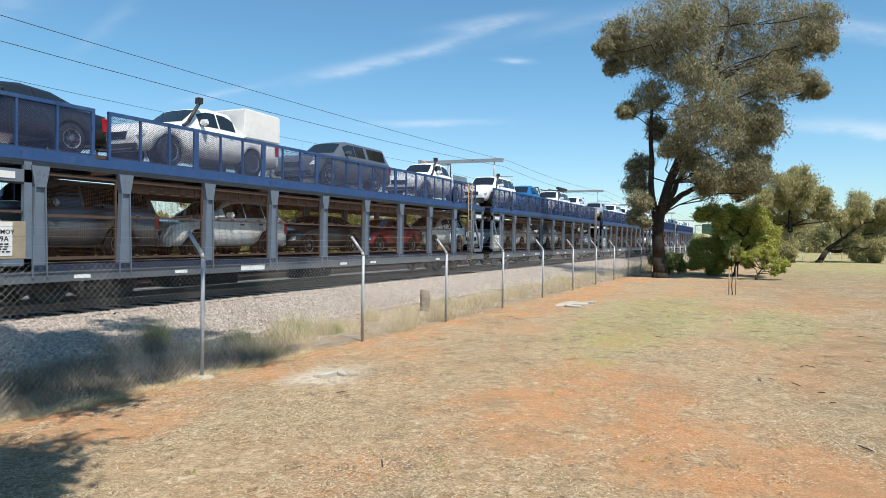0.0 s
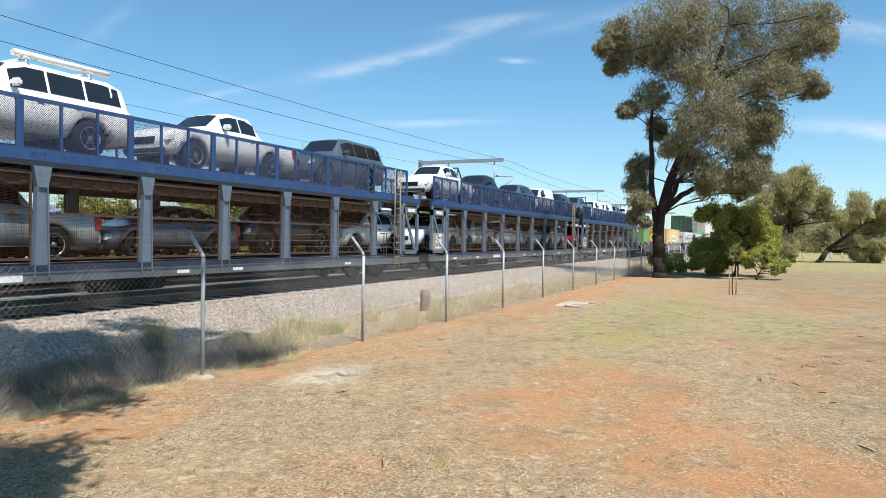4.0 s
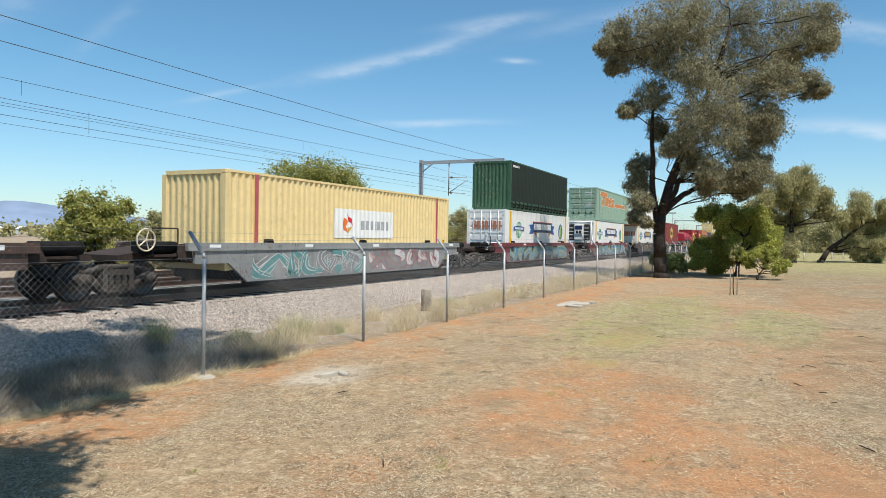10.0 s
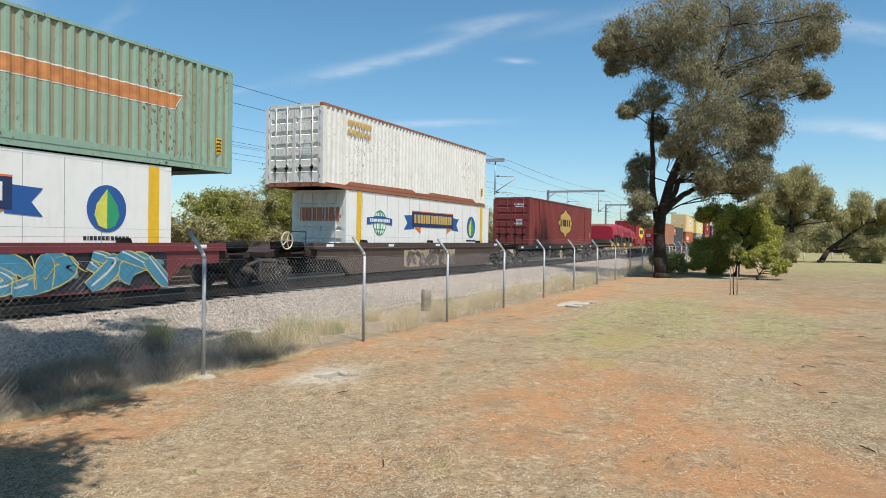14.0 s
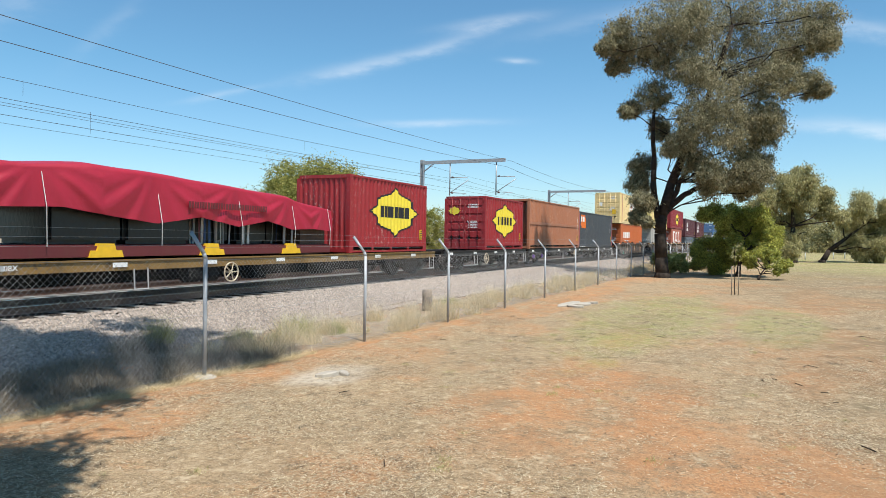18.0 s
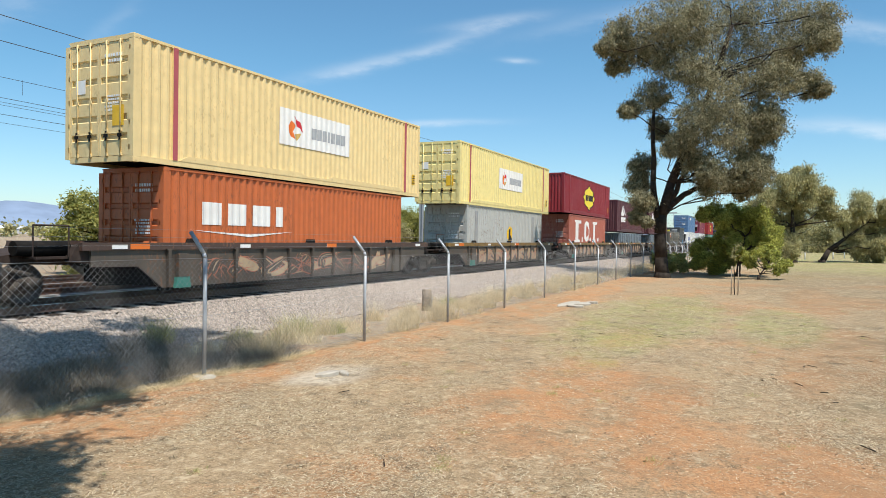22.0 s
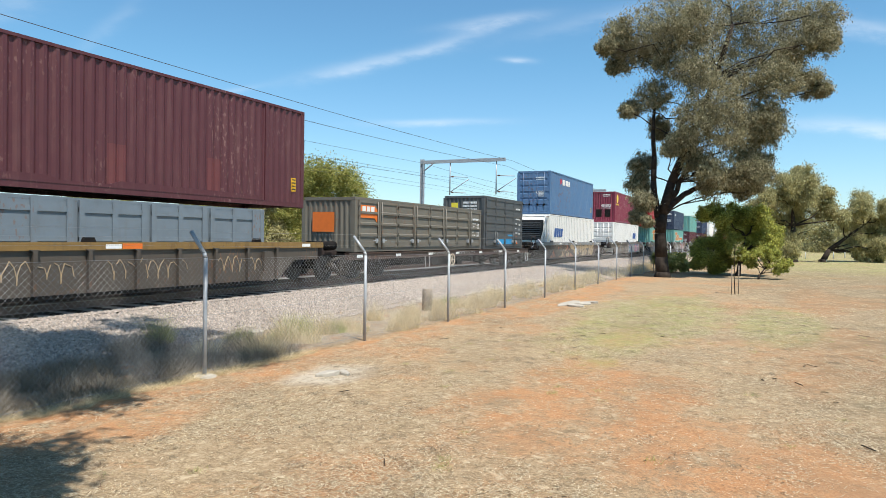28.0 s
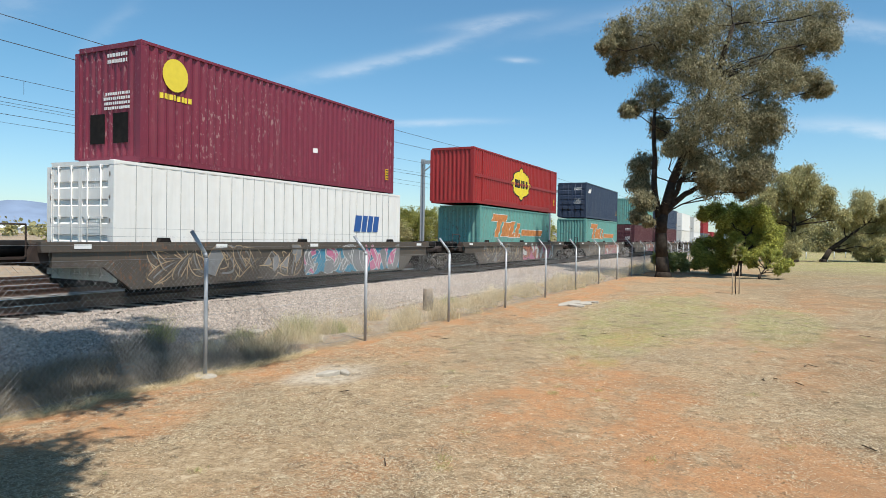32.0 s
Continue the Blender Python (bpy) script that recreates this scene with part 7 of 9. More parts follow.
def wire_sheet(w, h, dx, dz, r):
    bm = bmesh.new()
    k = round(h / dz)
    for i in range(1, k):
        bar(bm, (0, 0, i * h / k), (w, 0, i * h / k), r, 3, cap=False)
    k = round(w / dx)
    for i in range(1, k):
        bar(bm, (i * w / k, 0.005, 0), (i * w / k, 0.005, h), r, 3, cap=False)
    return bm


POSTS = [1.62, 3.7, 6.35, 9.0, 11.65, 14.3, 16.95, 19.6, 22.2, 24.25]


def car_carrier(u, plain_code):
    c = thing("car_carrier_wagon", "two-deck car carrier wagon, blue mesh sides over grey posts", "wagon", "car carriers of the train")
    L = 25.9
    Y0, Y1 = -0.2, 2.64
    # frame heights from the wagon's base at ground datum
    sill0, sill1, fas0, fas1, top = 1.10, 1.33, 3.44, 3.80, 4.95
    if not CARRIER_PROTO:
        P = CARRIER_PROTO

        def keep(name, bm, m):
            me = bpy.data.meshes.new(name)
            bm.to_mesh(me)
            bm.free()
            me.materials.append(m)
            P[name] = me
        bm = bmesh.new()
        prism(bm, [(-0.17, sill1 - 0.12), (0.17, sill1 - 0.12), (0.17, sill1 + 0.3), (0.12, fas0 - 0.3), (0.12, fas0 + 0.1), (-0.12, fas0 + 0.1), (-0.12, fas0 - 0.3), (-0.17, sill1 + 0.3)], 0.03, 0.12)
        for k in (-1, 1):
            prism(bm, [(k * 0.17, sill1 - 0.12), (k * 0.145, sill1 - 0.12), (k * 0.095, fas0 - 0.3), (k * 0.12, fas0 - 0.3)], -0.01, 0.03)
        prism(bm, [(-0.2, fas0 + 0.1), (0.2, fas0 + 0.1), (0.12, fas0 - 0.34), (-0.12, fas0 - 0.34)], -0.012, 0.125)
        for k in (-0.07, 0.07):
            for z in (fas0 - 0.2, fas0 - 0.05):
                bar(bm, (k, -0.02, z), (k, -0.012, z), 0.018, 6)
        keep("post", fix(bm), GREY_STEEL)
        keep("mesh_panel", mesh_sheet(2.52, 1.0, 0.052, 0.0042), BLUE_MESH)
        bm = bmesh.new()
        for x, w in ((0.0, 0.07), (0.87, 0.05), (1.74, 0.05), (2.57, 0.08)):
            box(bm, x, 0, 0, x + w, 0.06, 1.13)
            for z in (0.04, 0.2, 0.4, 0.6, 0.8, 1.0, 1.1):
                bar(bm, (x + w / 2, -0.008, z), (x + w / 2, 0.0, z), 0.011, 5)
        box(bm, 0, -0.004, 1.06, 2.65, 0.066, 1.14)
        box(bm, 0, -0.004, 0.0, 2.65, 0.066, 0.08)
        keep("panel_frame", bm, BLUE)
        keep("wire_infill", wire_sheet(2.3, 1.95, 0.046, 0.03, 0.0021), BROWN_WIRE)
        bm = bmesh.new()
        for z in (0.1, 1.06):
            box(bm, 0, 0, z, 2.32, 0.04, z + 0.05)
            for x in (0.2, 0.75, 1.3, 1.85):
                prism(bm, [(x, z + 0.05), (x + 0.10, z + 0.05), (x + 0.08, z + 0.085), (x + 0.02, z + 0.085)], -0.012, 0.04)
        for x in (0.0, 2.28):
            box(bm, x, 0.002, 0, x + 0.04, 0.042, 1.95)
        box(bm, 0, 0.002, 1.9, 2.32, 0.042, 1.98)
        keep("infill_frame", fix(bm), BROWN_STEEL)
        keep("wire_infill_short", wire_sheet(1.72, 1.95, 0.046, 0.03, 0.0021), BROWN_WIRE)
        bm = bmesh.new()
        for z in (0.1, 1.02, 1.9):
            box(bm, 0, 0, z, 1.74, 0.04, z + 0.07)
        for x in (0.0, 1.70):
            box(bm, x, 0.002, 0, x + 0.04, 0.042, 1.95)
        keep("infill_frame_short", bm, BROWN_STEEL)
        # dark cross beams of the upper deck as they show in each bay
        bm = bmesh.new()
        box(bm, 0, 0, 0, 2.32, 0.05, 0.30)
        for q in range(5):
            box(bm, 0.1 + q * 0.5, -0.02, 0.05, 0.3 + q * 0.5, 0.0, 0.24)
        keep("bay_header", bm, BROWN_STEEL)
    P = CARRIER_PROTO

    def put(name, key, x, y, z=0.0, r=0.0):
        ob = new(name, P[key])
        ob.parent, ob.location, ob.rotation_euler = c, (x, y, z), (0, 0, r)
        if key in ("wire_infill", "mesh_panel", "wire_infill_short"):
            ob["kind"] = "stuff"
        return ob
    # decks, sills and fascias
    bm = bmesh.new()
    box(bm, 0.2, Y0 + 0.12, 1.4, L - 0.2, Y1 - 0.12, 1.49)
    for i in range(20):
        box(bm, 0.4 + i * 1.27, Y0 + 0.12, 1.02, 0.52 + i * 1.27, Y1 - 0.12, 1.4)
    part("lower_deck", bm, BLACK, c)
    bm = bmesh.new()
    for y in (Y0 + 0.14, Y1 - 1.0):
        box(bm, 0.3, y, 3.86, L - 0.3, y + 0.86, 3.945)
    for i in range(20):
        box(bm, 0.4 + i * 1.27, Y0 + 0.12, 3.62, 0.5 + i * 1.27, Y1 - 0.12, 3.86)
    part("upper_deck", bm, BROWN_STEEL, c)
    for y in (Y0, Y1 - 0.1):
        bm = bmesh.new()
        box(bm, 0.0, y, sill0, L, y + 0.1, sill1)
        box(bm, 0.0, y - 0.02, sill0, L, y + 0.12, sill0 + 0.04)
        box(bm, 0.0, y - 0.02, sill1 - 0.03, L, y + 0.12, sill1)
        part("side_sill", bm, SILL_GREY, c)
        bm = bmesh.new()
        box(bm, 0.25, y, sill1 + 0.004, L - 0.25, y + 0.1, sill1 + 0.14)
        part("kick_rail", bm, NAVY_STEEL, c)
        bm = bmesh.new()
        box(bm, 0.0, y + 0.03, fas0 + 0.1, L, y + 0.1, fas1 - 0.16)
        box(bm, 0.0, y + 0.005, fas1 - 0.2, L, y + 0.1, fas1 - 0.157)
        part("upper_fascia", bm, SILL_GREY, c)
        bm = bmesh.new()
        box(bm, 0.0, y - 0.015, fas1 - 0.155, L, y + 0.11, fas1 + 0.03)
        part("deck_rail", bm, BLUE, c)
    for i, x in enumerate(POSTS):
        put("post", "post", x, Y0 - 0.02)
        put("post", "post", x, Y1 + 0.02, 0, math.pi)
    for s, yy in ((0, Y0 + 0.02), (1, Y1 - 0.1)):
        for i in range(9):
            x = 0.6 + i * 2.65 - (0.35 if i == 0 else 0)
            if i == 8 and s == 0:
                x = 23.25 - 1.1
            put("panel_frame", "panel_frame", x, yy, fas1 + 0.02)
            put("mesh_panel", "mesh_panel", x + 0.065, yy + 0.03, fas1 + 0.1)
        for i in range(1, 8):
            x = POSTS[i] + 0.17
            put("infill_frame", "infill_frame", x, yy + 0.06, sill1 + 0.14)
            put("wire_infill", "wire_infill", x, yy + 0.08, sill1 + 0.14)
            put("bay_header", "bay_header", x, yy + 0.14, fas0 - 0.30)
        for x in (POSTS[0] + 0.17, POSTS[8] + 0.17):
            if x > 20 and s == 0:
                continue
            put("infill_frame", "infill_frame_short", x, yy + 0.06, sill1 + 0.14)
            put("wire_infill", "wire_infill_short", x, yy + 0.08, sill1 + 0.14)
    # end frames: posts, header plates, diagonal braces
    for x0, x1 in ((0.05, 1.45), (24.42, L - 0.1)):
        for y in (Y0, Y1 - 0.1):
            bm = bmesh.new()
            for x in (x0, x1 - 0.16):
                box(bm, x, y, sill1, x + 0.16, y + 0.1, fas0 + 0.2)
            box(bm, x0, y, fas0 - 0.26, x1, y + 0.1, fas0)
            box(bm, x0, y, sill1, x1, y + 0.1, sill1 + 0.28)
            part("end_frame", bm, GREY_STEEL, c)
            bm = bmesh.new()
            prism(bm, [(x0 + 0.18, fas0 - 0.28), (x0 + 0.36, fas0 - 0.28), (x1 - 0.18, sill1 + 0.3), (x1 - 0.36, sill1 + 0.3)], y + 0.02, y + 0.07)
            part("brace", fix(bm), GREY_STEEL, c)
            bm = bmesh.new()
            for z in (sill1 + 0.28, 2.55, fas0 - 0.3):
                box(bm, x0 + 0.16, y + 0.03, z, x1 - 0.16, y + 0.06, z + 0.05)
            part("end_rail", bm, BROWN_STEEL, c)
            bm = bmesh.new()
            box(bm, x0 + 0.4, y - 0.01, fas0 - 0.2, x1 - 0.35, y, fas0 - 0.06)
            part("plate", bm, BAR_WHITE, c, "pale grey plate")
    # gap platform with ladders
    for x in (23.55,):
        bm = bmesh.new()
        for s in (0.0, 0.42):
            bar(bm, (x + s, Y0 - 0.1, 0.95), (x + s, Y0 - 0.1, 4.9), 0.025, 6)
        z = 1.1
        while z < 4.8:
            bar(bm, (x, Y0 - 0.1, z), (x + 0.42, Y0 - 0.1, z), 0.016, 5)
            z += 0.28
        part("ladder", bm, mat("rusty yellow paint", (0.30, 0.20, 0.10), rough=0.7, var=0.2), c, "rusty yellow steel ladder")
    bm = bmesh.new()
    for x in (22.9, 23.1):
        bar(bm, (x, Y0, 1.33), (x, Y0, 2.3), 0.02, 5)
    bar(bm, (22.6, Y0, 2.3), (23.3, Y0, 2.3), 0.02, 5)
    bar(bm, (22.6, Y0, 1.8), (23.3, Y0, 1.8), 0.02, 5)
    part("guard_rail", bm, BROWN_STEEL, c)
    # tan panel with a white code label near the head end
    bm = bmesh.new()
    box(bm, 0.22, Y0 - 0.006, 1.62, 1.32, Y0 + 0.02, 2.38)
    cb = part("code_panel", bm, mat("tan panel", (0.34, 0.27, 0.19), rough=0.6, var=0.12), c, "tan panel")
    bm = bmesh.new()
    box(bm, 0.45, Y0 - 0.012, 1.68, 1.05, Y0 - 0.006, 2.36)
    part("code_label", bm, BAR_WHITE, cb, "white code label")
    yl = Y0 - 0.013
    bm = bmesh.new()
    for x0, z0, x1, z1 in ((0.47, 2.10, 0.72, 2.125), (0.47, 2.31, 0.72, 2.335), (0.47, 2.10, 0.495, 2.335), (0.695, 2.10, 0.72, 2.335)):
        box(bm, x0, yl - 0.003, z0, x1, yl, z1)
    prism(bm, [(0.535, 2.2175), (0.595, 2.28), (0.655, 2.2175), (0.595, 2.155)], yl - 0.0035, yl)
    part("diamond_mark", fix(bm), INK, cb)
    words("label_letters", "RMOY", 0.125, INK, cb, side_text(0.73, yl, 2.12), bold=0.001)
    if plain_code:
        words("label_letters", plain_code, 0.15, INK, cb, side_text(0.5, yl, 1.97), bold=0.001)
    code_bars(cb, 0.5, 1.9, yl, 4, 0.45, 0.03, INK)
    bm = bmesh.new()
    for x in (2.4, 5.2, 12.6, 14.6, 20.2):
        box(bm, x, Y0 - 0.006, sill0 + 0.06, x + 0.4, Y0, sill0 + 0.14)
    box(bm, 7.6, Y0 - 0.006, sill0 + 0.02, 8.6, Y0, sill0 + 0.19)
    part("reflector", bm, WHITE, c)
    # underframe
    bm = bmesh.new()
    box(bm, 0.3, 0.75, 0.95, L - 0.3, 1.65, 1.1)
    box(bm, 5.5, 0.3, 0.75, 8.0, 1.0, 1.1)
    bar(bm, (10.5, 0.3, 0.95), (12.5, 0.3, 0.95), 0.2, 10)
    part("underframe", bm, BLACK, c)
    e = new("bogie_seat")
    e.parent, e.location = c, (0, 0, RAIL)
    for x in (3.2, L - 3.2):
        b = bogie(c, x)
        b.location.z = RAIL - 0.0
    bpy.data.objects.remove(e)
    aboard(c, u, NEAR, 0)
    return c


# ---- the train's make-up ----
RED = paint("container red", (0.30, 0.018, 0.022), chips=0.35, chip=(0.5, 0.4, 0.35), dirt=(0.3, 0.22, 0.2), dirt_amt=0.12)
MAROON = paint("container maroon", (0.24, 0.015, 0.023), chips=0.2, chip=(0.45, 0.33, 0.28), dirt=(0.3, 0.22, 0.2), dirt_amt=0.15)
PLUM = paint("container dark plum", (0.085, 0.022, 0.028), chips=0.35, chip=(0.38, 0.24, 0.2), dirt=(0.25, 0.14, 0.12), dirt_amt=0.25)
LIME = paint("container light green", (0.20, 0.37, 0.125), chips=0.6, dirt=(0.12, 0.09, 0.05), dirt_amt=0.4)
CREAM = paint("container cream yellow", (0.76, 0.58, 0.28), chips=0.25, chip=(0.3, 0.17, 0.06), dirt=(0.4, 0.26, 0.1), dirt_amt=0.10)
LEMON = paint("container pale yellow", (0.78, 0.65, 0.27), chips=0.25, chip=(0.3, 0.17, 0.06), dirt=(0.4, 0.3, 0.1), dirt_amt=0.08)
DKGREEN = paint("container dark green", (0.03, 0.085, 0.04), chips=0.5, chip=(0.35, 0.33, 0.25), dirt=(0.1, 0.1, 0.07), dirt_amt=0.3)
TARP_GREEN = mat("olive curtain cloth", (0.021, 0.028, 0.02), spec=0.2, rough=0.7, var=0.12, scale=1.2, bump=0.3, bscale=5)
SEA = paint("container sea green", (0.25, 0.38, 0.29), chips=0.95, dirt=(0.30, 0.22, 0.13), dirt_amt=0.7)
WHITE_C = paint("container white", (0.74, 0.72, 0.66), chips=0.6, chip=(0.3, 0.14, 0.07), dirt=(0.30, 0.2, 0.13), dirt_amt=0.3)
WHITE_R = paint("reefer white", (0.80, 0.785, 0.745), rough=0.45, var=0.03, dirt=(0.45, 0.38, 0.30), dirt_amt=0.2)
BROWN = paint("container tan brown", (0.41, 0.165, 0.088), chips=0.4, chip=(0.6, 0.42, 0.3), dirt=(0.5, 0.35, 0.25), dirt_amt=0.12)
CHAR = paint("container charcoal", (0.055, 0.062, 0.072), chips=0.35, chip=(0.3, 0.28, 0.26), dirt=(0.12, 0.1, 0.09), dirt_amt=0.3)
PINK = paint("faded pink post", (0.42, 0.09, 0.10))
ORANGE = paint("container orange", (0.50, 0.125, 0.035), chips=0.5, dirt=(0.14, 0.07, 0.05), dirt_amt=0.35)
PALE = paint("container pale grey", (0.42, 0.42, 0.39), chips=0.6, chip=(0.2, 0.13, 0.09), dirt=(0.2, 0.13, 0.1), dirt_amt=0.25)
SALMON = paint("container faded red", (0.40, 0.115, 0.075), chips=0.35, chip=(0.62, 0.5, 0.42), dirt=(0.5, 0.36, 0.3), dirt_amt=0.3)
SLATE = paint("container slate blue", (0.155, 0.19, 0.22), chips=0.6, chip=(0.2, 0.1, 0.06), dirt=(0.12, 0.09, 0.07), dirt_amt=0.3)
KHAKI = paint("container khaki grey", (0.15, 0.136, 0.11), chips=0.7, chip=(0.2, 0.09, 0.045), dirt=(0.2, 0.19, 0.16), dirt_amt=0.15)
BLUE_C = paint("container blue", (0.085, 0.175, 0.32), chips=0.95, chip=(0.16, 0.08, 0.05), dirt=(0.3, 0.3, 0.3), dirt_amt=0.2)
NAVY = paint("container navy", (0.03, 0.045, 0.085), dirt=(0.2, 0.18, 0.16), dirt_amt=0.25)
TEAL = paint("container teal", (0.13, 0.33, 0.29), chips=0.7, dirt=(0.2, 0.1, 0.06), dirt_amt=0.45)

W_BROWN = paint("wagon brown", (0.075, 0.045, 0.035), chips=0.8, chip=(0.2, 0.1, 0.06), dirt=(0.03, 0.022, 0.02), dirt_amt=0.6)
W_GREY = paint("wagon pale grey", (0.26, 0.26, 0.25), chips=0.7, dirt=(0.05, 0.04, 0.035), dirt_amt=0.6)
W_RED = paint("wagon dull red", (0.17, 0.03, 0.035), chips=0.6, chip=(0.06, 0.03, 0.02), dirt=(0.05, 0.03, 0.025), dirt_amt=0.55)
W_TAUPE = paint("wagon taupe", (0.088, 0.071, 0.056), chips=0.8, chip=(0.22, 0.1, 0.05), dirt=(0.04, 0.03, 0.025), dirt_amt=0.55)
W_YEL = paint("wagon ochre rail", (0.23, 0.135, 0.04), chips=0.8, chip=(0.06, 0.04, 0.03), dirt=(0.05, 0.035, 0.028), dirt_amt=0.75)
W_BLACK = paint("wagon black", (0.03, 0.028, 0.027), dirt=(0.12, 0.08, 0.06), dirt_amt=0.5)
G = {n: mat("spray " + n, c, rough=0.5, var=0.12) for n, c in {
    "cyan": (0.05, 0.22, 0.33), "yellow": (0.55, 0.45, 0.12), "white": (0.55, 0.54, 0.52), "black": (0.02, 0.02, 0.025),
    "orange": (0.38, 0.13, 0.07), "purple": (0.12, 0.06, 0.14), "red": (0.35, 0.04, 0.06), "grey": (0.2, 0.2, 0.2), "pink": (0.5, 0.15, 0.25),
    "tan": (0.42, 0.31, 0.19), "teal": (0.10, 0.25, 0.24), "lilac": (0.32, 0.28, 0.34), "coral": (0.42, 0.16, 0.10)}.items()}
CREAM_WHEEL = mat("cream wheel paint", (0.6, 0.5, 0.36), rough=0.5)

CODES = ["01009A", "01005K", "01010T", "", "01012Y"]
CARRIERS = [7.4, 34.4, 61.4, 88.4, 115.4]


def load_cars():
    up, lo = UPPER, LOWER
    names = {"suv": "SUV", "wagon4x4": "off-roader", "sedan": "sedan", "ute": "dual-cab ute", "canopy_ute": "ute with a canopy", "van": "delivery van"}
    cats = {"ute": "ute", "canopy_ute": "ute", "van": "van"}
    # upper decks: kind, colour, nose, fittings, steel wheels, what sets it apart
    for kind, col, u, extra, steel, more in (
            ("sedan", "black", 6.5, "", False, ""), ("ute", "white", 11.9, "box snorkel beacon", True, " with a service body"),
            ("canopy_ute", "grey", 19.0, "", False, ""), ("ute", "white", 26.6, "tray snorkel beacon", True, " with a tray and beacon"),
            ("wagon4x4", "white", 34.75, "snorkel beacon", False, " with a snorkel and beacon"), ("ute", "blue", 40.85, "bar", False, " with a sports bar"),
            ("wagon4x4", "white", 47.35, "rack snorkel", False, " with a roof rack"), ("ute", "white", 53.3, "bar chrome", False, " with a chrome sports bar"),
            ("ute", "silver", 61.85, "", False, ""), ("wagon4x4", "white", 68.1, "tube", False, " with a roof-rack tube"),
            ("ute", "white", 74.1, "", False, ""), ("wagon4x4", "slate", 80.2, "", False, ""),
            ("ute", "white", 88.9, "bar", False, " with a sports bar"), ("ute", "black", 94.3, "", False, ""), ("suv", "slate", 100.1, "", False, ""),
            ("van", "white", 104.85, "", True, ""), ("suv", "black", 109.3, "", False, ""),
            ("ute", "slate", 114.9, "tray", True, " with a tray"), ("van", "white", 120.9, "", True, ""), ("van", "white", 125.25, "", True, ""),
            ("ute", "slate", 129.85, "tray", True, " with a tray"), ("ute", "white", 135.1, "bar", False, " with a sports bar")):
        car(kind, col, "%s %s%s on the upper deck" % (col, names[kind], more), u, up, extra, steel, cats.get(kind, "car"))
    for kind, col, u in (("wagon4x4", "grey", 7.6), ("suv", "white", 13.0), ("sedan", "black", 18.0), ("sedan", "red", 22.7), ("suv", "white", 27.5),
                         ("suv", "silver", 34.6), ("ute", "white", 39.95), ("wagon4x4", "white", 45.4), ("suv", "black", 50.6), ("sedan", "white", 55.4),
                         ("suv", "black", 61.9), ("ute", "silver", 66.9), ("sedan", "grey", 72.3), ("wagon4x4", "black", 77.1), ("suv", "white", 82.2),
                         ("suv", "white", 88.1), ("suv", "white", 92.9), ("suv", "white", 97.8), ("suv", "white", 102.6), ("suv", "white", 107.35),
                         ("suv", "red", 115.3), ("sedan", "black", 120.6), ("sedan", "black", 125.4), ("suv", "white", 130.5), ("suv", "blue", 135.6)):
        car(kind, col, "%s %s on the shaded lower deck" % (col, names[kind]), u, lo, "", False, cats.get(kind, "car"))


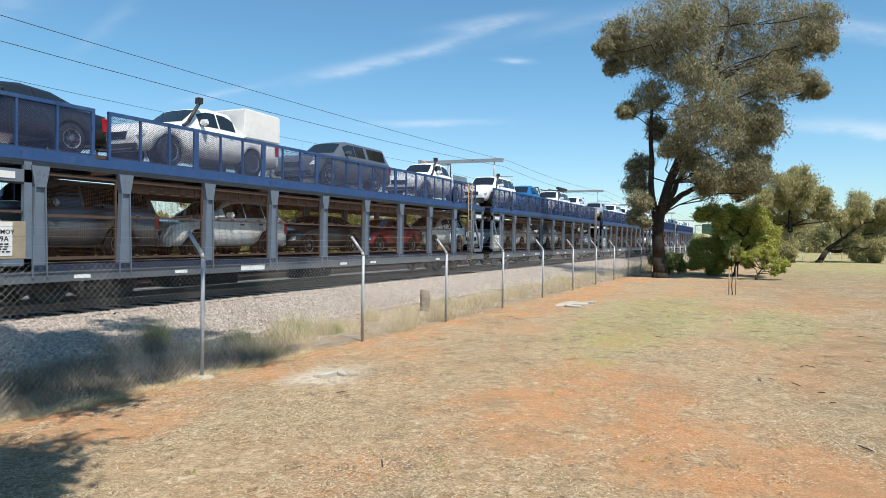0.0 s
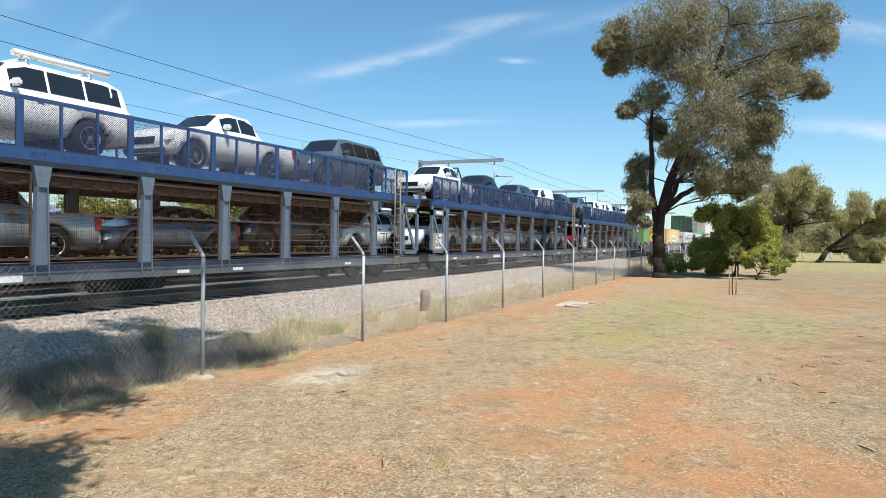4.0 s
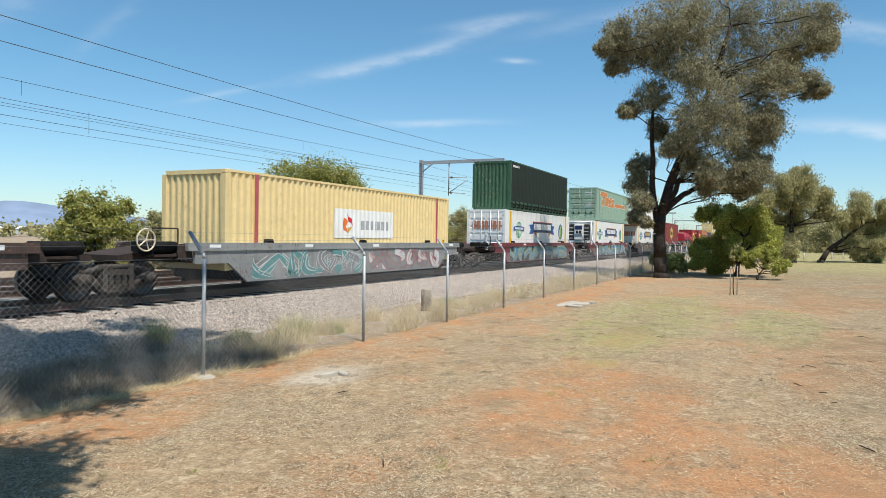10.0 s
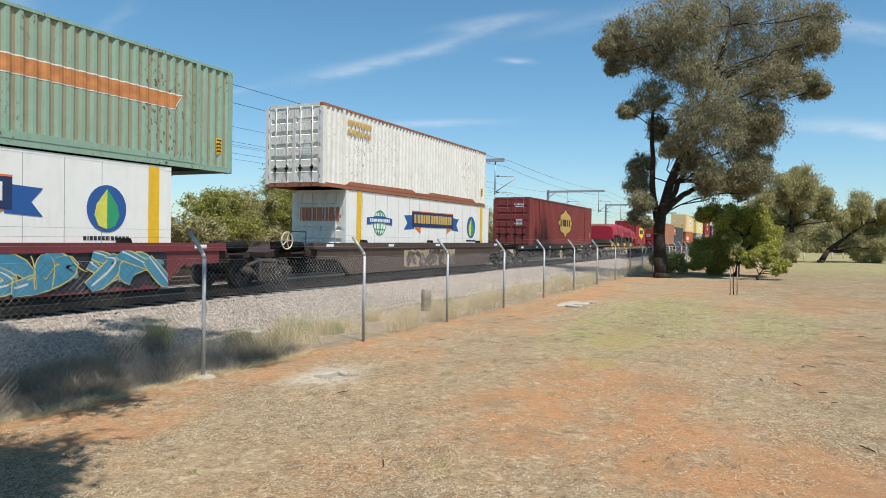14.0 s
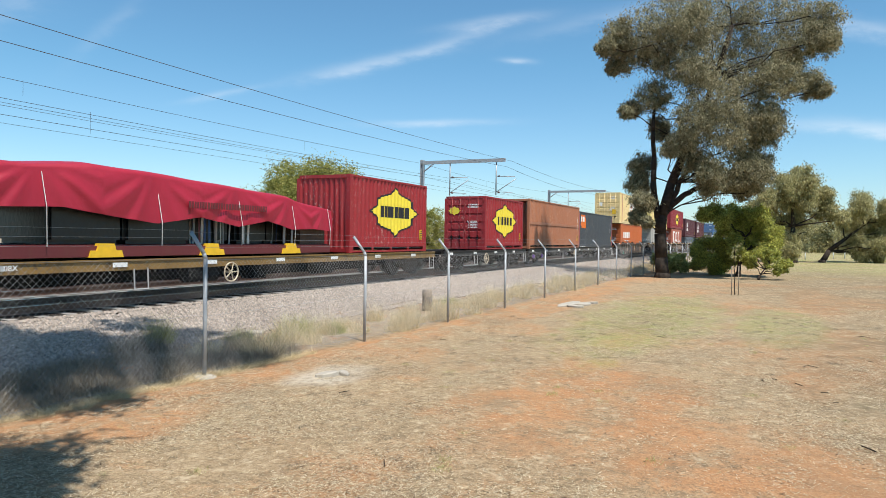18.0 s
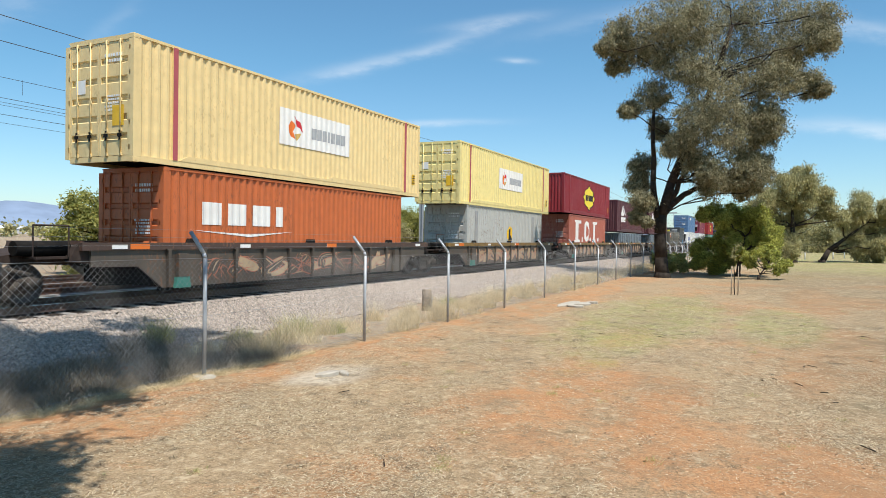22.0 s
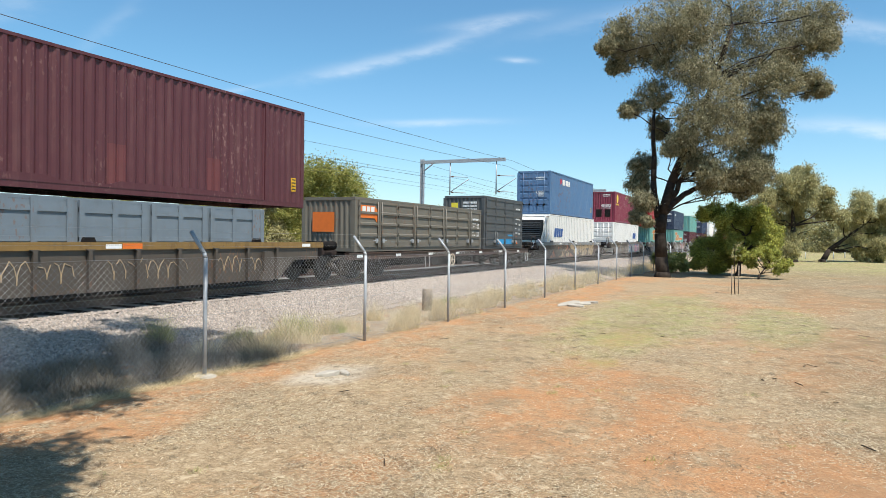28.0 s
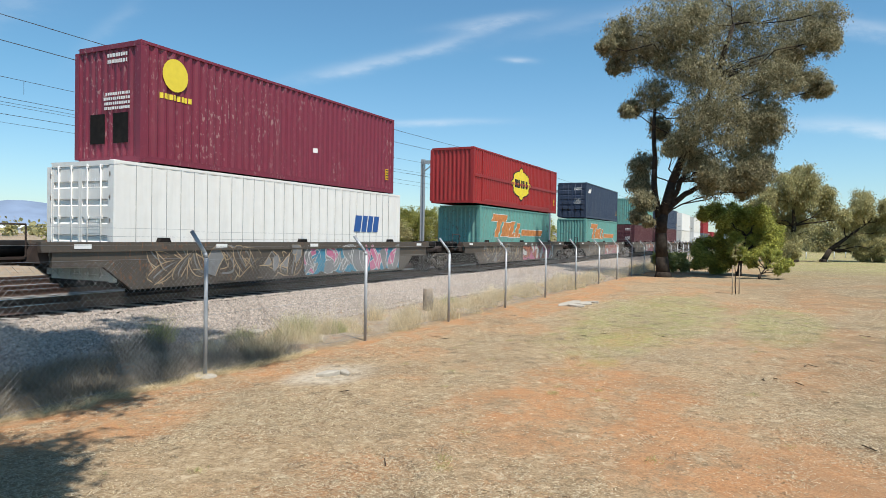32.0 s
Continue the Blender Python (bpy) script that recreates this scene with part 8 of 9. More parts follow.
def load_train():
    for s, code in zip(CARRIERS, CODES):
        car_carrier(s, code)
    load_cars()

    # first five-well set
    w = well_wagon(143.4, 17.0, W_BROWN, W_BROWN, "brown well wagon covered in graffiti", first=True, wheel_mat=CREAM_WHEEL)
    words("wagon_code", "RRZY\n7031-", 0.3, mat("code cream", (0.6, 0.55, 0.4), rough=0.6), w, side_text(2.2, -0.152, 0.95), bold=0.003)
    graffiti(w, 3.4, 8.2, 0.3, 1.2, -0.15, [G["black"], G["purple"], G["tan"], G["red"], G["lilac"]], 3, 5)
    graffiti(w, 8.4, 11.2, 0.3, 1.1, -0.15, [G["grey"], G["lilac"], G["pink"], G["white"]], 4, 4)
    graffiti(w, 11.3, 15.2, 0.3, 1.15, -0.15, [G["black"], G["lilac"], G["grey"], G["white"]], 5, 4)
    c = container("container", "light green forty-foot container with a red sign", 145.9, 12.19, 2.59, 1.14, LIME, end="plain")
    plate("sign_board", rect(4.3, 0.82, 8.05, 2.28), -0.002, BADGE_RED, c, "red sign board")
    badge(c, 6.15, 1.5, 2.9, 1.35, -0.006)
    for x in (1.4, 5.1, 7.0, 10.6):
        plate("vent", rect(x, 2.05, x + 0.22, 2.35), 0.0, TEAL, c, "teal vent cover")
    plate("patch", rect(1.42, 0.4, 1.62, 2.0), 0.006, TEAL, c, "teal paint patch")
    code_column(c, 0.55, 1.9, -0.001, 9)

    w = well_wagon(164.9, 16.6, W_GREY, W_GREY, "pale grey well wagon covered in graffiti", wheel_mat=CREAM_WHEEL)
    graffiti(w, 2.2, 8.4, 0.3, 1.15, -0.15, [G["white"], G["teal"], W_GREY, G["grey"], G["white"]], 11, 6)
    graffiti(w, 8.6, 14.6, 0.3, 1.15, -0.15, [G["red"], G["grey"], W_GREY, G["white"], G["coral"]], 12, 6)
    c = container("container", "cream yellow forty-eight-foot container with red bands", 166.1, 14.63, 2.9, 1.14, CREAM, W=2.5, end="plain", inset=1.2, post=None)
    for x in (1.2, 13.29):
        plate("red_band", rect(x, 0.16, x + 0.16, 2.84), -0.009, PINK, c, "red band", flat=True)
    swirl_sign(c, 5.35, 1.5, 4.05, 1.05)

    w = well_wagon(186.6, 16.6, W_RED, W_RED, "dull red well wagon with blue and yellow graffiti", wheel_mat=None)
    graffiti(w, 2.3, 14.4, 0.28, 1.2, -0.15, [G["yellow"], G["cyan"], G["black"], G["cyan"], G["yellow"]], 21, 9)
    lindsay(188.46, True, 0)
    c = container("curtain_container", "dark green curtain-sided container with an olive cloth side", 189.2, 12.19, 2.9, 3.9, DKGREEN, end="plain", side="none", caution=False)
    bm = bmesh.new()
    n = 60
    rows = []
    for k in range(7):
        z = 0.55 + k * (2.86 - 0.55) / 6
        rows.append([bm.verts.new((0.17 + i * 11.86 / n, 0.01 - 0.018 * math.sin(i * 1.7 + k) * math.sin(k * 0.5 + 0.3), z)) for i in range(n + 1)])
    for A, B in zip(rows[:-1], rows[1:]):
        for i in range(n):
            bm.faces.new((A[i], A[i + 1], B[i + 1], B[i])).smooth = True
    part("curtain", bm, TARP_GREEN, c, "taut olive curtain cloth")
    bm = bmesh.new()
    box(bm, 0.16, 0.03, 0.16, 12.03, 0.06, 2.85)
    part("inner_wall", bm, DKGREEN, c)
    bm = bmesh.new()
    for i in range(16):
        x = 0.5 + i * 0.74
        box(bm, x, -0.145, 0.2, x + 0.05, -0.125, 0.52)
        box(bm, x, -0.145, 0.12, x + 0.05, 0.0, 0.2)
    part("strap", bm, BLACK, c, kind="stuff")
    bm = bmesh.new()
    for i in range(16):
        x = 0.2 + i * 0.74
        tube(bm, [(x, -0.03, 0.40), (x + 0.25, -0.045, 0.34), (x + 0.5, -0.045, 0.345), (x + 0.74, -0.03, 0.40)], 0.05, 8)
    part("rolled_hem", bm, TARP_GREEN, c, "sagging rolled hem of the curtain", kind="stuff")
    code_bars(c, 0.35, 2.55, -0.008, 1, 1.1, 0.13)

    w = well_wagon(208.0, 16.8, W_RED, W_RED, "dull red well wagon with blue and yellow graffiti", wheel_mat=None)
    graffiti(w, 2.2, 15.0, 0.28, 1.2, -0.15, [G["yellow"], G["cyan"], G["black"], G["cyan"], G["white"]], 23, 10)
    lindsay(210.05, False, 1)
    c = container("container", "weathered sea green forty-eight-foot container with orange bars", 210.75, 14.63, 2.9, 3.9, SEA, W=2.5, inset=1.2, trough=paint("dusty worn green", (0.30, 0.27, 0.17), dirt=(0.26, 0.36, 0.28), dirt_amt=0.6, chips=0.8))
    toll_mark(c, 1.5, 1.75, 11.3, BAR_ORANGE)

    w = well_wagon(229.3, 17.0, W_BROWN, W_BROWN, "rusty brown well wagon with sprayed outlines", last=True, wheel_mat=CREAM_WHEEL)
    graffiti(w, 6.0, 11.0, 0.35, 1.1, -0.15, [G["grey"], W_BROWN, G["tan"]], 31, 5)
    lindsay(231.2, True, 2)
    c = container("container", "white forty-eight-foot container with a rusty lower rail", 229.7, 14.63, 2.9, 3.87, WHITE_C, W=2.5, inset=1.2, rails=paint("rusty rail", (0.33, 0.12, 0.06)))
    code_bars(c, 1.5, 2.35, -0.001, 2, 1.6, 0.2, BAR_GOLD)

    # flat wagons
    flat_wagon(249.6, 21.2, W_BLACK, "black container flat wagon", CREAM_WHEEL, deck=1.24)
    c = container("container", "dark red fifty-three-foot container with a dull gold star badge", 251.75, 16.3, 3.06, 1.80, paint("container brown red", (0.21, 0.035, 0.03)), end="door", inset=2.05, W=2.5)
    badge_dull(c, 8.35, 1.6, 3.8, 2.1)
    flat_wagon(273.2, 23.3, W_YEL, "ochre container flat wagon with a worn deck edge", CREAM_WHEEL, code="RQCY 808X")
    tarp_load(276.1)
    c = container("container", "red twenty-foot container with a yellow star badge", 289.5, 6.058, 2.9, 1.56, RED, end="plain", pockets=True)
    badge(c, 3.35, 1.62, 3.7, 1.9, -0.001)
    flat_wagon(297.3, 11.9, W_BLACK, "short black flat wagon", CREAM_WHEEL)
    c = container("container", "red twenty-foot container with a yellow star badge", 302.42, 6.058, 2.9, 1.56, RED, pockets=True)
    badge(c, 2.98, 1.62, 3.75, 1.9, -0.001)
    end_plate("door_badge", star(1.85, 2.1, 0.75, 0.5), 0.012, BADGE_YELLOW, c, "small yellow star badge")
    flat_wagon(309.6, 24.8, W_BLACK, "black container flat wagon with purple axle caps", CREAM_WHEEL, caps=mat("purple cap paint", (0.16, 0.05, 0.33), rough=0.4))
    c = container("container", "tan brown forty-foot container with a waist rail", 309.72, 12.19, 3.18, 1.56, BROWN, end="none", pockets=True)
    bm = bmesh.new()
    box(bm, 0.16, -0.004, 1.56, 12.03, 0.03, 1.74)
    part("waist_rail", bm, BROWN, c)
    bm = bmesh.new()
    box(bm, 0.25, 0.16, 0.9, 0.3, 2.28, 1.7)
    box(bm, 0.9, 0.16, 0.16, 0.95, 2.28, 3.05)
    box(bm, 0.25, 0.16, 1.7, 0.3, 0.35, 3.05)
    part("inner_bulkhead", bm, BROWN, c)
    end_marks(c, 0.9, 1.5, 0.24, 1, w=0.9, h=0.1)
    code_column(c, 11.6, 2.3, -0.001, 10)
    c = container("container", "charcoal forty-foot container with an orange panel", 321.93, 12.19, 2.9, 1.56, CHAR, end="none", post=PINK)
    bm = bmesh.new()
    box(bm, 0.05, 0.16, 0.16, 0.1, 2.28, 2.77)
    part("end_wall", bm, CHAR, c)
    plate("orange_panel", [(0.52, 1.85), (0.95, 1.58), (2.15, 1.58), (2.15, 2.35), (1.85, 2.65), (0.52, 2.65)], 0.0, BAR_ORANGE, c, "orange panel")
    blocks("panel_bar", 0.62, 2.1, 1.15, 0.4, (1, 1, 0.9), -0.006, BAR_WHITE, c, 0.3)
    words("side_letters", "40' 9'6'' VERTICAL LOAD BAR", 0.12, WHITE, c, side_text(0.5, -0.003, 0.03))
    code_column(c, 11.2, 2.2, -0.001, 9)

    # second five-well set with ribbed sides
    for i, (u, L) in enumerate(((336.2, 16.2), (355.0, 16.4), (374.2, 16.2), (392.9, 16.3), (411.7, 17.0))):
        w = well_wagon(u, L, W_TAUPE, W_YEL if i in (1, 2, 3, 4) else W_BROWN, "taupe ribbed well wagon with an ochre top rail", ribs=True, first=i == 0, last=i == 4)
        if i == 2:
            words("wagon_code", "RRXY\n10E", 0.26, mat("code board grey", (0.5, 0.46, 0.4), rough=0.6), w, side_text(1.35, -0.113, 0.95))
        if i == 4:
            for k in range(4):
                scribble(w, 2.6 + k * 3.2, 4.9 + k * 3.2, 0.45, 1.0, -0.114, 90 + k, G["tan"], 0.012)
        else:
            graffiti(w, 3.2, L - 3.0, 0.35, 1.05, -0.112, [G["coral"], G["tan"], W_TAUPE, G["tan"], G["coral"]] if i in (1, 2, 3) else [G["grey"] if i else G["coral"], W_TAUPE, W_TAUPE, G["tan"]], 40 + i, 8)
    c = container("container", "pale yellow forty-eight-foot container with red bands", 337.35, 14.63, 3.1, 3.9, CREAM, W=2.5, inset=1.2)
    yellow_marks(c)
    c = container("container", "orange forty-foot container with white bars", 338.3, 12.19, 2.9, 0.98, ORANGE)
    blocks("side_bar", 1.3, 1.45, 3.4, 0.62, (1, 1, 1, 0.5), -0.001, BAR_WHITE, c, 0.35)
    plate("swoosh", [(0.9, 1.3), (3.2, 1.12), (5.2, 1.3), (3.2, 1.2)], 0.0, BAR_WHITE, c)
    c = container("container", "pale yellow forty-eight-foot container with red bands", 356.2, 14.63, 3.12, 3.86, LEMON, W=2.5, inset=1.2)
    yellow_marks(c)
    c = container("container", "pale grey forty-foot container with a yellow tag", 357.25, 12.19, 2.9, 0.98, PALE)
    plate("tag", [(6.27 + math.cos(k * math.tau / 24) * 0.43, 1.45 + math.sin(k * math.tau / 24) * 0.46) for k in range(24)], 0.004, YELLOW, c, "round yellow tag")
    plate("tag_mark", [(6.27 - 0.3, 1.1), (6.27 + 0.3, 1.1), (6.27 + 0.12, 1.5), (6.27 + 0.05, 1.85), (6.27 - 0.12, 1.7)], -0.002, INK, c)
    plate("tag_plate", rect(6.27 - 0.45, 0.84, 6.27 + 0.45, 1.08), -0.006, BAR_BLUE, c, "blue name plate")
    blocks("tag_bar", 6.27 - 0.4, 0.9, 0.8, 0.12, (1, 1, 1, 1, 1, 0.1, 1, 1, 1, 1), -0.012, BAR_WHITE, c, 0.3, kind="stuff")
    for x in (1.0, 10.2):
        plate("patch", rect(x, 0.9, x + 0.5, 2.6), 0.006, paint("grey touch-up paint", (0.3, 0.3, 0.29)), c, "darker grey touch-up patch")
    c = container("container", "maroon long container with a yellow star badge", 374.6, 15.3, 2.95, 4.17, MAROON, W=2.5, end="plain", inset=1.55)
    badge(c, 7.55, 1.47, 3.9, 2.05, -0.01)
    c = container("container", "faded red forty-foot container with large white bars", 376.3, 12.19, 2.9, 1.22, SALMON)
    for k, (x, ww) in enumerate(((1.65, 1.95), (4.6, 1.64), (7.4, 1.6))):
        # plain upright slabs with wide heads and feet in the stead of a name
        e = x + ww
        m = (x + e) / 2
        if k == 1:
            plate("side_bar", [(x, 1.4), (x + 0.25, 0.95), (m, 0.8), (e - 0.2, 0.95), (e, 1.4), (e, 1.95), (e - 0.2, 2.35), (m, 2.52), (x + 0.25, 2.35), (x, 1.95)], 0.0, BAR_WHITE, c)
            plate("side_gap", [(m - 0.25, 1.4), (m, 1.15), (e - 0.15, 1.4), (e - 0.15, 1.8), (m, 2.2), (m - 0.25, 1.95)], -0.005, SALMON, c)
        else:
            plate("side_bar", [(x, 0.75), (e - 0.4, 0.75), (e - 0.4, 0.95), (m + 0.1, 1.0), (m + 0.1, 2.25), (e, 2.25 if k == 0 else 2.3), (e, 2.5), (x, 2.5), (x, 2.35), (x + 0.3, 2.25), (x + 0.3, 0.95), (x, 0.9)], 0.0, BAR_WHITE, c)
        lathe_dot(c, x + ww + 0.42, 0.98)
    for k, u in enumerate((393.6, 412.35)):
        c = container("container", "dark plum long container with a white mountain mark", u, 15.65, 3.15, 3.05, PLUM, W=2.5, end="plain", inset=1.73)
        mountain_mark(c, 1.9 if k else 1.68, 0.9)
        for x in (5.2, 8.4, 11.5):
            plate("patch", rect(x, 0.2, x + 0.5, 1.2), 0.012, paint("touch-up red brown", (0.125, 0.032, 0.034)), c, "redder touch-up patch")
        c = container("half_height_container", "slate blue half-height container with drop side gates", u + 1.5, 12.3, 1.95, 0.98, SLATE, side="smooth", end="plain", caution=False)
        for q in range(6):
            x = 0.3 + q * 1.95
            bm = bmesh.new()
            box(bm, x, -0.03, 0.75, x + 1.8, 0.008, 1.85)
            for a in (0.0, 0.85, 1.66):
                box(bm, x + a, -0.08, 0.72, x + a + 0.14, -0.03, 1.9)
            box(bm, x, -0.06, 1.62, x + 1.8, -0.03, 1.74)
            box(bm, x, -0.06, 0.98, x + 1.8, -0.03, 1.08)
            part("side_gate", bm, SLATE, c, kind="stuff")

    # flat wagon with an open box and a dark van body
    w = flat_wagon(430.6, 20.2, W_BROWN, "rusty brown flat wagon with chalk scribbles", CREAM_WHEEL)
    scribble(w, 6.5, 8.6, 0.80, 0.95, -0.052, 5)
    scribble(w, 9.5, 11.6, 0.80, 0.95, -0.052, 6)
    scribble(w, 14.2, 16.4, 0.80, 0.95, -0.052, 7)
    c = container("open_container", "khaki ribbed open-top container with orange panels", 431.1, 12.0, 2.07, 1.56, KHAKI, side="smooth", end="plain", caution=False)
    side_doors(c, 12.0, 2.07, 8, KHAKI, recessed=False)
    door_words(c, 10.7, 1.95, (("MAX GR", 1.3), ("TARE", 1.15), ("NET", 0.85), ("CU.CAP.", 0.7)), -0.08)
    plate("orange_panel", [(0.32, 1.3), (1.3, 1.3), (1.5, 1.12), (1.5, 1.62), (1.3, 1.78), (0.32, 1.78)], -0.042, BAR_ORANGE, c, "orange panel")
    blocks("panel_bar", 0.42, 1.52, 0.85, 0.22, (1, 1, 1), -0.05, BAR_WHITE, c, 0.3)
    end_plate("orange_panel", [(0.9, 0.75), (1.9, 0.75), (1.9, 1.5), (0.9, 1.5)], -0.03, BAR_ORANGE, c, "orange panel")
    c = container("container", "dark grey twenty-foot container with ribbed sides", 443.5, 6.1, 2.88, 1.56, paint("container dark grey", (0.075, 0.08, 0.082)), side="smooth", end="plain", caution=False)
    side_doors(c, 6.1, 2.88, 4, MATS["container dark grey"], recessed=True)
    sky_blue = mat("sprayed sky blue", (0.03, 0.26, 0.52), rough=0.5, var=0.15)
    for x0, x1, z1 in ((1.78, 2.95, 0.55), (3.15, 4.05, 0.62), (3.55, 4.35, 0.82)):
        plate("blue_patch", rect(x0, 0.22, x1, z1), -0.028 - x0 * 0.0005, sky_blue, c, "sky blue sprayed patch")
    door_words(c, 4.75, 2.75, (("MAX.GROSS", 1.72), ("TARE", 1.44), ("NET", 1.16), ("CU.CAP.", 0.9)), -0.054)
    end_plate("yellow_label", rect(1.55, 2.2, 1.95, 2.5), 0.012, BADGE_YELLOW, c, "yellow label")
    end_marks(c, 0.45, 2.45, 0.012, 3, w=0.8, h=0.11)
    plate("orange_label", rect(4.85, 0.62, 5.15, 0.74), -0.042, BAR_ORANGE, c)
    plate("warning_triangle", [(4.9, 0.25), (5.2, 0.25), (5.05, 0.48)], -0.042, BAR_ORANGE, c, "orange warning triangle")

    # third five-well set
    for i, u in enumerate((452.6, 474.2, 495.6, 517.8, 539.6)):
        w = well_wagon(u, 17.2, W_TAUPE if i != 0 else W_BROWN, W_GREY if i == 0 else W_TAUPE, "taupe well wagon covered in graffiti", first=i == 0, last=i == 4)
        graffiti(w, 2.4, 8.5, 0.3, 1.3, -0.15, [G["black"], W_TAUPE, G["coral"], G["tan"]] if i == 0 else [G["tan"], W_TAUPE, W_TAUPE, G["grey"]], 60 + i, 6)
        graffiti(w, 8.6, 14.8, 0.3, 1.3, -0.15, [G["black"], G["tan"], W_TAUPE, G["tan"]] if i == 0 else ([G["white"], G["grey"], G["cyan"], G["pink"], G["white"]] if i == 1 else [G["black"], G["coral"], G["pink"], G["white"]]), 70 + i, 6)
    c = container("reefer_container", "white forty-foot refrigerated container", 455.2, 12.8, 2.9, 0.98, WHITE_R, side="flat", end="reefer", caution=False)
    blocks("side_bar", 1.20, 1.35, 2.02, 0.6, (1.2, 0.9, 0.9, 1), -0.001, BAR_BLUE, c, 0.2, 0.2)
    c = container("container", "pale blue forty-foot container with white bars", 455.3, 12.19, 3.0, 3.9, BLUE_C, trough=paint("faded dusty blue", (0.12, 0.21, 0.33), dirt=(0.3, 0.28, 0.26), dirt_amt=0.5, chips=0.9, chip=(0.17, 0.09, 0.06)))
    plate("red_mark", [(2.4, 2.2), (2.8, 2.35), (2.8, 2.6), (2.4, 2.6)], 0.0, BADGE_RED, c)
    blocks("side_bar", 2.95, 2.2, 1.9, 0.4, (0.8, 0.8, 0.8, 0.8, 0.8), -0.001, BAR_WHITE, c, 0.3)
    c = container("reefer_container", "white insulated forty-foot container", 475.8, 13.5, 2.9, 0.98, WHITE_R, side="flat", caution=False)
    blocks("side_bar", 10.1, 1.35, 1.65, 0.6, (1.2, 0.9, 0.9, 1), -0.001, BAR_BLUE, c, 0.2, 0.2)
    c = container("container", "maroon forty-foot container with a yellow disc", 476.53, 12.19, 2.98, 3.9, paint("container wine red", (0.19, 0.022, 0.045), chips=0.4, chip=(0.5, 0.4, 0.36), dirt=(0.3, 0.22, 0.2), dirt_amt=0.1), end="plain")
    bm = bmesh.new()
    prism(bm, [(1.06 + math.cos(k * math.tau / 24) * 0.41, 2.32 + math.sin(k * math.tau / 24) * 0.42) for k in range(24)], -0.005, 0.0)
    part("disc", fix(bm), BADGE_YELLOW, c, "yellow disc")
    blocks("disc_bar", 1.0, 2.15, 0.35, 0.3, (1, 1, 1), -0.006, MATS["container wine red"], c, 0.8, 0.5)
    blocks("side_bar", 0.6, 1.68, 1.0, 0.14, (1, 1, 0.4, 1, 1, 1, 1, 1, 1), -0.001, BADGE_YELLOW, c, 0.3)
    for y in (0.45, 1.3):
        end_plate("vent", rect(y, 0.5, y + 0.55, 1.25), 0.015, BLACK, c, "dark vent opening")
    end_marks(c, 0.5, 2.65, 0.012, 2, w=0.7, h=0.09)
    end_marks(c, 0.4, 1.7, 0.012, 4, w=0.9, h=0.07)
    plate("tag", rect(6.9, 1.05, 7.15, 1.2), 0.0, WHITE, c)
    c = container("container", "red forty-eight-foot container with a waist rail and star badge", 496.75, 14.63, 2.9, 3.95, paint("container bright red", (0.32, 0.02, 0.02), chips=0.4, chip=(0.06, 0.04, 0.03)), W=2.5, end="plain", inset=1.2)
    bm = bmesh.new()
    box(bm, 0.16, -0.002, 1.4, 14.47, 0.03, 1.55)
    part("waist_rail", bm, MATS["container bright red"], c)
    badge(c, 7.3, 1.5, 3.6, 2.0, -0.01)
    c = container("container", "teal forty-foot container with orange bars", 497.75, 12.19, 2.9, 0.98, TEAL, end="plain")
    toll_mark(c, 1.8, 1.6, 9.0, BAR_ORANGE)
    c = container("container", "navy forty-foot container with white marks", 520.0, 12.19, 2.9, 3.95, NAVY, end="door")
    plate("bird_mark", [(0.6, 2.1), (1.0, 2.4), (1.3, 2.3), (1.7, 2.6), (1.5, 2.1), (1.1, 2.05)], 0.0, BAR_WHITE, c)
    c = container("container", "teal forty-foot container with orange bars", 520.0, 12.19, 2.9, 0.98, TEAL, end="plain")
    toll_mark(c, 1.8, 1.6, 9.0, BAR_ORANGE)
    container("container", "plain sea green forty-foot container", 541.6, 12.19, 2.9, 3.9, TEAL, end="plain")
    container("container", "plain dark brown forty-foot container", 541.6, 12.19, 2.9, 0.98, PLUM, end="door")
    for i, (a, b) in enumerate(((NAVY, PLUM), (WHITE_R, WHITE_C), (WHITE_C, WHITE_R), (RED, SLATE))):
        u = 563.0 + i * 18.8
        well_wagon(u, 16.2, W_TAUPE, W_TAUPE, "taupe ribbed well wagon", ribs=True, first=i == 0, last=i == 3)
        container("container", "forty-foot container stacked on another container", u + 2, 12.19, 2.9, 3.9, a, end="door", side="corr")
        container("container", "forty-foot container low in a well wagon", u + 2, 12.19, 2.9, 0.98, b, end="door")
    flat_wagon(640.0, 20.0, W_BLACK, "black container flat wagon", CREAM_WHEEL)
    container("container", "plain red forty-foot container", 644.0, 12.19, 2.9, 1.56, RED)


def lathe_dot(c, x, z):
    plate("side_dot", [(x + math.cos(k * math.tau / 12) * 0.2, z + math.sin(k * math.tau / 12) * 0.2) for k in range(12)], 0.0, BAR_WHITE, c)


def badge_dull(c, cx, cz, w, h):
    plate("badge_border", star(cx, cz, w * 1.1, h * 1.1), 0.0, INK, c, "black border of a star badge")
    plate("badge", star(cx, cz, w, h), -0.005, BAR_GOLD, c, "dull gold star badge")
    blocks("badge_bar", cx - w * 0.33, cz - h * 0.12, w * 0.66, h * 0.24, (0.6, 0.35, 1, 0.7, 1, 1), -0.01, INK, c, 0.22, kind="stuff")


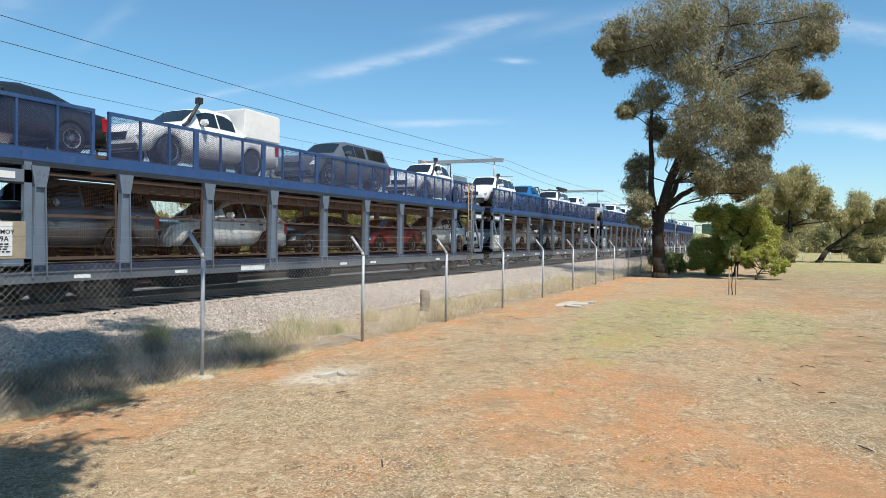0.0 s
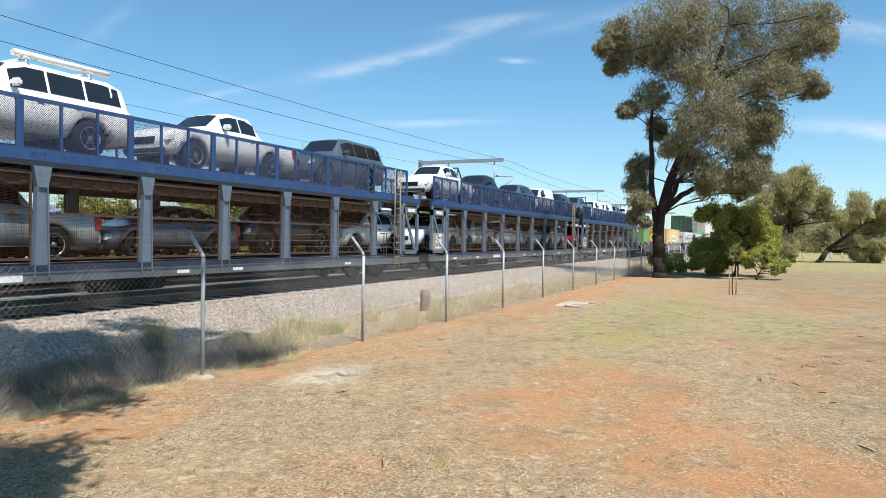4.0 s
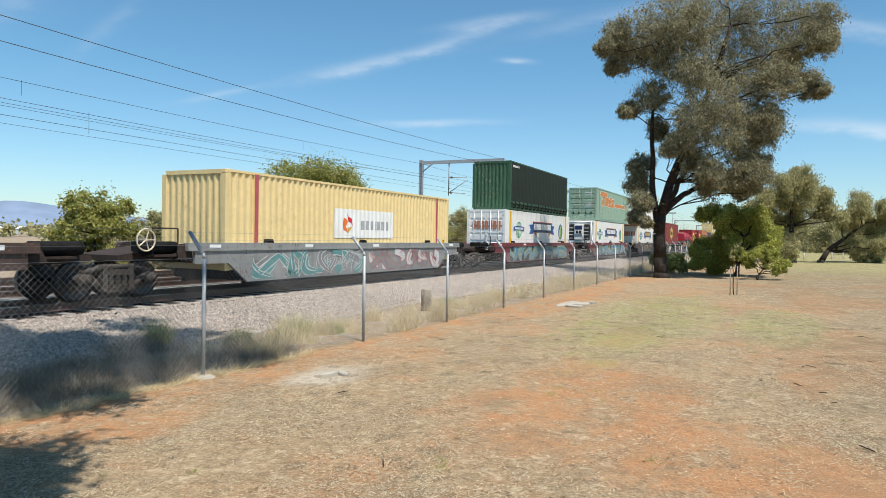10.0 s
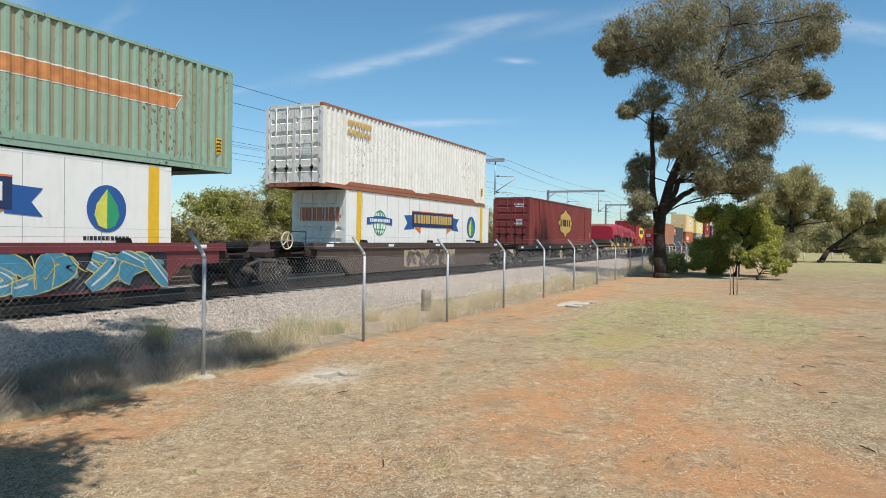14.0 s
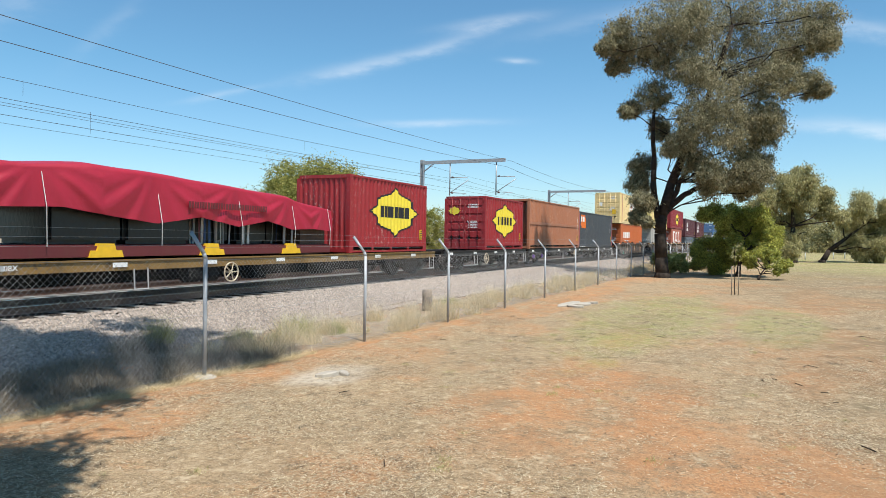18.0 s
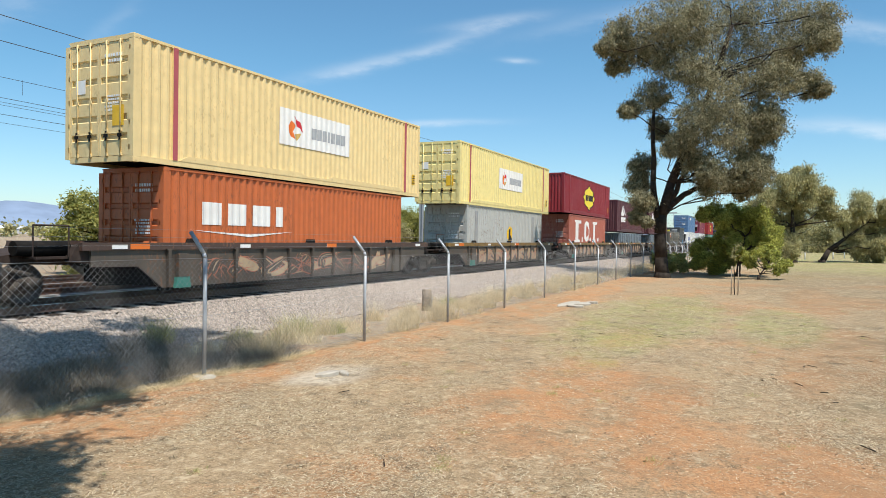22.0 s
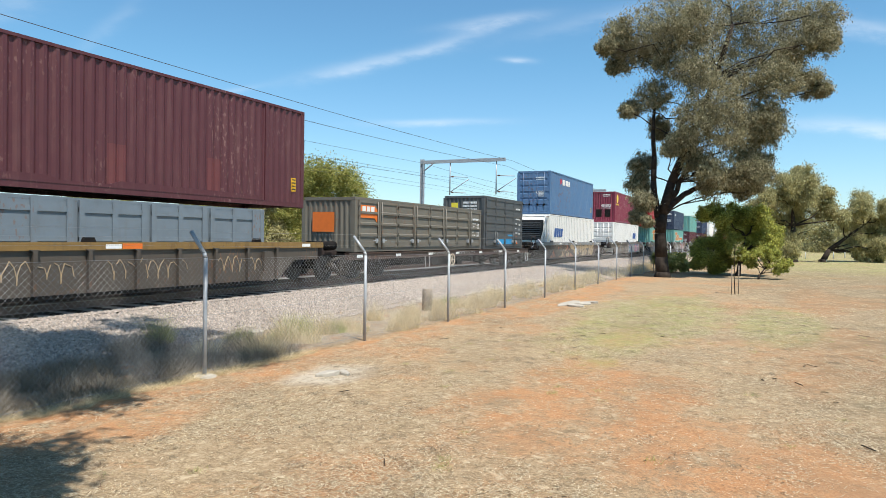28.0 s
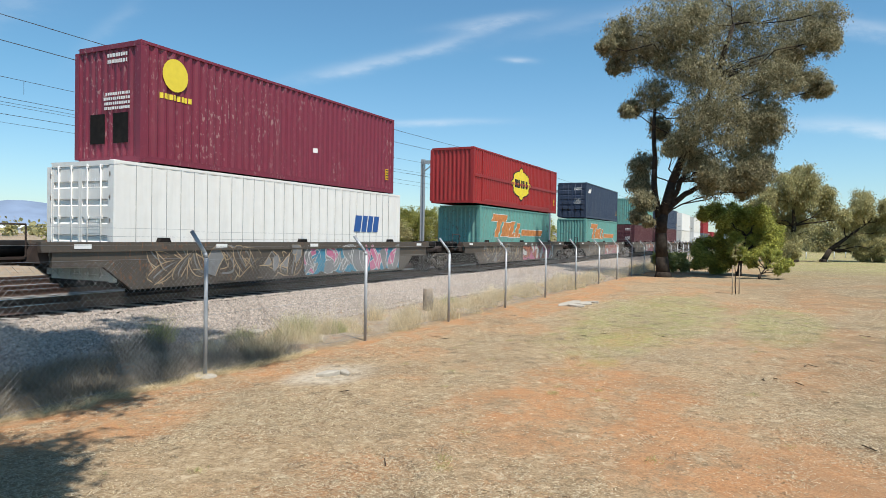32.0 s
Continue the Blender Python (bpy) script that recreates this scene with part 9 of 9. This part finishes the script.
def swirl_sign(c, x, z, w, h):
    plate("sign_board", rect(x, z - h / 2, x + w, z + h / 2), -0.012, BAR_WHITE, c, "white sign board")
    cx = x + w * 0.2
    r = h * 0.34
    plate("swirl", [(cx - r * 0.3, z + r), (cx + r * 0.8, z + r * 0.4), (cx + r, z - r * 0.2), (cx + r * 0.2, z + r * 0.2), (cx, z + r * 0.6)], -0.017, BADGE_RED, c)
    plate("swirl", [(cx - r * 0.5, z + r * 0.6), (cx - r * 0.1, z + r * 0.2), (cx - r * 0.4, z - r * 0.3), (cx, z - r), (cx - r * 0.9, z - r * 0.5), (cx - r, z + r * 0.1)], -0.017, BAR_ORANGE, c)
    plate("swirl", [(cx - r * 0.2, z - r * 0.5), (cx + r * 0.7, z - r * 0.3), (cx + r * 0.2, z - r)], -0.017, BAR_GOLD, c)
    blocks("sign_bar", x + w * 0.42, z - h * 0.2, w * 0.5, h * 0.32, (1, 0.9, 0.9, 0.3, 0.9, 1, 0.9), -0.017, REEFER_GREY, c, 0.35)


def yellow_marks(c):
    for x in (1.2, 13.29):
        plate("red_band", rect(x, 0.16, x + 0.15, 3.04), -0.009, PINK, c, "red band", flat=True)
    swirl_sign(c, 5.4, 1.72, 3.85, 1.15)
    end_plate("door_tag", rect(1.75, 1.75, 2.1, 2.1), 0.012, BAR_WHITE, c)
    end_plate("door_tag", rect(0.35, 0.9, 0.75, 1.4), 0.012, YELLOW, c)


FADED_ORANGE = mat("faded orange lettering paint", (0.50, 0.20, 0.065), rough=0.6, var=0.25, scale=4)


def toll_mark(c, x, z, w, m):
    """Slanting block strokes in the stead of a haulier's name, with a pale edge and a trailing stripe."""
    s = w / 10.4
    x -= 0.6
    bars = [(0.0, 1.25, 3.0, 1.8), (1.2, 0.0, 2.1, 1.25), (2.5, 0.05, 4.1, 1.2), (4.1, 0.0, 5.0, 1.3), (5.0, 0.0, 5.5, 0.35), (5.5, 0.0, 6.3, 1.2), (6.3, 0.0, 6.9, 0.3), (7.0, 0.15, 12.3, 0.65)]
    for grow, mm, yy in ((0.028, BAR_WHITE, 0.006), (0.0, FADED_ORANGE, 0.0)):
        bm = bmesh.new()
        for k, (a, z0, b, z1) in enumerate(bars):
            q = 0.87 * s
            e = 0.05 if k != 7 else 0.0
            painted(bm, [(x + a * q + z0 * 0.42 - grow, z + z0 * 0.7 - grow - 0.35), (x + b * q + z0 * 0.42 + grow - e, z + z0 * 0.7 - grow - 0.35),
                         (x + b * q + z1 * 0.42 + grow - e, z + z1 * 0.7 + grow - 0.35), (x + a * q + z1 * 0.42 - grow, z + z1 * 0.7 + grow - 0.35)], yy, c)
        part("side_bar", bm, mm, c, "faded orange slanting bars" if grow == 0 else "white edge of the orange bars", kind="stuff")


def mountain_mark(c, x, z):
    plate("mountain_mark", [(x + 0.1, z + 0.75), (x + 1.1, z + 1.75), (x + 1.75, z + 0.75)], 0.008, BAR_WHITE, c, "white mountain mark")
    plate("mountain_mark", [(x + 1.15, z + 1.75), (x + 1.3, z + 1.75), (x + 2.6, z + 0.85), (x + 2.6, z + 0.72), (x + 1.9, z + 1.05)], 0.008, BAR_WHITE, c)
    blocks("side_bar", x, z + 0.1, 2.5, 0.5, (1, 1, 1, 1), 0.008, BAR_WHITE, c, 0.2)


def scribble(parent, x0, x1, z0, z1, y, seed, material=None, r=0.009):
    """Looping chalk or spray lines without meaning."""
    rnd = random.Random(seed)
    bm = bmesh.new()
    n = int((x1 - x0) / 0.045)
    pts = []
    for i in range(n + 1):
        f = i / n
        a = i * 0.9 + rnd.uniform(-0.2, 0.2)
        pts.append((x0 + (x1 - x0) * f + 0.06 * math.sin(a), y - 0.002, (z0 + z1) / 2 + (z1 - z0) / 2 * math.cos(a) * rnd.uniform(0.45, 1.0)))
    for p, q in zip(pts[:-1], pts[1:]):
        if rnd.random() > 0.07:
            bar(bm, p, q, r, 4)
    part("scribble", bm, material or G["white"], parent, "thin pale scribbled line", kind="stuff")


def side_doors(c, L, h, n, m, recessed):
    """Folding side doors: framed leaves with pressed ribs or sunk fields, hinges, locking rods and handles."""
    w = (L - 0.4) / n
    for i in range(n):
        x0, x1 = 0.2 + i * w + 0.02, 0.2 + (i + 1) * w - 0.02
        bm = bmesh.new()
        box(bm, x0, -0.022, 0.2, x1, 0.006, h - 0.1)
        for a, b in ((x0, x0 + 0.09), (x1 - 0.09, x1)):
            box(bm, a, -0.05, 0.2, b, -0.022, h - 0.1)
        box(bm, x0 + 0.09, -0.05, h - 0.2, x1 - 0.09, -0.022, h - 0.1)
        box(bm, x0 + 0.09, -0.05, 0.2, x1 - 0.09, -0.022, 0.27)
        d = part("side_door", bm, m, c)
        k = 6 if recessed else 4
        for q in range(1, k):
            z = 0.24 + q * (h - 0.38) / k
            bm = bmesh.new()
            if recessed:
                s = 0.07
                box(bm, x0 + 0.09, -0.05, z - s, x1 - 0.09, -0.024, z + s)
            else:
                prism(bm, [(-0.022, z - 0.07), (-0.075, z - 0.045), (-0.075, z + 0.03), (-0.022, z + 0.06)], x0 + 0.09, x1 - 0.09, axis="x")
                fix(bm)
            part("rib", bm, m, d)
        side = i % 2
        xr = x1 - 0.13 if side == 0 else x0 + 0.13
        bm = bmesh.new()
        bar(bm, (xr, -0.085, 0.12), (xr, -0.085, h - 0.12 if not recessed else 0.95), 0.02, 6)
        part("locking_rod", bm, m, d)
        s = -1 if side == 0 else 1
        bm = bmesh.new()
        box(bm, min(xr, xr + s * 0.34), -0.115, 0.42, max(xr, xr + s * 0.34), -0.095, 0.46)
        box(bm, xr + s * 0.1 - 0.06, -0.12, 0.36, xr + s * 0.1 + 0.06, -0.05, 0.52)
        part("handle", bm, GALV, d)
        xh = x0 if side == 0 else x1
        bm = bmesh.new()
        for q in range(5):
            z = 0.3 + q * (h - 0.62) / 4
            box(bm, xh - 0.06, -0.07, z, xh + 0.06, -0.045, z + 0.09)
        part("hinge", bm, m, d, kind="stuff")


def door_words(c, x, h, lines, y):
    """The load figures on a door: words that can be read, and bars for the small figures."""
    code_bars(c, x, h - 0.45, y, 1, 0.75, 0.09)
    for text, z in lines:
        words("marking", text, 0.1, WHITE, c, side_text(x, y, z), depth=0.002, bold=0.002)
        code_bars(c, x + 0.55, z, y, 2, 0.25, 0.035)


RIBBON_DK = mat("ribbon dark navy", (0.015, 0.03, 0.10), rough=0.45)


def lindsay(u, doors, k):
    """A white refrigerated container with yellow corner bands and a ribbon sign."""
    c = container("reefer_container", "white refrigerated container with yellow bands and ribbon signs", u, 13.7 if doors else 13.2, 2.9, 0.98, WHITE_R, side="smooth",
                  end="door" if doors else "reefer", caution=False)
    for x in (0.7, 12.5):
        plate("yellow_band", rect(x, 0.05, x + 0.32, 2.86), -0.0, YELLOW, c, "yellow corner band")
    x, z = 4.3, 1.66
    y = 0.003
    plate("ribbon_tail", [(x, z - 0.15), (x + 0.9, z - 0.1), (x + 0.9, z + 0.5), (x, z + 0.45), (x + 0.3, z + 0.15)], y, BAR_BLUE, c, "blue ribbon tail")
    plate("ribbon_tail", [(x + 5.5, z - 0.15), (x + 4.7, z - 0.1), (x + 4.7, z + 0.5), (x + 5.5, z + 0.45), (x + 5.25, z + 0.15)], y, BAR_BLUE, c, "blue ribbon tail")
    plate("ribbon", [(x + 0.7, z - 0.02), (x + 4.85, z - 0.02), (x + 4.85, z + 0.68), (x + 0.7, z + 0.68)], y - 0.006, RIBBON_DK, c, "dark navy ribbon sign")
    plate("ribbon_edge", [(x + 0.7, z + 0.64), (x + 4.85, z + 0.64), (x + 4.85, z + 0.68), (x + 0.7, z + 0.68)], y - 0.010, BAR_ORANGE, c)
    plate("ribbon_fold", [(x + 0.9, z - 0.03), (x + 1.5, z - 0.03), (x + 1.5, z - 0.3)], y - 0.004, BAR_ORANGE, c)
    plate("ribbon_fold", [(x + 4.7, z - 0.03), (x + 4.15, z - 0.03), (x + 4.15, z - 0.3)], y - 0.004, BAR_ORANGE, c)
    blocks("ribbon_bar", x + 0.9, z + 0.15, 3.75, 0.38, (0.7, 0.3, 1, 1, 0.8, 0.9, 0.9, 0.0, 0.8, 1, 1, 1, 0.8, 0.8, 1, 1, 0.8), y - 0.011, BAR_WHITE if k < 2 else BAR_GOLD, c, 0.25, kind="stuff")
    # globe ring
    bm = bmesh.new()
    cx, cz, r = 2.35, 1.75, 0.48
    for rx in (1.0, 0.55, 0.1):
        tube(bm, [(cx + math.cos(q * math.tau / 20) * r * rx, y - 0.004, cz + math.sin(q * math.tau / 20) * r) for q in range(21)], 0.014, 4)
    for zz in (-0.25, 0.0, 0.25):
        tube(bm, [(cx - math.sqrt(r * r - zz * zz), y - 0.004, cz + zz), (cx + math.sqrt(r * r - zz * zz), y - 0.004, cz + zz)], 0.012, 4)
    part("globe_mark", bm, BAR_GREEN, c, "green globe outline")
    plate("globe_ribbon", [(cx - 0.95, cz - 0.08), (cx, cz + 0.02), (cx + 0.95, cz - 0.08), (cx + 0.95, cz + 0.18), (cx, cz + 0.26), (cx - 0.95, cz + 0.18)], y - 0.012, BAR_BLUE, c, "blue ribbon across a globe")
    blocks("globe_bar", cx - 0.75, cz + 0.02, 1.5, 0.13, (1, 1, 1, 1, 0.2, 1, 1, 1, 0.2, 1, 1, 1, 1), y - 0.017, BAR_WHITE, c, 0.3)
    # oval drop
    cx, cz = 11.34, 1.75
    ring = [(cx + math.sin(q * math.tau / 28) * 0.52, cz + math.cos(q * math.tau / 28) * 0.55) for q in range(28)]
    plate("drop_disc", ring, y - 0.001, BAR_BLUE, c, "blue disc with a drop mark")
    left = [(cx, cz - 0.48), (cx - 0.22, cz - 0.4), (cx - 0.33, cz - 0.15), (cx - 0.27, cz + 0.1), (cx, cz + 0.46)]
    plate("drop_mark", left, y - 0.006, mat("drop yellow", (0.62, 0.60, 0.10), rough=0.5), c, "yellow half of a drop")
    plate("drop_mark", [(2 * cx - px, pz) for px, pz in left[::-1]], y - 0.006, BAR_GREEN, c, "green half of a drop")
    blocks("drop_bar", cx - 0.6, 1.02, 1.2, 0.09, (1, 0.4, 1, 1, 1, 1, 1, 0.2, 1, 1, 1, 1, 1), y - 0.001, INK, c, 0.3)
    if doors:
        bm = bmesh.new()
        for q in range(7):
            box(bm, -0.003, 0.3 + q * 0.26, 1.75, 0.012, 0.5 + q * 0.26, 2.25)
        part("door_bar", bm, paint("faded gold red", (0.45, 0.17, 0.09)), c, "faded red gold bars", kind="stuff")
    return c


TARP = mat("crimson tarpaulin", (0.33, 0.012, 0.03), rough=0.5, var=0.07, scale=1.6, bump=0.5, bscale=6)


def tarp_load(u):
    """A flat rack with frames and stacked goods under a draped crimson tarpaulin."""
    c = thing("tarped_load", "crimson tarpaulin draped over goods on a flat rack", "cargo", "")
    L, W = 12.19, 2.44
    bm = bmesh.new()
    box(bm, 0, 0, 0.05, L, 0.14, 0.3)
    box(bm, 0, W - 0.14, 0.05, L, W, 0.3)
    for i in range(12):
        box(bm, 0.2 + i * 1.05, 0.14, 0.12, 0.32 + i * 1.05, W - 0.14, 0.28)
    box(bm, 0.0, 0.1, 0.28, L, W - 0.1, 0.33)
    part("flat_rack", bm, paint("dark red rack", (0.12, 0.02, 0.022)), c, "dark red steel flat rack")
    bm = bmesh.new()
    for x in (0.0, 2.9, 6.2, 9.6):
        prism(bm, [(x, 0.04), (x + 0.9, 0.04), (x + 0.85, 0.2), (x + 0.7, 0.2), (x + 0.65, 0.36), (x + 0.25, 0.36), (x + 0.2, 0.2), (x + 0.05, 0.2)], -0.05, 0.1)
    part("bracket", fix(bm), YELLOW, c, "yellow lashing bracket")
    rnd = random.Random(4)
    bm = bmesh.new()
    box(bm, 0.15, 0.2, 0.34, 1.0, W - 0.2, 2.2)
    part("crate", bm, mat("pale plywood", (0.42, 0.30, 0.18), rough=0.7), c)
    wrap = mat("black wrap", (0.012, 0.012, 0.013), rough=0.35, bump=0.6, bscale=9)
    for x0, x1, y0, z1 in ((2.1, 4.0, 0.25, 1.6), (4.1, 6.2, 0.3, 1.62), (6.4, 8.1, 0.75, 1.6), (8.25, 9.6, 0.6, 1.5), (9.7, 10.6, 0.8, 1.4)):
        bm = bmesh.new()
        box(bm, x0, y0, 0.34, x1, W - 0.3, z1)
        soften(bm, 0.1, 2)
        part("wrapped_pallet", bm, wrap, c, "black wrapped pallet")
    bm = bmesh.new()
    for i in range(40):
        x = rnd.uniform(6.3, 10.5)
        y = rnd.uniform(0.1, 1.2)
        bar(bm, (x, y, 0.34), (x + rnd.uniform(-0.05, 0.05), y, rnd.uniform(1.2, 1.55)), rnd.uniform(0.015, 0.05), 5, mi=i % 4)
    part("bundled_posts", bm, [GALV, BLUE, BAR_WHITE, paint("dark red rack", (0.12, 0.02, 0.022))], c, "bundled metal posts")
    bm = bmesh.new()
    box(bm, 10.7, 0.15, 0.34, 12.05, W - 0.15, 1.35)
    part("stillage", bm, BROWN_STEEL, c)
    # the tarpaulin: a sheet over a changing ridge, its skirt gathered between ties
    bm = bmesh.new()
    nx, ny = 210, 56
    def ridge(x):
        tab = [(0, 2.1), (0.4, 2.2), (1.6, 2.22), (3.0, 2.36), (4.6, 2.32), (6.4, 2.22), (8.0, 2.13), (9.9, 2.02), (10.5, 1.88), (12.2, 1.68)]
        return lerp_tab(tab, x)[0] * 0.95
    ties = [1.75, 4.75, 7.6, 10.0, 11.9]
    def hem(x):
        tab = [(0, 0.72), (0.5, 0.70), (0.8, 1.1), (2.2, 1.16), (3.4, 1.0), (4.75, 0.86), (6.1, 1.06), (7.6, 0.84), (8.8, 1.04), (10.0, 0.80), (11.0, 0.84), (12.2, 0.78)]
        return lerp_tab(tab, x)[0]
    def fold(v):
        f = abs((v % 2.0) - 1.0)
        return f * f * (3 - 2 * f)
    rows = []
    for i in range(nx + 1):
        x = i * L / nx
        r, hm = ridge(x), hem(x)
        tie = min(ties, key=lambda t: abs(x - t))
        near = abs(x - tie)
        row = []
        for j in range(ny + 1):
            s = j / ny * 2 - 1
            if abs(s) < 0.45:
                y = W / 2 + s / 0.45 * W * 0.5
                z = r - 0.09 * (abs(s) / 0.45) ** 3 + 0.015 * fold(x * 0.9 + s * 1.6)
            else:
                d = (abs(s) - 0.45) / 0.55
                # creases that fan out from the ties, and a slack belly between them
                a = math.atan2(x - tie, d * 1.2 + 0.12)
                fan = (fold(a * 4.6) * 0.05 + fold(a * 9.0 + 0.4) * 0.018) * min(1.0, near * 1.3)
                y = W / 2 + math.copysign(W / 2 + 0.04 + 0.09 * d + fan * min(1, d * 3) + 0.05 * min(near, 1.3) * math.sin(d * 2.6), s)
                z = r - 0.09 - d * (r - 0.09 - hm)
            row.append(bm.verts.new((x - 0.06, y, z)))
        rows.append(row)
    for A, B in zip(rows[:-1], rows[1:]):
        for j in range(ny):
            bm.faces.new((A[j], A[j + 1], B[j + 1], B[j])).smooth = True
    # the head end hangs down over the crate
    head = [rows[0][j] for j in range(ny + 1)]
    low = [bm.verts.new((-0.1, v.co.y, 0.75)) for v in head]
    for j in range(ny):
        if head[j].co.z > 0.8 or head[j + 1].co.z > 0.8:
            bm.faces.new((head[j], low[j], low[j + 1], head[j + 1]))
    part("tarpaulin", fix(bm), TARP, c, "crimson tarpaulin with gathered folds")
    for x in ties:
        bm = bmesh.new()
        tube(bm, [(x, -0.08, hem(x) + 0.75), (x + 0.04, -0.2, hem(x)), (x + 0.12, -0.1, 0.3)], 0.009, 4)
        part("tie_rope", bm, BAR_WHITE, c, "pale tie rope")
    code_bars(c, 5.6, 1.3, -0.235, 1, 3.0, 0.17, paint("dark red rack", (0.12, 0.02, 0.022)))
    aboard(c, u, NEAR, 1.56)
    return c


load_train()


def motions():
    times = [2.0 * i for i in range(17)]
    for ob, u, y, z in TRAIN:
        walk(ob, [(t, pose(u - rolled(t), y, z)) for t in times])


motions()
